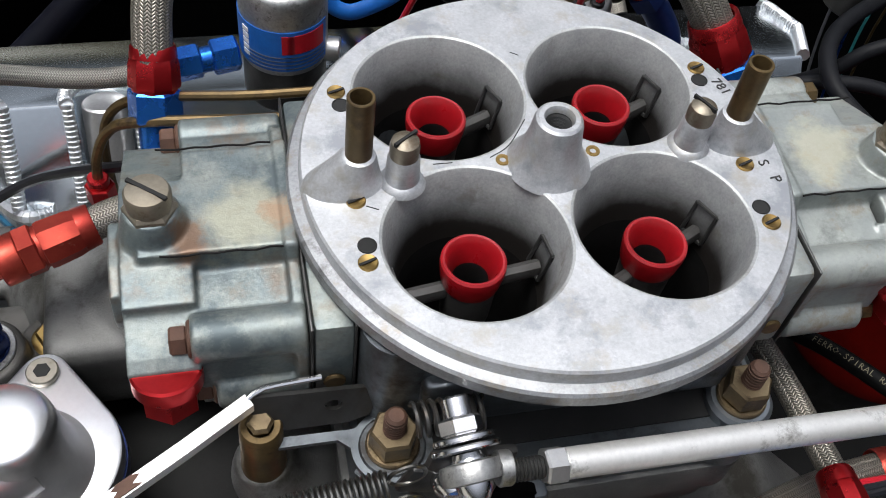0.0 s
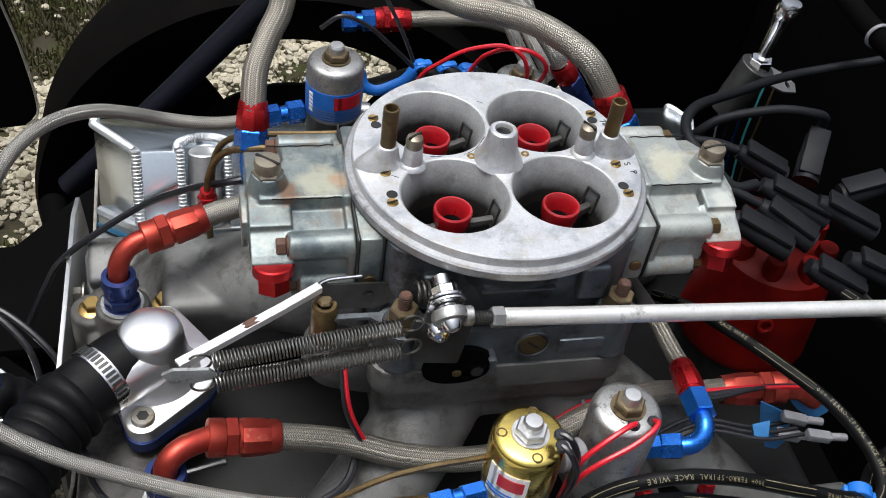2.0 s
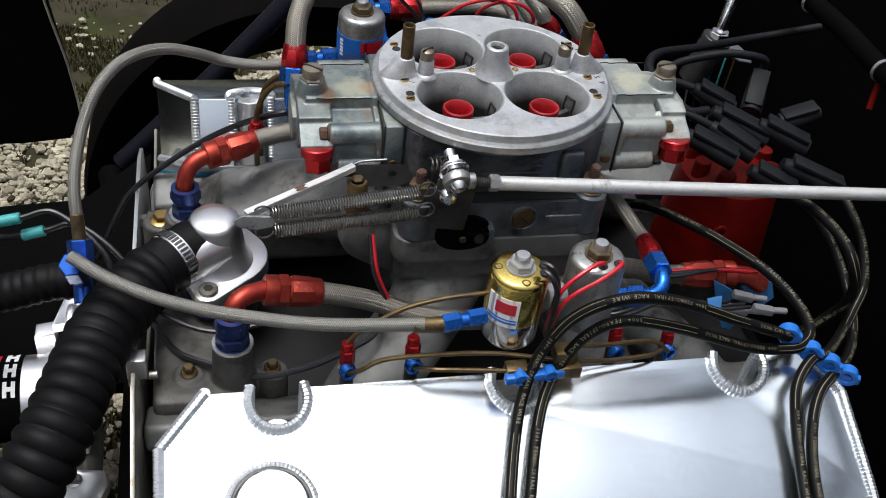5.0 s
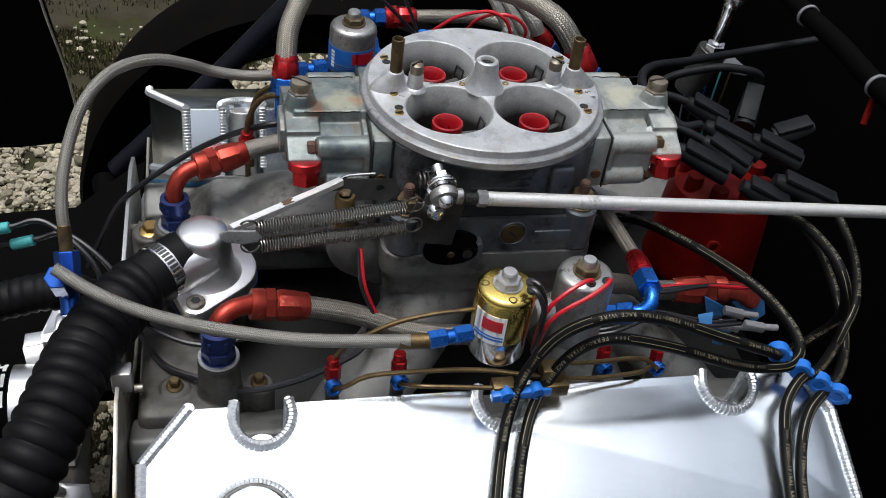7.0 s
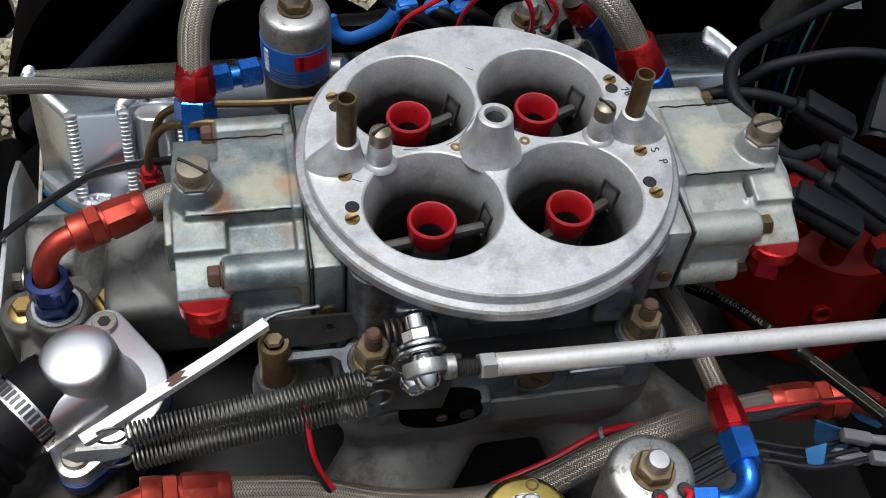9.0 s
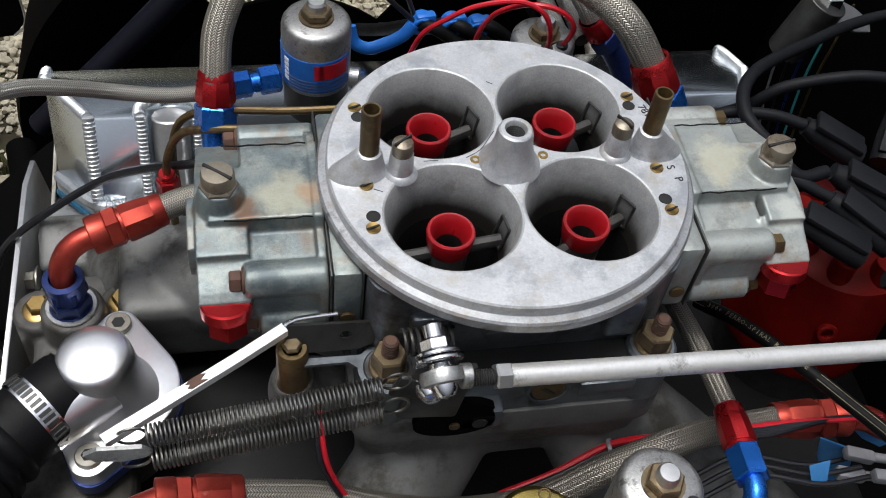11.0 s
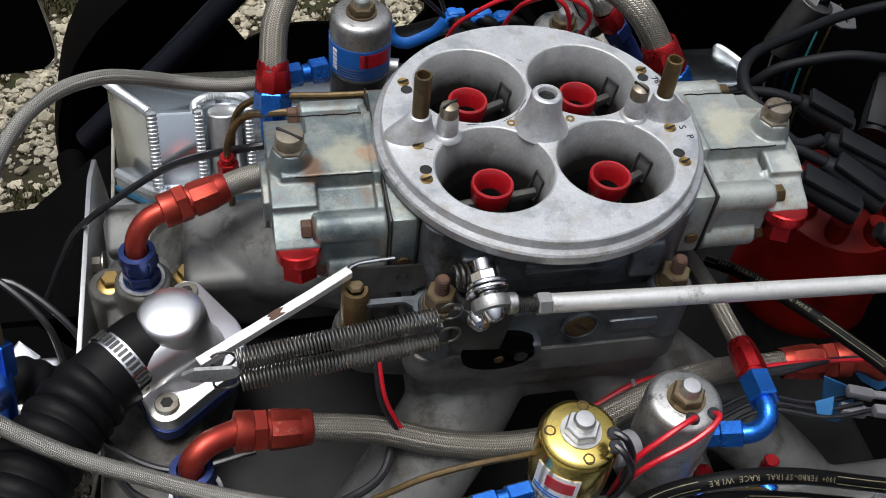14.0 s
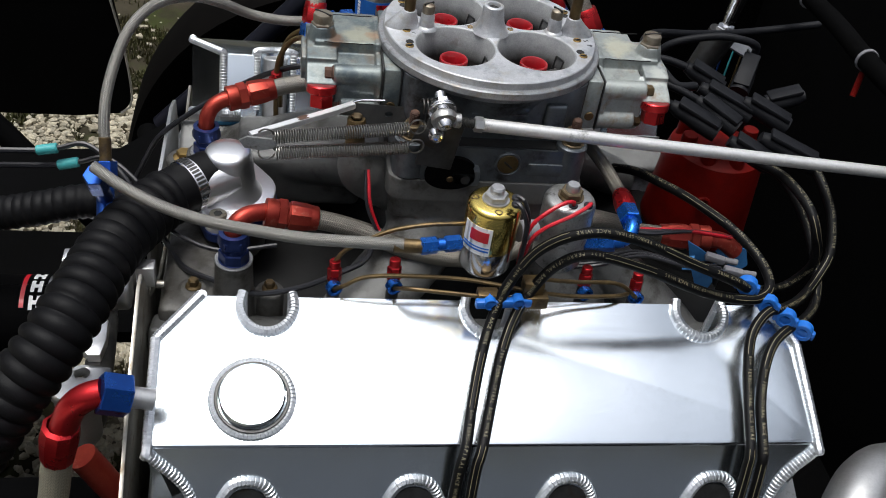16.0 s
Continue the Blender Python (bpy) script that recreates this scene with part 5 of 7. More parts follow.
wire("black wire sagging over the front of the manifold", [(-0.275, -0.04, 0.815), (-0.264, -0.05, 0.80), (-0.246, -0.09, 0.808), (-0.22, -0.11, 0.812), (-0.187, -0.125, 0.812), (-0.15, -0.13, 0.824), (-0.117, -0.13, 0.842), (-0.099, -0.12, 0.846), (-0.09, -0.1, 0.85)], 0.0026, M_wire_blk)
wire("black wire behind the near water fitting", [(-0.275, -0.04, 0.825), (-0.25, -0.075, 0.83), (-0.215, -0.095, 0.832), (-0.17, -0.09, 0.835)], 0.002, M_wire_blk)
wire("red wire running down the front of the plenum", [(-0.098, -0.075, 0.905), (-0.096, -0.092, 0.885), (-0.0895, -0.1, 0.868), (-0.082, -0.104, 0.855)], 0.0014, M_wire_red)
wire("black wire running down the front of the plenum", [(-0.100, -0.075, 0.905), (-0.0985, -0.0925, 0.883), (-0.091, -0.1015, 0.867), (-0.084, -0.106, 0.852)], 0.0014, M_wire_blk)

# ---- hard lines and nozzles ----
for (x, y, z) in ((-0.126, -0.164, 0.862), (-0.081, -0.17, 0.87), (0.075, -0.162, 0.86), (0.122, -0.156, 0.85)):
    nz = thing("nozzle", "red and blue anodised fogger nozzle", "nozzle", (x, y, z - 0.02), "nozzles")
    bm = BM()
    hexa(bm, (x, y, z), (x, y + 0.002, z + 0.012), 0.0056)
    cyl(bm, (x, y + 0.002, z + 0.012), (x, y + 0.003, z + 0.018), 0.0044, 18)
    part("body", bm, M_red, nz)
    bm = BM()
    cyl(bm, (x, y, z - 0.03), (x, y, z + 0.001), 0.005, 16)
    part("shank", bm, M_steel_dark, nz)
    bm = BM()
    ring(bm, (x - 0.001, y - 0.003, z - 0.002), (x + 0.001, y - 0.009, z - 0.002), 0.0034, 0.0062, 20)
    part("flare_nut", bm, M_blue, nz)


def hard(label, pts, r=0.0022):
    bm = BM()
    tube(bm, pts, r * 0.8, 10, 0.004)
    return single("hard_line", bm, M_brass, label, "pipe", pts[0], "hard lines")


hard("brass hard line to a nozzle", [(-0.126, -0.172, 0.860), (-0.118, -0.18, 0.872), (-0.105, -0.18, 0.880), (-0.078, -0.182, 0.884), (-0.03, -0.182, 0.882), (0.015, -0.19, 0.880)])
hard("brass hard line to a nozzle", [(-0.081, -0.178, 0.868), (-0.07, -0.19, 0.878), (-0.045, -0.193, 0.878), (-0.01, -0.195, 0.876), (0.018, -0.194, 0.874)])
hard("brass hard line behind the gold solenoid", [(-0.126, -0.161, 0.879), (-0.119, -0.161, 0.890), (-0.103, -0.16, 0.9), (-0.085, -0.159, 0.909), (-0.06, -0.158, 0.9145), (-0.035, -0.157, 0.916), (-0.02, -0.155, 0.916)])
hard("brass hard line to a nozzle", [(0.03, -0.187, 0.888), (0.06, -0.18, 0.880), (0.098, -0.172, 0.872), (0.12, -0.165, 0.852)])
hard("brass hard line to a nozzle", [(0.034, -0.192, 0.878), (0.06, -0.188, 0.872), (0.095, -0.182, 0.868), (0.11, -0.17, 0.86)])
hard("brass hard line along the far side of the bowl", [(-0.174, 0.11, 0.835), (-0.1745, 0.11, 0.88), (-0.172, 0.11, 0.9), (-0.164, 0.11, 0.916), (-0.149, 0.102, 0.928), (-0.1, 0.092, 0.935), (-0.06, 0.09, 0.937)], 0.0032)
hard("dark hard line behind the brass one", [(-0.170, 0.122, 0.84), (-0.1705, 0.122, 0.885), (-0.167, 0.122, 0.908), (-0.158, 0.12, 0.922), (-0.14, 0.113, 0.932), (-0.1, 0.104, 0.938), (-0.06, 0.102, 0.94)], 0.003)
for x, z, nm in ((-0.1745, 0.872, "nozzle"),):
    nz = thing("nozzle", "red anodised fogger nozzle on a brass pipe", "nozzle", (x, 0.11, z), "nozzles")
    bm = BM()
    hexa(bm, (x, 0.11, z - 0.004), (x, 0.11, z + 0.008), 0.0072)
    cyl(bm, (x, 0.11, z + 0.008), (x, 0.11, z + 0.013), 0.0052, 16)
    part("body", bm, M_red, nz)
blkb = thing("distribution_block", "brass distribution block with threaded ports", "fitting", (0.025, -0.19, 0.87))
for c, sz in (((0.023, -0.19, 0.885), (0.016, 0.012, 0.011)), ((0.026, -0.194, 0.874), (0.018, 0.012, 0.011)), ((-0.012, -0.194, 0.876), (0.016, 0.011, 0.01))):
    bm = BM()
    box(bm, c, sz, 0.0012)
    part("body", bm, M_brass, blkb)

# ---- throttle rod, springs and bracket ----
rodt = thing("throttle_rod", "pale aluminium throttle rod with spherical rod end", "rod", (-0.045, -0.104, 0.974))
R0, RD = Vector((-0.02, -0.1037, 0.9713)), Vector((1, 0.0327, -0.0987)).normalized()
bm = BM()
cyl(bm, R0 + RD * 0.003, R0 + RD * 0.62, 0.0052, 24)
part("rod", bm, M_rod, rodt)
bm = BM()
hexa(bm, R0 + RD * -0.004, R0 + RD * 0.0035, 0.0062)
part("jam_nut", bm, M_alu, rodt)
bm = BM()
lathe(bm, [(0, 0)] + [(0.0039 - 0.0007 * (k % 2), 0.0006 * k) for k in range(28)] + [(0, 0.0165)], axis(R0 + RD * -0.018, R0), 16)
part("threaded_shank", bm, M_steel_dark, rodt)
E0 = Vector((-0.0475, -0.1035, 0.9745))
AX = Vector((0.1, -1, -0.42)).normalized()
bm = BM()
lathe(bm, [(0.0058, -0.0036), (0.0096, -0.003), (0.0103, 0), (0.0096, 0.003), (0.0058, 0.0036)], axis(E0, E0 + AX), 32, closed=True)
cyl(bm, E0 + RD * 0.008, E0 + RD * 0.013, 0.0058, 16)
part("rod_end", bm, M_can, rodt, "bright spherical rod end")
bm = BM()
lathe(bm, [(0, -0.007), (0.005, -0.006), (0.0068, 0), (0.0055, 0.0062), (0.0042, 0.0085), (0, 0.0098)], axis(E0, E0 + AX), 24)
part("ball", bm, M_chrome, rodt)
for k, off in enumerate((0.0065, 0.0095)):
    bm = BM()
    ring(bm, E0 - AX * off, E0 - AX * (off + 0.002), 0.003, 0.0112 - k * 0.0012, 28)
    part("washer", bm, M_chrome, rodt)
bm = BM()
hexa(bm, E0 - AX * 0.0118, E0 - AX * 0.0175, 0.007)
cyl(bm, E0 - AX * 0.0172, E0 - AX * 0.024, 0.0045, 18)
part("stud_nut", bm, M_chrome, rodt)
lb = thing("ball_stud", "bright lower ball stud on the throttle lever", "ball stud", (-0.05, -0.1, 0.957))
bm = BM()
lathe(bm, [(0.0064, 0), (0.0074, 0.003), (0.0066, 0.007), (0.0042, 0.010), (0, 0.0112)], axis((-0.0505, -0.094, 0.9565), (-0.0505, -0.104, 0.9575)), 24)
part("ball", bm, M_chrome, lb)
bm = BM()
box(bm, (-0.057, -0.094, 0.952), (0.02, 0.004, 0.016), 0.002, (0, 20, 0))
part("tab", bm, M_steel_dark, lb)


def spring(p, q, label):
    p, q = Vector(p), Vector(q)
    sp = thing("return_spring", label, "spring", p, "return springs")
    m = axis(p, q)
    L = (q - p).length
    turns, hook = 54, 0.012
    bm = BM()
    n = turns * 12
    pts = [m @ Vector((0.0048 * math.cos(2 * math.pi * turns * i / n), 0.0048 * math.sin(2 * math.pi * turns * i / n), hook + (L - 2 * hook) * i / n)) for i in range(n + 1)]
    sweep(bm, pts, 0.00062, 6)
    part("coil", bm, M_spring, sp)
    for z, s in ((hook, -1), (L - hook, 1)):
        bm = BM()
        loop = [m @ Vector((0.0015, 0.0062 * math.cos(a), z + s * (0.0065 + 0.0062 * math.sin(a)))) for a in [radians(-80 + 340 * i / 24) for i in range(25)]]
        sweep(bm, loop, 0.00072, 6)
        part("hook", bm, M_spring, sp)


spring((-0.186, -0.108, 0.953), (-0.060, -0.097, 0.962), "upper steel throttle return spring")
spring((-0.185, -0.114, 0.943), (-0.060, -0.100, 0.946), "lower steel throttle return spring")
br = thing("spring_bracket", "chrome bracket strap with flaked rusty patch", "bracket", (-0.11, -0.06, 0.95))
bm = BM()
pth = [Vector(p) for p in ((-0.073, -0.056, 0.9565), (-0.108, -0.057, 0.9565), (-0.113, -0.0595, 0.9565), (-0.135, -0.0735, 0.956), (-0.192, -0.108, 0.955))]


def strap(bm, pts, w, up):
    rows = []
    for i, p in enumerate(pts):
        d = (pts[min(i + 1, len(pts) - 1)] - pts[max(i - 1, 0)]).normalized()
        s = d.cross(up).normalized()
        rows.append([bm.verts.new(p + s * a * w + up * b) for a, b in ((-1, 0), (1, 0), (1, 0.0022), (-1, 0.0022))])
    for a, b in zip(rows, rows[1:]):
        for i in range(4):
            bm.faces.new([a[i], a[(i + 1) % 4], b[(i + 1) % 4], b[i]])
    bm.faces.new(rows[0]), bm.faces.new(rows[-1])
    return bm


strap(bm, pth[2:], 0.0021, Vector((0, 0, 1)))
part("strap", bm, M_strap, br)
bm = BM()
strap(bm, [p + Vector((0.0012, -0.002, -0.0025)) for p in pth[2:]], 0.0005, Vector((0, 0, 2.0)))
part("folded_edge", bm, M_strap, br)
bm = BM()
tube(bm, [(-0.1135, -0.0595, 0.958), (-0.1075, -0.0562, 0.9585), (-0.088, -0.0545, 0.9585)], 0.0012, 10)
part("bent_edge", bm, M_chrome, br)
bm = BM()
lathe(bm, [(0, 0.9368), (0.0145, 0.9368), (0.0145, 0.9392), (0, 0.9392)], Matrix.Translation((-0.0655, -0.0745, 0)), 36)
prism(bm, [(-0.108, -0.0655), (-0.0785, -0.066), (-0.0655, -0.062), (-0.0655, -0.0745), (-0.0795, -0.0735), (-0.084, -0.0695), (-0.108, -0.0695)], 0.937, 0.939)
part("foot", bm, M_cast, br, "worn steel foot under the nut")
bm = BM()
tilted = Matrix.Translation((-0.0925, -0.0612, 0.948)) @ pose(0, 0, 0, 72, 0, 0)
prism(bm, [(-0.0195, -0.007), (0.013, -0.007), (0.0205, -0.0045), (0.0235, 0.003), (0.019, 0.0085), (-0.0205, 0.0098)], -0.001, 0.001, tilted, holes=[[(0.008 + 0.0032 * math.cos(2 * math.pi * k / 20), 0.002 + 0.0024 * math.sin(2 * math.pi * k / 20)) for k in range(20)]])
part("riser", bm, M_steel_dark, br, "tilted worn steel plate with a round hole")
bm = BM()
along_s = (pth[4] - pth[3]).normalized()
side_s = along_s.cross(Vector((0, 0, 1))).normalized()
rust_o = [(0.0, -1), (0.0025, -0.3), (-0.001, 0.4), (0.0015, 1), (0.0065, 1), (0.0092, 0.55), (0.0075, 0.0), (0.0095, -0.5), (0.008, -1)]
cen_s = pth[3].lerp(pth[4], 0.25)
rows_s = [[bm.verts.new(cen_s + along_s * a + side_s * b * 0.0022 + Vector((0, 0, h))) for a, b in rust_o] for h in (0.0018, 0.0025)]
bm.faces.new(rows_s[1])
for i in range(len(rust_o)):
    j = (i + 1) % len(rust_o)
    bm.faces.new([rows_s[0][i], rows_s[0][j], rows_s[1][j], rows_s[1][i]])
part("rust_patch", bm, M_rust, br, "rust-brown patch where chrome has flaked")
bm = BM()
prism(bm, [(-0.2, 0.9535), (-0.196, 0.9475), (-0.184, 0.9455), (-0.175, 0.9475), (-0.172, 0.951), (-0.176, 0.9555), (-0.194, 0.957)], 0.1115, 0.1135, Matrix(((1, 0, 0, 0), (0, 0, -1, 0), (0, 1, 0, 0), (0, 0, 0, 1))))
part("hook_plate", bm, M_can, br)


# ---- spark plug leads, clips and distributor ----
GLYPH = {}


def add_glyph(bm, ch, m):
    """One flat character of the built-in font, set at m."""
    if ch not in GLYPH:
        cu = bpy.data.curves.new("glyph", "FONT")
        cu.body, cu.size, cu.align_x, cu.align_y, cu.resolution_u = ch, 0.0041, "CENTER", "CENTER", 1
        ob = new("glyph", cu)
        me = bpy.data.meshes.new_from_object(ob.evaluated_get(bpy.context.evaluated_depsgraph_get()))
        GLYPH[ch] = ([v.co.copy() for v in me.vertices], [tuple(q.vertices) for q in me.polygons])
        bpy.data.objects.remove(ob)
    vs, fs = GLYPH[ch]
    w = [bm.verts.new(m @ v) for v in vs]
    for f in fs:
        bm.faces.new([w[i] for i in f])


def lead(label, pts, r=0.0042):
    ld = thing("spark_plug_lead", label, "ignition lead", pts[0], "spark plug leads")
    bm = BM()
    P = spline(pts, 0.003)
    sweep(bm, P, r, 14)
    part("cable", bm, M_lead, ld)
    bm = BM()
    up = Vector((-0.1, -0.55, 0.83))
    rows = []
    for i, p in enumerate(P):
        d = (P[min(i + 1, len(P) - 1)] - P[max(i - 1, 0)]).normalized()
        o = (up - d * up.dot(d)).normalized()
        s = d.cross(o).normalized()
        rows.append((p, o, s))
    # printed lettering reading back towards the start, with a double stripe between the repeats
    L, pos = 0.0, [0.0]
    for a, b in zip(P, P[1:]):
        L += (b - a).length
        pos.append(L)
    text, adv, gap = "300+ FERRO-SPIRAL RACE WIRE", 0.0026, 0.05
    period = len(text) * adv + gap
    for sgn in (-1, 1):
        ang, last = radians(24 * sgn), None
        for (p, o, s), q in zip(rows, pos):
            if (L - 0.012 - q) % period < len(text) * adv + 0.003:
                last = None
                continue
            edge = [bm.verts.new(p + (r + 0.00025) * (o * math.cos(ang + e) + s * math.sin(ang + e))) for e in (-0.055, 0.055)]
            if last:
                bm.faces.new([last[0], last[1], edge[1], edge[0]])
            last = edge
    part("stripe", bm, M_tan, ld, "tan printed stripes")["kind"] = "stuff"
    bm = BM()
    x = L - 0.012
    while x > 0.012:
        k = int(((L - 0.012 - x) % period) / adv + 0.5)
        ch = text[k] if k < len(text) else " "
        if ch != " ":
            i = max(j for j in range(len(pos)) if pos[j] <= x)
            p, o, s = rows[i]
            p = p.lerp(rows[min(i + 1, len(rows) - 1)][0], (x - pos[i]) / max(1e-6, pos[min(i + 1, len(pos) - 1)] - pos[i]))
            d = -(o.cross(s)).normalized() if (P[min(i + 1, len(P) - 1)] - P[max(i - 1, 0)]).dot(o.cross(s)) > 0 else (o.cross(s)).normalized()
            up = o.cross(d)
            m = Matrix((d, up, o)).transposed().to_4x4()
            m.translation = p + o * (r + 0.0002)
            add_glyph(bm, ch, m)
        x -= adv
    pr = part("print", bm, M_tan, ld, "tan printed lettering")
    pr["kind"] = "stuff"
    return ld


lead("black spark plug lead with tan print crossing the valve cover", [(-0.048, -0.335, 0.72), (-0.042, -0.318, 0.77), (-0.038, -0.305, 0.808), (-0.034, -0.296, 0.820), (-0.027, -0.265, 0.833), (-0.018, -0.232, 0.848), (-0.009, -0.208, 0.864), (0.003, -0.194, 0.890), (0.022, -0.192, 0.922), (0.052, -0.197, 0.942), (0.09, -0.198, 0.938), (0.142, -0.197, 0.915), (0.178, -0.197, 0.900), (0.205, -0.185, 0.880), (0.24, -0.155, 0.855), (0.266, -0.138, 0.845), (0.276, -0.145, 0.875), (0.262, -0.152, 0.912), (0.256, -0.135, 0.928), (0.25, -0.096, 0.929), (0.24, -0.06, 0.92)])
lead("black spark plug lead with tan print beside the first", [(-0.034, -0.335, 0.72), (-0.029, -0.318, 0.77), (-0.026, -0.305, 0.808), (-0.022, -0.296, 0.820), (-0.013, -0.265, 0.833), (-0.003, -0.232, 0.848), (0.008, -0.207, 0.862), (0.021, -0.194, 0.882), (0.036, -0.194, 0.908), (0.058, -0.198, 0.922), (0.10, -0.199, 0.912), (0.157, -0.199, 0.889), (0.19, -0.1985, 0.882), (0.209, -0.193, 0.879), (0.222, -0.18, 0.880), (0.223, -0.155, 0.884), (0.208, -0.125, 0.892), (0.183, -0.09, 0.895), (0.167, -0.06, 0.89), (0.15, -0.03, 0.883), (0.137, -0.005, 0.87)])
lead("black spark plug lead with tan print, clipped at the rear", [(0.172, -0.335, 0.72), (0.178, -0.318, 0.77), (0.181, -0.305, 0.808), (0.183, -0.297, 0.819), (0.188, -0.265, 0.834), (0.193, -0.237, 0.849), (0.199, -0.217, 0.863), (0.214, -0.2025, 0.872), (0.235, -0.192, 0.868), (0.265, -0.165, 0.855), (0.289, -0.141, 0.858), (0.302, -0.125, 0.872), (0.306, -0.1, 0.893), (0.302, -0.075, 0.909), (0.299, -0.055, 0.915)])
lead("black spark plug lead with tan print, clipped at the rear", [(0.187, -0.335, 0.72), (0.19, -0.318, 0.77), (0.192, -0.305, 0.808), (0.193, -0.297, 0.819), (0.198, -0.265, 0.834), (0.207, -0.239, 0.846), (0.218, -0.221, 0.856), (0.236, -0.206, 0.858), (0.262, -0.185, 0.850), (0.283, -0.16, 0.846), (0.291, -0.135, 0.857), (0.288, -0.1, 0.88), (0.274, -0.072, 0.902), (0.258, -0.053, 0.912)])

def lead_clip(c, rz, w, lobes, r):
    """A flat bar whose rounded lobes hold one lead each."""
    cp = thing("lead_clip", "blue plastic spark plug lead separator", "clip", c, "lead clips")
    m = Matrix.Translation(c) @ Matrix.Rotation(radians(rz), 4, "Z")
    bm = BM()
    box(bm, (0, 0, 0), (w, 0.0062, 0.0072), 0.0015)
    bmesh.ops.transform(bm, matrix=m, verts=bm.verts)
    part("bar", bm, M_blueplastic, cp)
    for k in range(lobes):
        bm = BM()
        o = (k - (lobes - 1) / 2) * w / lobes
        ring(bm, m @ Vector((o, -0.0042, 0.0012)), m @ Vector((o, 0.0042, 0.0012)), 0.0042, r, 24)
        part("lobe", bm, M_blueplastic, cp)


lead_clip((0.0, -0.2, 0.875), 4, 0.044, 2, 0.0049)
for c, rz in (((0.196, -0.19, 0.888), -25), ((0.216, -0.196, 0.874), -25), ((0.233, -0.201, 0.864), -30), ((0.249, -0.206, 0.855), -35)):
    lead_clip(c, rz, 0.02, 1, 0.0078)

dist = thing("distributor", "red plastic distributor cap with black lead boots", "distributor", (0.238, 0.03, 0.74))
bm = BM()
DX, DY = 0.249, 0.03
DM = Matrix.Translation((DX, DY, 0))
lathe(bm, [(0.0525, 0.787), (0.0535, 0.79), (0.0525, 0.797), (0.051, 0.82), (0.048, 0.86), (0.0445, 0.875), (0.03, 0.884), (0, 0.886)], DM, 64)
cap = part("cap", bm, M_dist, dist, "dark red distributor cap")
bm = BM()
lathe(bm, [(0.047, 0.70), (0.049, 0.74), (0.05, 0.788)], DM, 40)
part("housing", bm, M_steel_dark, dist)
for k in range(8):
    a = radians(k * 45 + 12)
    bm = BM()
    x, y = DX + 0.034 * math.cos(a), DY + 0.034 * math.sin(a)
    cyl(bm, (x, y, 0.868), (x, y, 0.893), 0.0085, 18, 0.0075)
    part("tower", bm, M_dist, cap)
bm = BM()
ring(bm, (0.2305, -0.0155, 0.841), (0.2298, -0.0195, 0.842), 0.0038, 0.0066, 20)
part("boss", bm, M_dist, cap)

BOOTS = [((0.215, 0.076, 0.935), (0.249, 0.059, 0.922)), ((0.215, 0.035, 0.937), (0.261, 0.011, 0.922)), ((0.208, 0.018, 0.933), (0.241, -0.01, 0.92)), ((0.181, 0.01, 0.931), (0.221, -0.014, 0.918)), ((0.252, 0.017, 0.935), (0.292, -0.004, 0.922)), ((0.283, 0.085, 0.945), (0.262, 0.049, 0.925)), ((0.32, 0.033, 0.935), (0.286, 0.035, 0.922)), ((0.223, -0.036, 0.925), (0.259, -0.054, 0.912)), ((0.251, -0.036, 0.93), (0.3, -0.056, 0.915))]
for p, q in BOOTS:
    p, q = Vector(p), Vector(q)
    bt = thing("lead_boot", "black silicone spark plug lead boot", "boot", q, "lead boots")
    d = (q - p).normalized()
    bm = BM()
    sweep(bm, [p, p + d * 0.002, p + d * 0.008, p.lerp(q, 0.3), p.lerp(q, 0.6), q - d * 0.003, q], lambda s: 0.0062 if s < 0.003 else 0.0085 if s < 0.02 else 0.0098, 14, (1, 0.9))
    part("sleeve", bm, M_boot, bt)
    bm = BM()
    mid = p.lerp(q, 0.58) + Vector((0, 0, 0.0088))
    box(bm, (0, 0, 0), ((q - p).length * 0.86, 0.0158, 0.0042), 0.0012)
    bmesh.ops.transform(bm, matrix=Matrix.Translation(mid) @ d.to_track_quat("X", "Z").to_matrix().to_4x4(), verts=bm.verts)
    part("flat", bm, M_boot, bt, "flat raised top")


def cable(label, pts, r=0.0038, material=None):
    bm = BM()
    tube(bm, pts, r, 12, 0.004)
    return single("cable", bm, material or M_boot, label, "cable", pts[0], "cables")


cable("black ignition cable arching to the boot", [(0.283, 0.085, 0.945), (0.284, 0.085, 0.956), (0.269, 0.083, 0.963), (0.241, 0.088, 0.963), (0.204, 0.095, 0.95), (0.188, 0.1, 0.931), (0.17, 0.12, 0.9)])
cable("thick black cable curving round the rear bowl", [(0.41, 0.2, 0.93), (0.328, 0.2, 0.915), (0.25, 0.155, 0.931), (0.185, 0.105, 0.953), (0.165, 0.07, 0.956), (0.177, 0.045, 0.948), (0.19, 0.03, 0.94), (0.21, 0.034, 0.938)], 0.0042)
cable("black lead behind the rear bowl", [(0.181, 0.01, 0.931), (0.165, 0.015, 0.935), (0.15, 0.03, 0.93), (0.14, 0.06, 0.92)])
cable("black lead behind the rear bowl", [(0.208, 0.018, 0.933), (0.185, 0.03, 0.939), (0.165, 0.045, 0.937), (0.15, 0.07, 0.93)])
cable("black lead behind the rear bowl", [(0.215, 0.076, 0.935), (0.195, 0.083, 0.938), (0.17, 0.09, 0.935), (0.15, 0.1, 0.92)])
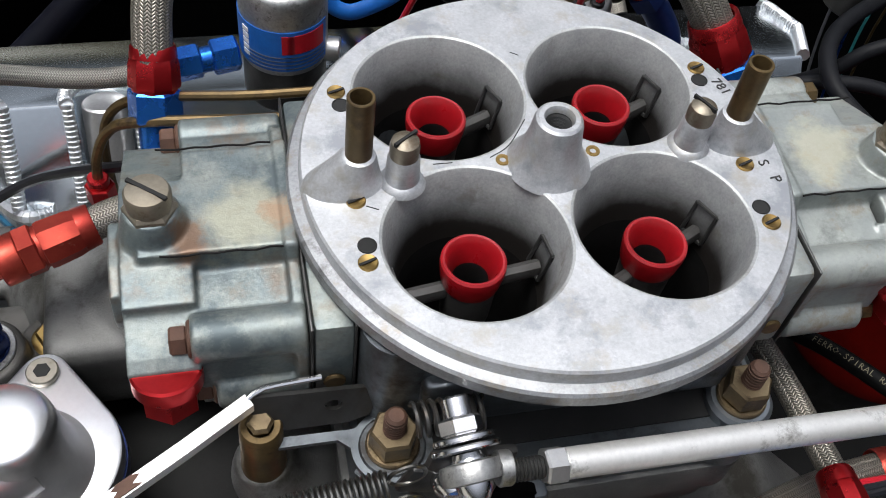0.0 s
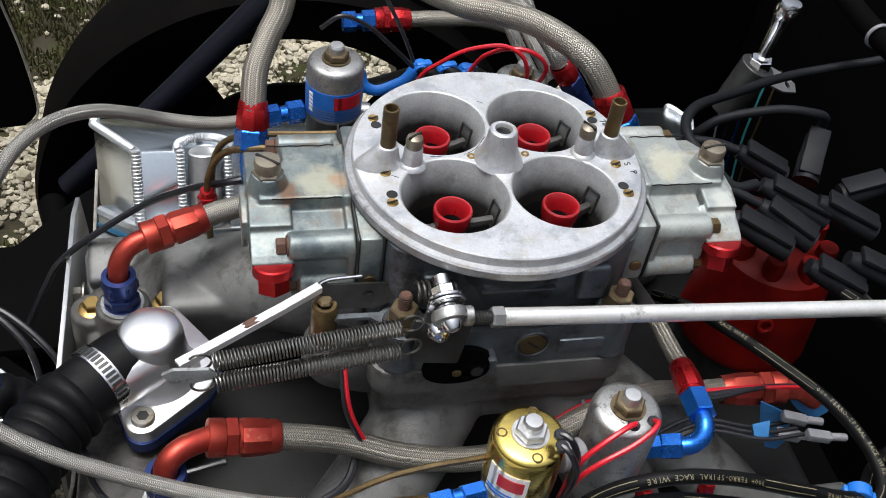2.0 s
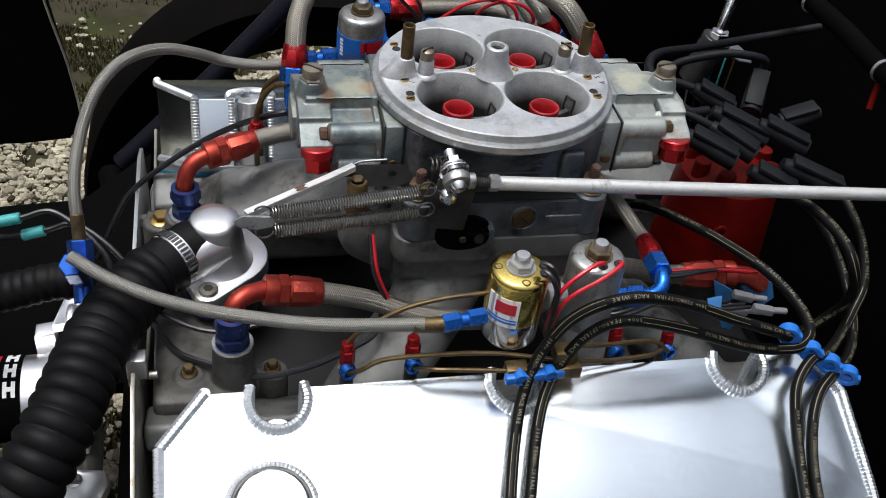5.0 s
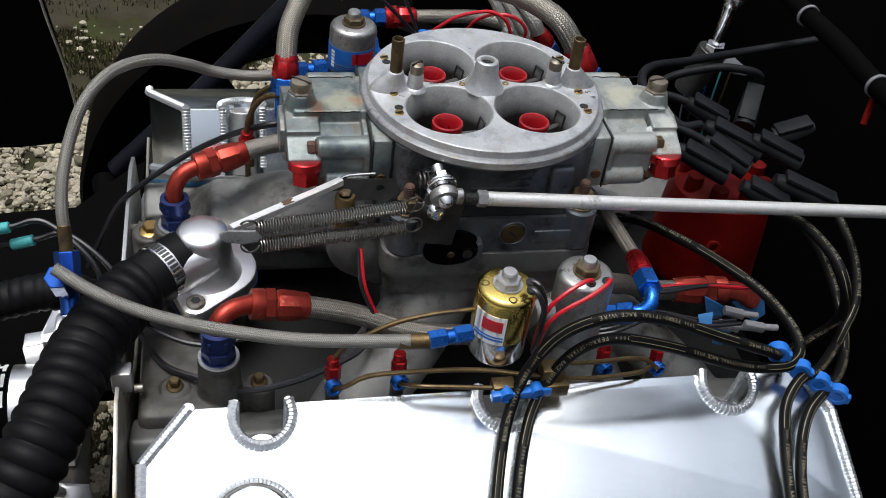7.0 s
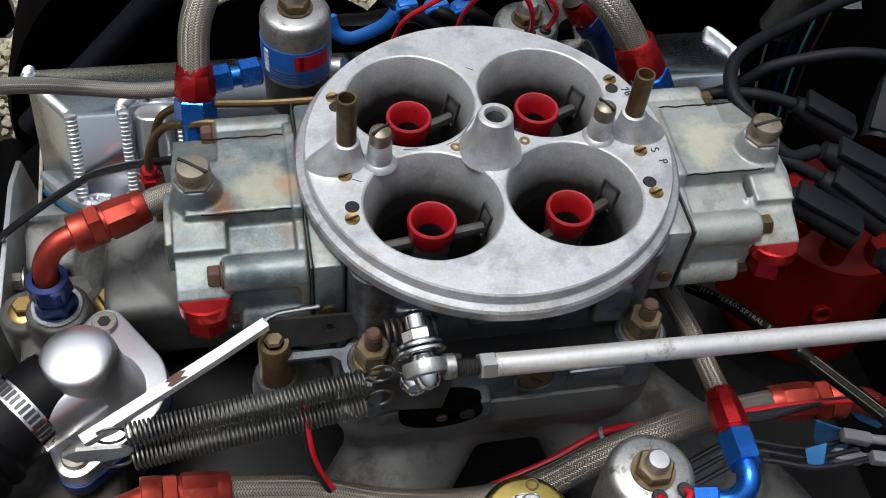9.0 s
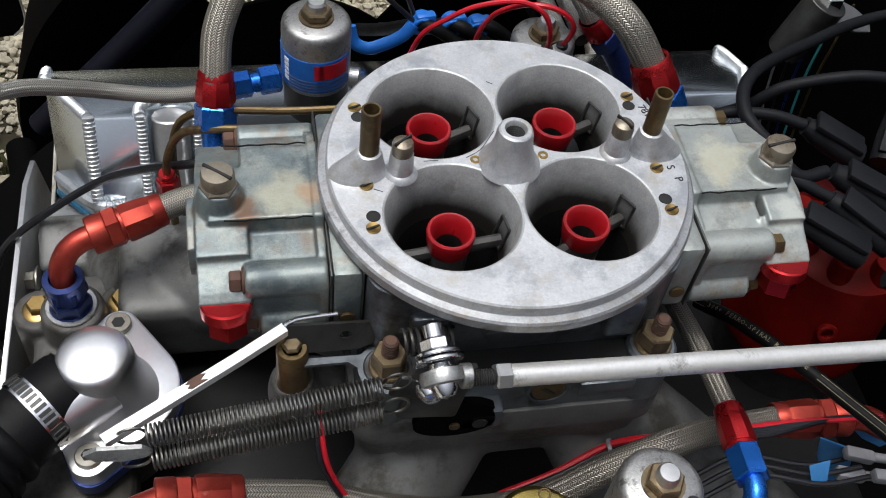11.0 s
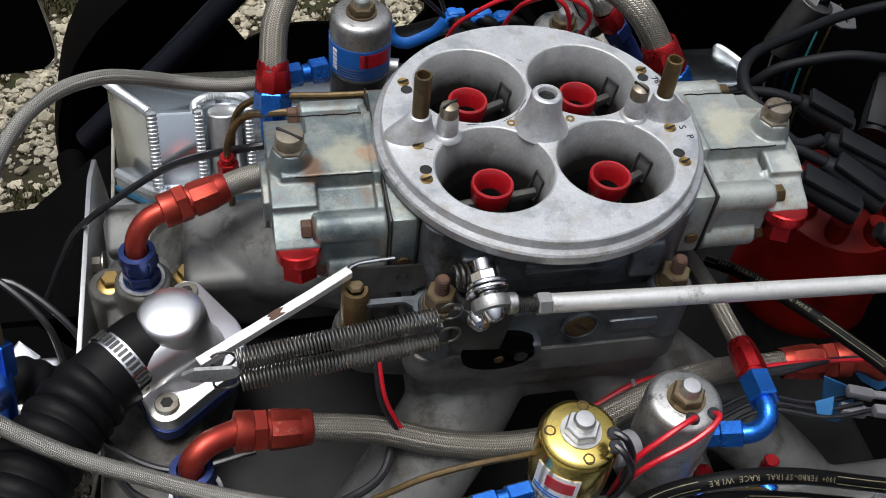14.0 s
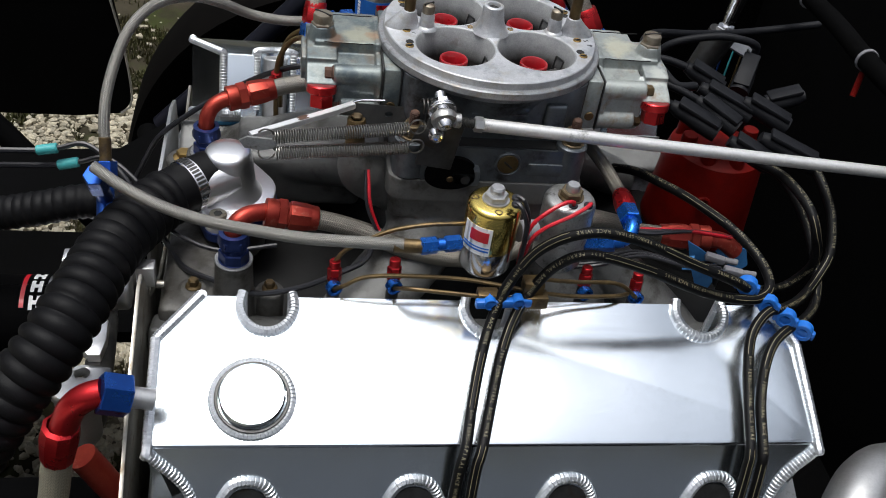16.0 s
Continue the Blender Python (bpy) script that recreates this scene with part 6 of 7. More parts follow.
# blue tape flags, wiring and connectors behind the near valve cover
def flag(label, pts, material):
    bm = BM()
    v = [bm.verts.new(p) for p in pts]
    w = [bm.verts.new(Vector(p) + Vector((0.0002, 0.0008, 0.0003))) for p in pts]
    n = len(v)
    bm.faces.new(v), bm.faces.new(w[::-1])
    for i in range(n):
        bm.faces.new([v[i], v[(i + 1) % n], w[(i + 1) % n], w[i]])
    return single("tape_flag", bm, material, label, "tape", pts[0], "tape flags")


flag("crumpled blue tape flag with worn writing", [(0.185, -0.097, 0.858), (0.2, -0.099, 0.850), (0.217, -0.097, 0.836), (0.219, -0.102, 0.815), (0.216, -0.1, 0.802), (0.208, -0.098, 0.803), (0.196, -0.094, 0.83)], M_tape)
flag("crumpled blue tape flag", [(0.221, -0.085, 0.838), (0.236, -0.083, 0.845), (0.25, -0.085, 0.840), (0.255, -0.088, 0.825), (0.248, -0.087, 0.815), (0.23, -0.086, 0.828)], M_tape)
flag("small blue tape flag", [(0.176, -0.11, 0.85), (0.19, -0.108, 0.85), (0.188, -0.116, 0.842), (0.178, -0.117, 0.842)], M_tape)
for c, rz in (((0.212, -0.104, 0.845), -15), ((0.225, -0.118, 0.842), -10), ((0.206, -0.112, 0.838), -12)):
    cn = thing("wire_connector", "pale plastic wire connector", "connector", c, "connectors")
    bm = BM()
    box(bm, c, (0.018, 0.0075, 0.0065), 0.0015, (0, 8, rz))
    part("body", bm, M_plastic_w, cn)
    bm = BM()
    d = Matrix.Rotation(radians(rz), 3, "Z") @ Vector((1, 0, 0))
    cyl(bm, Vector(c) + d * 0.008, Vector(c) + d * 0.02, 0.0028, 12)
    part("sleeve", bm, M_plastic_w, cn)
for k in range(3):
    y = -0.10 - 0.008 * (k % 4)
    z = 0.838 + 0.004 * (k % 3)
    wire("loose black wire in the loom behind the solenoids", [(0.06 + 0.006 * k, y, z - 0.006), (0.1, y - 0.006, z + 0.003), (0.14, y + 0.004, z + 0.006), (0.18, y - 0.004, z + 0.002), (0.212, y - 0.002, z)], 0.0016, M_wire_blk)

# ---- engine bay and surroundings ----
bay = thing("race_car", "black race car body round the open engine bay", "car", (0.3, 0.55, 0.0))
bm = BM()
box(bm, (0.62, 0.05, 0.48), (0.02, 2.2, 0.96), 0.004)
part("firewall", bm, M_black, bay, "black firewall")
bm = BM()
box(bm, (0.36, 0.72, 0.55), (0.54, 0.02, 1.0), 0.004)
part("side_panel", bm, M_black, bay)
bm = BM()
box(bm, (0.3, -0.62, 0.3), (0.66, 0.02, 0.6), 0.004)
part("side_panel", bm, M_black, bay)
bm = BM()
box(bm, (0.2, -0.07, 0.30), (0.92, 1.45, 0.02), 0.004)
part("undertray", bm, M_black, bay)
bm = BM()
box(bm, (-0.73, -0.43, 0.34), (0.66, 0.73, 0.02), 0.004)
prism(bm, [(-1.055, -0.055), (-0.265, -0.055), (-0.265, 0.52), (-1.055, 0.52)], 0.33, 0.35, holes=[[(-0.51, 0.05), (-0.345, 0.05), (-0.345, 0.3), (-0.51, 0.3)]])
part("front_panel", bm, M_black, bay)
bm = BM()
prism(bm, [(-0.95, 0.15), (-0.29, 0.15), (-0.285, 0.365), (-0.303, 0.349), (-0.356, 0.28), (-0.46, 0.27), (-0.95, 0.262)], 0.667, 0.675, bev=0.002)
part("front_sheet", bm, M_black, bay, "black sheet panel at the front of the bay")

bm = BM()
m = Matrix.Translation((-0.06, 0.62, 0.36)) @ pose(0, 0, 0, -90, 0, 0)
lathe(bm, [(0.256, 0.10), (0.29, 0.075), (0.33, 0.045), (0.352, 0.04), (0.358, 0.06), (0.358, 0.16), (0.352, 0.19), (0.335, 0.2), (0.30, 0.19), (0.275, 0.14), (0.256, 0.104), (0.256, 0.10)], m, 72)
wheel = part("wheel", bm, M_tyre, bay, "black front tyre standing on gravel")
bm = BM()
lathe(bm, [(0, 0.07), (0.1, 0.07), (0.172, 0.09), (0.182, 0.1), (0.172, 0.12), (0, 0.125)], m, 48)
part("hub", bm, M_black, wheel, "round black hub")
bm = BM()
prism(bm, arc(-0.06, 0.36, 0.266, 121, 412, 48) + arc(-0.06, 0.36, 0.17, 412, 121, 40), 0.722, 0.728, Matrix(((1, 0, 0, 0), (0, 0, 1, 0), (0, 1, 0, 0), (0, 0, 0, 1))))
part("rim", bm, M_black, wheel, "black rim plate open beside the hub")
fr = thing("frame_tube", "dark blue-black diagonal frame tube", "tube", (-0.2, 0.45, 0.6), "frame tubes")
bm = BM()
tube(bm, [(-0.33, 0.45, 0.60), (-0.215, 0.45, 0.72), (-0.09, 0.45, 0.86), (0.03, 0.45, 0.99)], 0.013, 16, 0.02)
part("tube", bm, M_navy, fr)
fr = thing("frame_tube", "black tube with pale cable ties", "tube", (0.37, 0.1, 0.96), "frame tubes")
bm = BM()
tube(bm, [(0.362, 0.27, 0.985), (0.37, 0.2, 0.972), (0.38, 0.12, 0.968), (0.375, 0.042, 0.970), (0.374, -0.05, 0.973), (0.37, -0.2, 0.97), (0.37, -0.6, 0.9)], 0.0095, 18, 0.01)
part("tube", bm, M_black, fr)
for y, z, x in ((0.175, 0.9705, 0.3725), (0.045, 0.970, 0.3755)):
    bm = BM()
    ring(bm, (x, y + 0.0018, z), (x, y - 0.0018, z), 0.0094, 0.0112, 24)
    part("cable_tie", bm, M_plastic_w, fr, "pale cable tie")
bm = BM()
tube(bm, [(0.373, 0.04, 0.96), (0.37, 0.035, 0.945), (0.368, 0.032, 0.938)], 0.003, 10)
part("tag", bm, M_dist, fr, "red tag")
lv = thing("shift_lever", "silver lever with a round knob on a black bracket", "lever", (0.335, 0.26, 0.84))
bm = BM()
lathe(bm, [(0.0045, 0.0), (0.0055, 0.006), (0.0075, 0.012), (0.009, 0.04), (0.0105, 0.05), (0.0115, 0.052), (0.0115, 0.062), (0.0095, 0.066), (0, 0.067)], axis((0.334, 0.26, 0.888), (0.338, 0.256, 0.95)), 28)
part("handle", bm, M_chrome, lv)
bm = BM()
hexa(bm, (0.334, 0.26, 0.882), (0.334, 0.26, 0.892), 0.011)
part("nut", bm, M_chrome, lv)
bm = BM()
cyl(bm, (0.318, 0.265, 0.83), (0.333, 0.26, 0.884), 0.015, 24, 0.017)
part("base", bm, M_steel_dark, lv, "dark tapered lever boot")
bm = BM()
prism(bm, [(-0.012, -0.011), (0.03, -0.011), (0.05, -0.004), (0.05, 0.006), (0.03, 0.011), (-0.012, 0.011)], -0.0012, 0.0012, Matrix.Translation((0.337, 0.26, 0.8775)) @ pose(0, 0, 0, 25, 26, 0), holes=[[(0.038 + 0.0035 * math.cos(2 * math.pi * k / 18), 0.0035 * math.sin(2 * math.pi * k / 18)) for k in range(18)]])
part("bracket", bm, M_alu, lv, "bright bracket plate with a hole")
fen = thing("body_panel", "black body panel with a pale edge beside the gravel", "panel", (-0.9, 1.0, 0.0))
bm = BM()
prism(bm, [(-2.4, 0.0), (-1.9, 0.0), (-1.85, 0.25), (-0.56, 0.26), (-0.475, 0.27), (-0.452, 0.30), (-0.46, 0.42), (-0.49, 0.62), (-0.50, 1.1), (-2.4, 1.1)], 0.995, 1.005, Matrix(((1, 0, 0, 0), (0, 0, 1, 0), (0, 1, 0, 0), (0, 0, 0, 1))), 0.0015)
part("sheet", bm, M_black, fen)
bm = BM()
tube(bm, [(-0.475, 0.993, 0.272), (-0.453, 0.993, 0.302), (-0.461, 0.993, 0.42), (-0.491, 0.993, 0.62), (-0.501, 0.993, 1.0)], 0.0022, 8, 0.01)
part("edge_trim", bm, M_alu, fen, "pale bare edge")

# electric water pump at the front
wp = thing("water_pump", "silver electric water pump with a black label band", "water pump", (-0.38, 0.06, 0.55))
bm = BM()
wm = Matrix.Translation((-0.36, 0.012, 0.655)) @ pose(0, 0, 0, 0, -90, 0)
lathe(bm, [(0, -0.03), (0.035, -0.03), (0.0385, -0.026), (0.0385, -0.004), (0.038, -0.0035), (0.038, -0.0025), (0.0385, -0.002), (0.0385, 0.14), (0.035, 0.145), (0, 0.145)], wm, 48)
part("motor", bm, M_neck, wp)
decal(wp, wm, 0.0387, 0.027, 0.13, 0, 359, M_black, "band", 0.0005, "black label band")
for a0, a1 in ((374, 396), (346, 368), (319, 340)):
    decal(wp, wm, 0.0389, 0.031, 0.0345, a0, a1, M_white, "print", 0.0006)
    decal(wp, wm, 0.0389, 0.038, 0.0415, a0, a1, M_white, "print", 0.0006)
    decal(wp, wm, 0.0389, 0.031, 0.0415, a0 + 8, a0 + 14, M_white, "print", 0.0006)
decal(wp, wm, 0.0389, 0.046, 0.05, 322, 394, M_wire_red, "print", 0.0006)
bm = BM()
for x0, x1, y, z, r in ((-0.352, -0.305, 0.062, 0.688, 0.026), (-0.345, -0.312, 0.03, 0.676, 0.022)):
    cyl(bm, (x0, y, z), (x1, y, z), r, 28, bev=0.002)
box(bm, (-0.328, 0.062, 0.70), (0.034, 0.04, 0.035), 0.006)
cast("housing", bm, M_neck, wp, "", 0.0016, 3)
bm = BM()
prism(bm, [(-0.379, 0.044), (-0.362, 0.047), (-0.362, 0.064), (-0.379, 0.061)], 0.668, 0.7, bev=0.0015)
part("lug", bm, M_neck, wp)
bm = BM()
prism(bm, [(-0.362, 0.046), (-0.338, 0.05), (-0.328, 0.085), (-0.345, 0.1), (-0.352, 0.09)], 0.702, 0.71, bev=0.002, holes=[[(-0.345 + 0.003 * math.cos(2 * math.pi * k / 14), 0.07 + 0.003 * math.sin(2 * math.pi * k / 14)) for k in range(14)]])
part("cover_plate", bm, M_neck, wp, "polished flat cover plate")
bm = BM()
prism(bm, [(-0.330, -0.040), (-0.322, -0.044), (-0.320, -0.07), (-0.323, -0.09), (-0.334, -0.09), (-0.342, -0.08), (-0.334, -0.06)], 0.694, 0.703, bev=0.002)
part("outlet_flange", bm, M_neck, wp, "polished curved outlet flange")
bm = BM()
prism(bm, [(-0.3, -0.156), (-0.297, -0.17), (-0.304, -0.188), (-0.326, -0.198), (-0.342, -0.186), (-0.338, -0.162), (-0.32, -0.153)], 0.748, 0.757, bev=0.003, holes=[[(-0.322 + 0.0055 * math.cos(2 * math.pi * k / 20), -0.163 + 0.0055 * math.sin(2 * math.pi * k / 20)) for k in range(20)]])
cyl(bm, (-0.325, -0.178, 0.70), (-0.325, -0.178, 0.75), 0.017, 28)
part("outlet_plate", bm, M_alu, wp, "bare aluminium plate with a bolt hole")
bm = BM()
tube(bm, [(-0.325, -0.178, 0.71), (-0.322, -0.15, 0.69), (-0.326, -0.1, 0.68), (-0.33, -0.05, 0.67), (-0.335, 0.0, 0.66)], 0.013, 20)
part("outlet_pipe", bm, M_steel_dark, wp, "dark outlet pipe")

# breather fitting at the front of the near cover
bf = thing("breather_hose", "braided hose with red elbow and blue nut", "hose", (-0.29, -0.27, 0.8))
bm = BM()
hexa(bm, (-0.2655, -0.272, 0.849), (-0.284, -0.275, 0.856), 0.0148)
part("nut", bm, M_blue_deep, bf)
bm = BM()
cyl(bm, (-0.250, -0.27, 0.8435), (-0.267, -0.272, 0.8495), 0.0075, 20)
part("stub", bm, M_alu, bf)
bm = BM()
tube(bm, [(-0.282, -0.2745, 0.8555), (-0.292, -0.2755, 0.8525), (-0.302, -0.276, 0.843), (-0.309, -0.276, 0.826), (-0.3125, -0.276, 0.81)], 0.0098, 20, 0.003)
part("elbow", bm, M_red, bf)
bm = BM()
lathe(bm, [(0.0098, 0), (0.0118, 0.001), (0.0124, 0.006), (0.0138, 0.024), (0.0128, 0.034), (0.0098, 0.036)], axis((-0.3175, -0.276, 0.79), (-0.3118, -0.276, 0.822)), 10)
part("socket", bm, M_red, bf, "red anodised socket with long flats")
bm = BM()
tube(bm, [(-0.317, -0.276, 0.793), (-0.3225, -0.276, 0.76), (-0.33, -0.279, 0.70), (-0.34, -0.28, 0.5)], 0.0108, 18)
part("hose", bm, M_braid_tan, bf, "tan-grey braided sleeve")
bm = BM()
tube(bm, [(-0.308, -0.25, 0.76), (-0.296, -0.25, 0.735), (-0.282, -0.25, 0.70), (-0.27, -0.25, 0.62)], 0.011, 18)
part("elbow", bm, M_red_old, bf)

# header pipe behind the near cover
hd = thing("header_pipe", "pale exhaust header pipe", "exhaust", (0.3, -0.35, 0.6))
bm = BM()
tube(bm, [(0.23, -0.42, 0.66), (0.27, -0.34, 0.72), (0.315, -0.28, 0.745), (0.37, -0.25, 0.72), (0.42, -0.25, 0.6), (0.43, -0.26, 0.4)], 0.026, 24, 0.01)
part("pipe", bm, M_alu, hd)

# ground
bm = BM()
bmesh.ops.create_grid(bm, x_segments=2, y_segments=2, size=400)
M_ground = surf("gravelly_soil", (0.046, 0.039, 0.026), (0.024, 0.021, 0.013), 0.95, 0, 9, 120, 0.8, (0.03, 0.036, 0.011), 0.5, ds=7, spec=0.1)
single("ground", bm, M_ground, "brown soil with moss and thin grass", "ground", kind="structure")
# gravel carried on out of view, added to brighten reflections in the covers
bm = BM()
box(bm, (-8.6, -1.175, 0.002), (15, 15.55, 0.006), 0)
single("unseen_gravel", bm, surf("pale_gravel_bed", (0.36, 0.34, 0.29), (0.25, 0.235, 0.2), 0.95, 0, 14, 90, 0.8, (0.12, 0.11, 0.08), 0.3, ds=9, spec=0.1), "unseen pale gravel ahead of the car, added to brighten reflections", "ground", kind="structure")
# unseen sheet, added so the near cover's outer face reflects dark blue-grey
bm = BM()
box(bm, (5.0, -5.4, 0.002), (12, 9.0, 0.006), 0)
single("reflection_sheet", bm, surf("dark_blue_grey_sheet", (0.05, 0.056, 0.066), (0.034, 0.038, 0.046), 0.85, 0, 20, 300, 0.6, spec=0.25), "unseen dark blue-grey sheet added for the valve cover's reflection", "ground", kind="structure")
# loose gravel, with mossy gaps, thinning out into the soil
M_stone = surf("limestone_gravel", (0.43, 0.4, 0.325), (0.31, 0.285, 0.225), 0.9, 0, 45, 160, 0.4, (0.16, 0.13, 0.085), 0.15, ds=60, spec=0.15)
sn, sl = M_stone.node_tree.nodes, M_stone.node_tree.links
spr = sn["Principled BSDF"]
old = spr.inputs["Base Color"].links[0].from_socket
geo = sn.new("ShaderNodeNewGeometry")
tone = sn.new("ShaderNodeValToRGB")
for pos, colour in ((0.0, (0.1, 0.085, 0.06, 1)), (0.3, (0.45, 0.4, 0.31, 1)), (0.6, (0.85, 0.83, 0.78, 1)), (1.0, (1.25, 1.22, 1.15, 1))):
    el = tone.color_ramp.elements.new(pos) if 0 < pos < 1 else tone.color_ramp.elements[int(pos)]
    el.color = colour
mulc = sn.new("ShaderNodeMix")
mulc.data_type, mulc.blend_type = "RGBA", "MULTIPLY"
mulc.inputs[0].default_value = 1
sl.new(geo.outputs["Random Per Island"], tone.inputs[0])
sl.new(old, mulc.inputs[6]), sl.new(tone.outputs[0], mulc.inputs[7]), sl.new(mulc.outputs[2], spr.inputs["Base Color"])
rs = np.random.RandomState(4)
ico = bmesh.new()
bmesh.ops.create_icosphere(ico, subdivisions=1, radius=1.0)
iv = np.array([v.co[:] for v in ico.verts])
fi = np.array([[v.index for v in f.verts] for f in ico.faces])
ico.free()


def bare(x, y):
    """True where moss or soil shows between the stones."""
    return noise.noise((x * 9, y * 9, 0.3)) > 0.24 + 0.1 * noise.noise((x * 30, y * 30, 2.0)) or y > 1.5 + 0.5 * (x + 0.6) + 0.2 * noise.noise((x * 5, y * 5, 1.7))


N = 52000
xy = np.column_stack([rs.uniform(-1.15, 0.25, N), rs.uniform(0.66, 1.95, N)])
xy[:5500] = np.column_stack([rs.uniform(-0.7, -0.36, 5500), rs.uniform(0.22, 0.66, 5500)])
gap = np.array([bare(x, y) for x, y in xy])
keep = ~gap | (rs.rand(N) < np.where(xy[:, 1] > 1.5 + 0.5 * (xy[:, 0] + 0.6), 0.02, 0.12))
green = xy[gap]
xy = xy[keep]
N = len(xy)
sz = rs.gamma(5.0, 0.00108, N)[:, None, None] * (0.65 + 0.7 * rs.rand(N, 1, 3)) * np.array([1, 1, 0.7])
V = iv[None] * (1 + 0.4 * (rs.rand(N, 12, 1) - 0.5)) * sz
an = rs.rand(N) * 6.28
c, s = np.cos(an)[:, None], np.sin(an)[:, None]
V = np.stack([V[..., 0] * c - V[..., 1] * s + xy[:, :1], V[..., 0] * s + V[..., 1] * c + xy[:, 1:], V[..., 2] + sz[:, :, 2] * (0.2 + 0.9 * rs.rand(N, 1))], -1)
F = fi[None] + (np.arange(N) * 12)[:, None, None]
me = bpy.data.meshes.new("gravel")
me.from_pydata(V.reshape(-1, 3).tolist(), [], F.reshape(-1, 3).tolist())
me.materials.append(M_stone)
gr = new("gravel", me)
tagged(gr, "pale limestone gravel with mossy gaps on the ground", "gravel", kind="stuff")
# moss and grass blades in the gaps and on the soil beyond
G = np.vstack([green, np.column_stack([rs.uniform(-1.1, 0.2, 5000), rs.uniform(1.5, 2.5, 5000)])])
G = G[[noise.noise((x * 6, y * 6, 5.0)) > -0.1 for x, y in G]]
n_g = len(G)
ang = rs.rand(n_g) * 6.28
wid, hgt, tip = 0.0016 + 0.0015 * rs.rand(n_g), 0.006 + 0.016 * rs.rand(n_g), 0.012 * (rs.rand(n_g, 2) - 0.5)
base_a = np.column_stack([G[:, 0] + np.cos(ang) * wid, G[:, 1] + np.sin(ang) * wid, np.full(n_g, 0.0)])
base_b = np.column_stack([G[:, 0] - np.cos(ang) * wid, G[:, 1] - np.sin(ang) * wid, np.full(n_g, 0.0)])
top = np.column_stack([G + tip, hgt])
GV = np.stack([base_a, base_b, top], 1).reshape(-1, 3)
me = bpy.data.meshes.new("grass")
me.from_pydata(GV.tolist(), [], np.arange(n_g * 3).reshape(-1, 3).tolist())
me.materials.append(surf("dry_grass", (0.045, 0.05, 0.014), (0.075, 0.062, 0.026), 0.8, 0, 12, 200, 0.0, spec=0.2))
tagged(new("grass", me), "thin olive grass and moss between the stones", "grass", kind="stuff")

# small hoses and plugs at the front of the bay
bm = BM()
sweep(bm, spline([(-0.52, 0.01, 0.76), (-0.42, 0.004, 0.785), (-0.375, 0.0, 0.798), (-0.34, 0.0, 0.806), (-0.31, 0.0, 0.80), (-0.29, 0.0, 0.77)], 0.0015), lambda q: 0.0145 + 0.0014 * abs(math.sin(q / 0.009 * math.pi)), 20)
single("vent_hose", bm, M_rubber, "black ribbed hose at the front of the engine", "hose", (-0.4, 0.02, 0.75))
for a, b in (((-0.402, 0.1, 0.79), (-0.382, 0.1, 0.794)), ((-0.384, 0.1, 0.7735), (-0.364, 0.1, 0.7785))):
    pg = thing("wire_plug", "teal plastic wire connector on a black wire", "connector", a, "connectors")
    bm = BM()
    cyl(bm, a, b, 0.0052, 14, bev=0.001)
    part("body", bm, M_teal, pg)
    bm = BM()
    a, b = Vector(a), Vector(b)
    tube(bm, [a + Vector((-0.12, 0.02, -0.02)), a + Vector((-0.05, 0, -0.002)), a], 0.003, 8)
    part("lead_in", bm, M_wire_blk, pg)
    bm = BM()
    tube(bm, [b, b + Vector((0.03, 0.0, 0.004)), b + Vector((0.07, -0.03, -0.02)), b + Vector((0.08, -0.05, -0.06))], 0.0026, 8)
    part("lead_out", bm, M_wire_blk, pg)
for a, b in (((-0.62, 0.35, 0.80), (-0.30, 0.22, 0.50)), ((-0.34, 0.40, 0.62), (-0.28, 0.1, 0.62))):
    fr = thing("frame_tube", "black chassis tube at the front of the bay", "tube", b, "frame tubes")
    bm = BM()
    tube(bm, [a, b], 0.014, 14, 0.03)
    part("tube", bm, M_black, fr)
# leads, clips and a hose end on the opposite bank
for k in range(3):
    cable("black plug lead crossing the opposite valve cover", [(-0.05 + 0.018 * k, 0.32, 0.82), (-0.034 + 0.018 * k, 0.22, 0.9), (-0.012 + 0.018 * k, 0.17, 0.944), (0.006 + 0.018 * k, 0.163, 0.938), (0.03 + 0.014 * k, 0.158, 0.922), (0.06 + 0.01 * k, 0.15, 0.89)], 0.0042, M_rubber)
for c in ((-0.01, 0.172, 0.947), (0.009, 0.17, 0.947), (0.025, 0.168, 0.946)):
    cp = thing("lead_clip", "blue plastic spark plug lead separator", "clip", c, "lead clips")
    bm = BM()
    box(bm, c, (0.013, 0.007, 0.009), 0.002, (0, 0, 10))
    part("bar", bm, M_blueplastic, cp)
    bm = BM()
    ring(bm, Vector(c) + Vector((-0.002, -0.005, -0.003)), Vector(c) + Vector((-0.002, 0.006, -0.003)), 0.0042, 0.0064, 20)
    part("loop", bm, M_blueplastic, cp)
bm = BM()
sweep(bm, spline([(-0.058, 0.172, 0.943), (-0.055, 0.17, 0.932), (-0.046, 0.168, 0.928), (-0.034, 0.168, 0.932), (-0.024, 0.168, 0.938), (-0.018, 0.169, 0.946)], 0.003), 0.0036, 10, (0.7, 1.2))
single("lead_clip", bm, M_blueplastic, "hooked blue plastic lead holder", "clip", (-0.04, 0.17, 0.93), "lead clips")
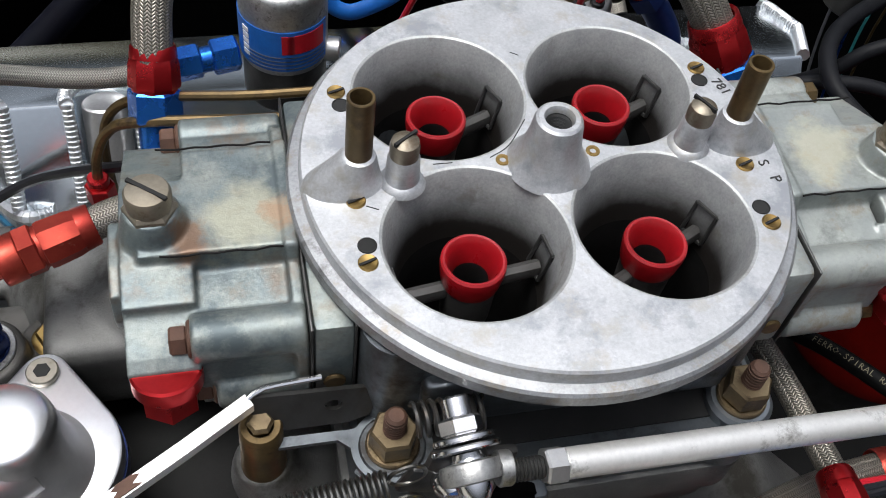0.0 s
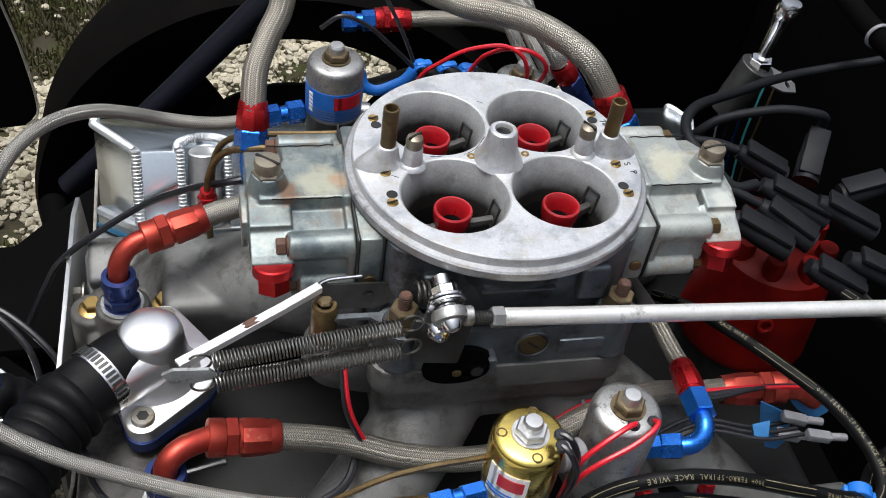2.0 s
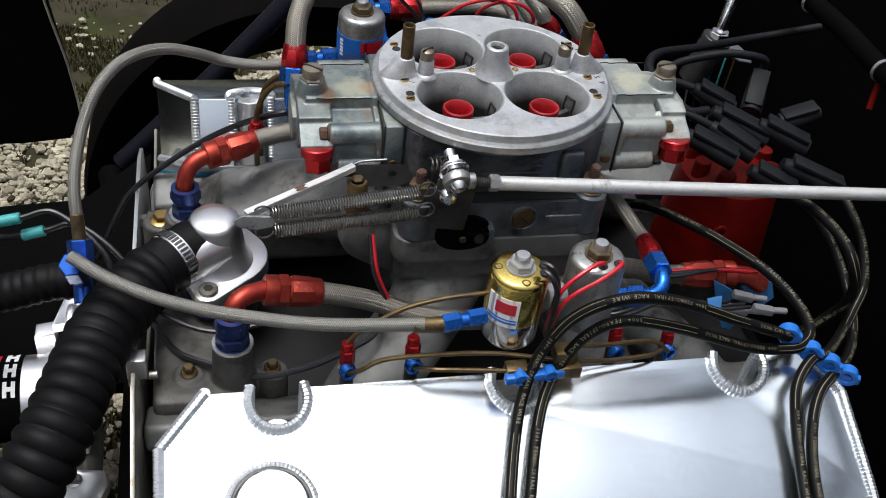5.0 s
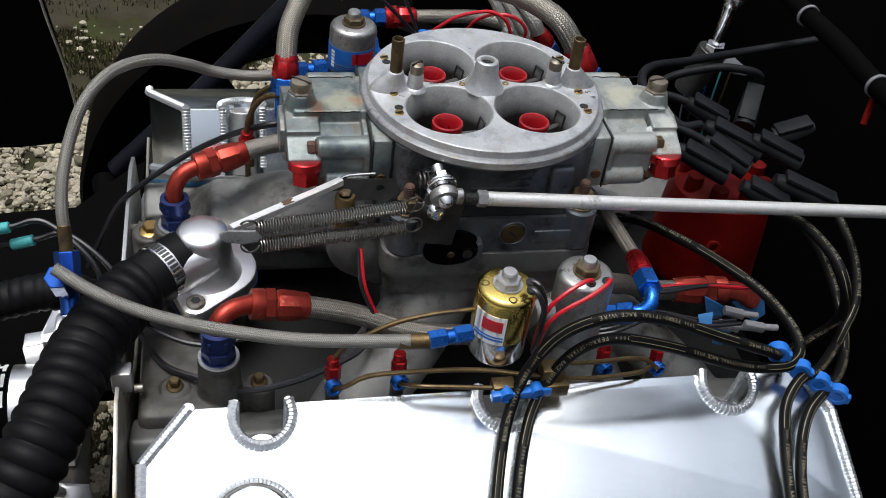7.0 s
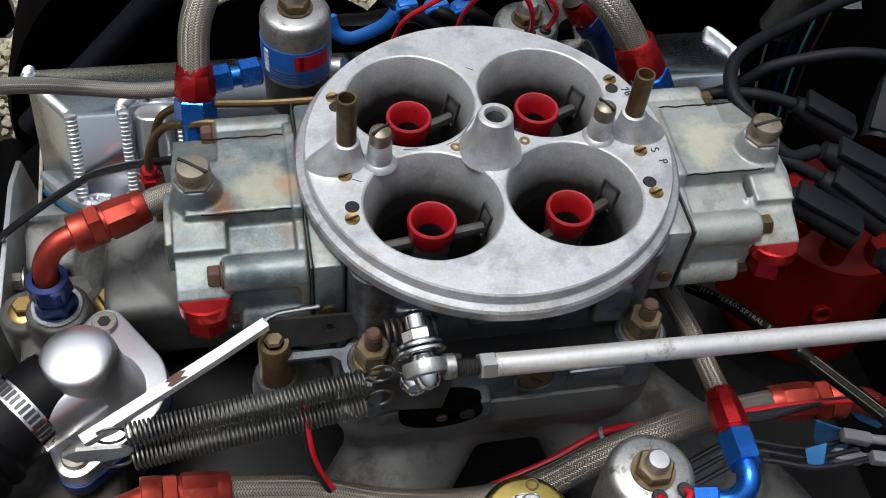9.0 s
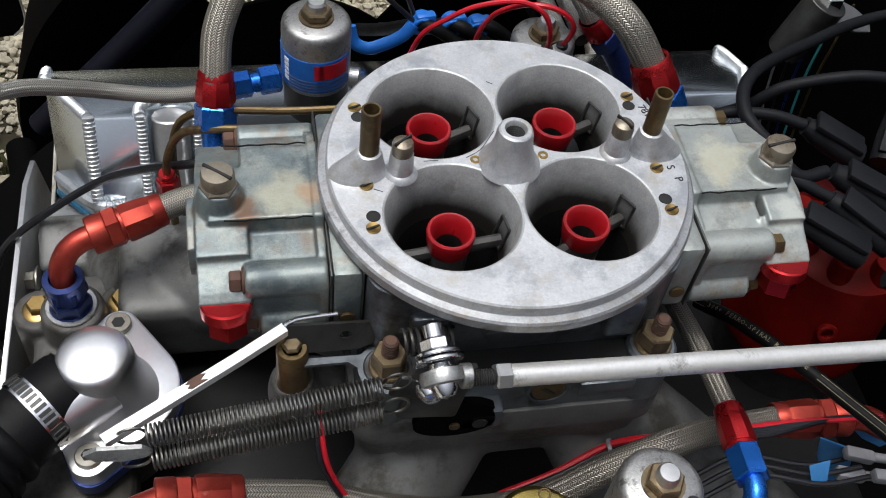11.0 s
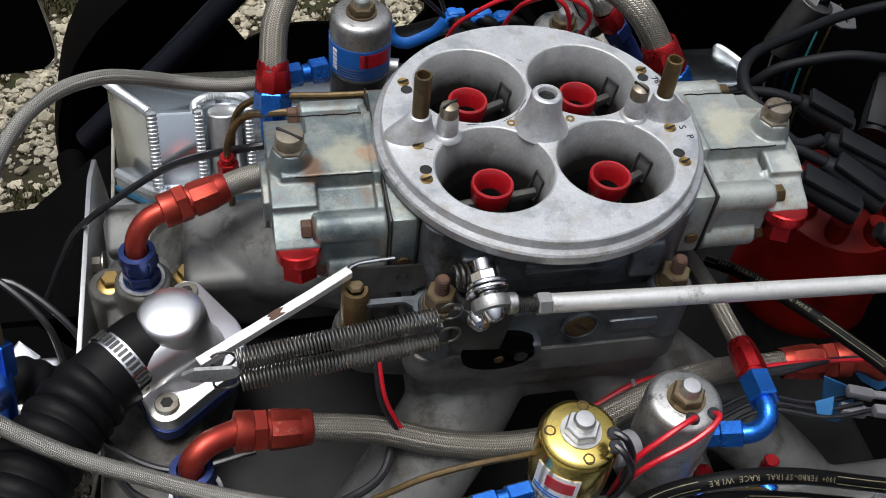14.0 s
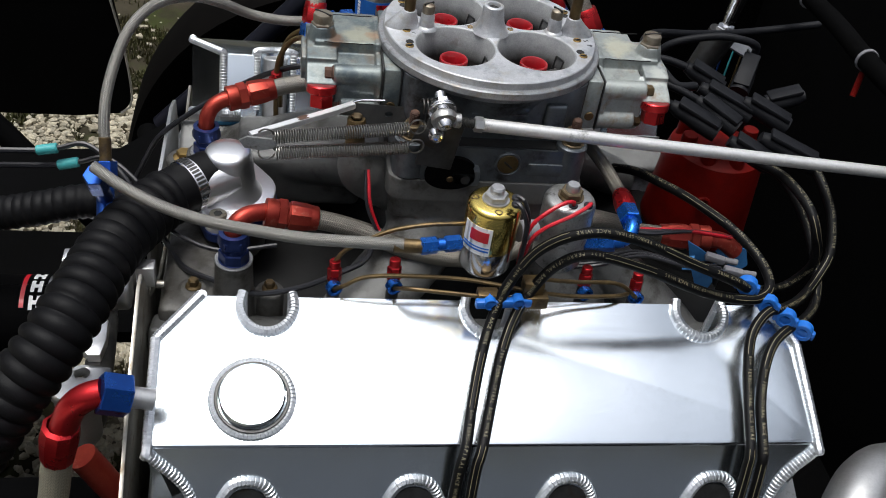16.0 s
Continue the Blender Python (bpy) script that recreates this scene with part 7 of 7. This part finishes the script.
ln = line("braided_line", "braided line with red and dark blue end behind the carburettor", [(0.09, 0.15, 0.962), (0.084, 0.155, 0.972), (0.07, 0.18, 0.985), (0.05, 0.22, 0.99), (0.03, 0.27, 0.98)], 0.0066, M_braid_fine)
hose_end(ln, (0.089, 0.15, 0.963), (0.106, 0.15, 0.941), 0.0082, M_red, M_blue_dark)
bm = BM()
tube(bm, [(0.105, 0.15, 0.942), (0.114, 0.15, 0.93), (0.122, 0.148, 0.915), (0.122, 0.145, 0.895)], 0.0075, 16)
part("elbow", bm, M_blue_dark, ln)
# loom with a cable tie beside the grey solenoid
for off, mt in ((0.0, M_wire_blk), (0.0025, M_wire_red), (-0.003, M_wire_blk)):
    wire("red wire bundled with black ones beside the solenoid" if mt is M_wire_red else "black wire bundled beside the solenoid", [(0.0, -0.1 + off, 0.832), (0.03, -0.096 + off, 0.843), (0.062, -0.0905 + off, 0.858 + off), (0.086, -0.098 + off, 0.878), (0.105, -0.097 + off, 0.874 + off), (0.128, -0.09, 0.864), (0.15, -0.09 + off, 0.862), (0.19, -0.088, 0.862), (0.23, -0.086, 0.855)], 0.002, mt)
tie = thing("cable_tie", "white plastic cable tie round the wires", "cable tie", (0.062, -0.09, 0.858))
bm = BM()
ring(bm, (0.061, -0.0905, 0.8575), (0.063, -0.0905, 0.8587), 0.0055, 0.0066, 20, 0.0002)
part("loop", bm, M_plastic_w, tie)
bm = BM()
box(bm, (0.062, -0.097, 0.862), (0.0026, 0.003, 0.0025), 0.0006)
part("head", bm, M_plastic_w, tie)

# thin coloured wires hanging by the firewall
for k, (mt, colour) in enumerate(((M_plastic_w, "pale grey"), (M_wire_blk, "black"), (M_blue_deep, "blue"), (M_teal, "green"), (M_brass, "brown"))):
    wire(colour + " wire hanging near the firewall", [(0.33 + 0.012 * k, 0.285, 0.86), (0.326 + 0.012 * k, 0.28, 0.822), (0.329 + 0.011 * k, 0.28, 0.785), (0.336 + 0.01 * k, 0.28, 0.745), (0.35 + 0.008 * k, 0.28, 0.69)], 0.0011, mt)
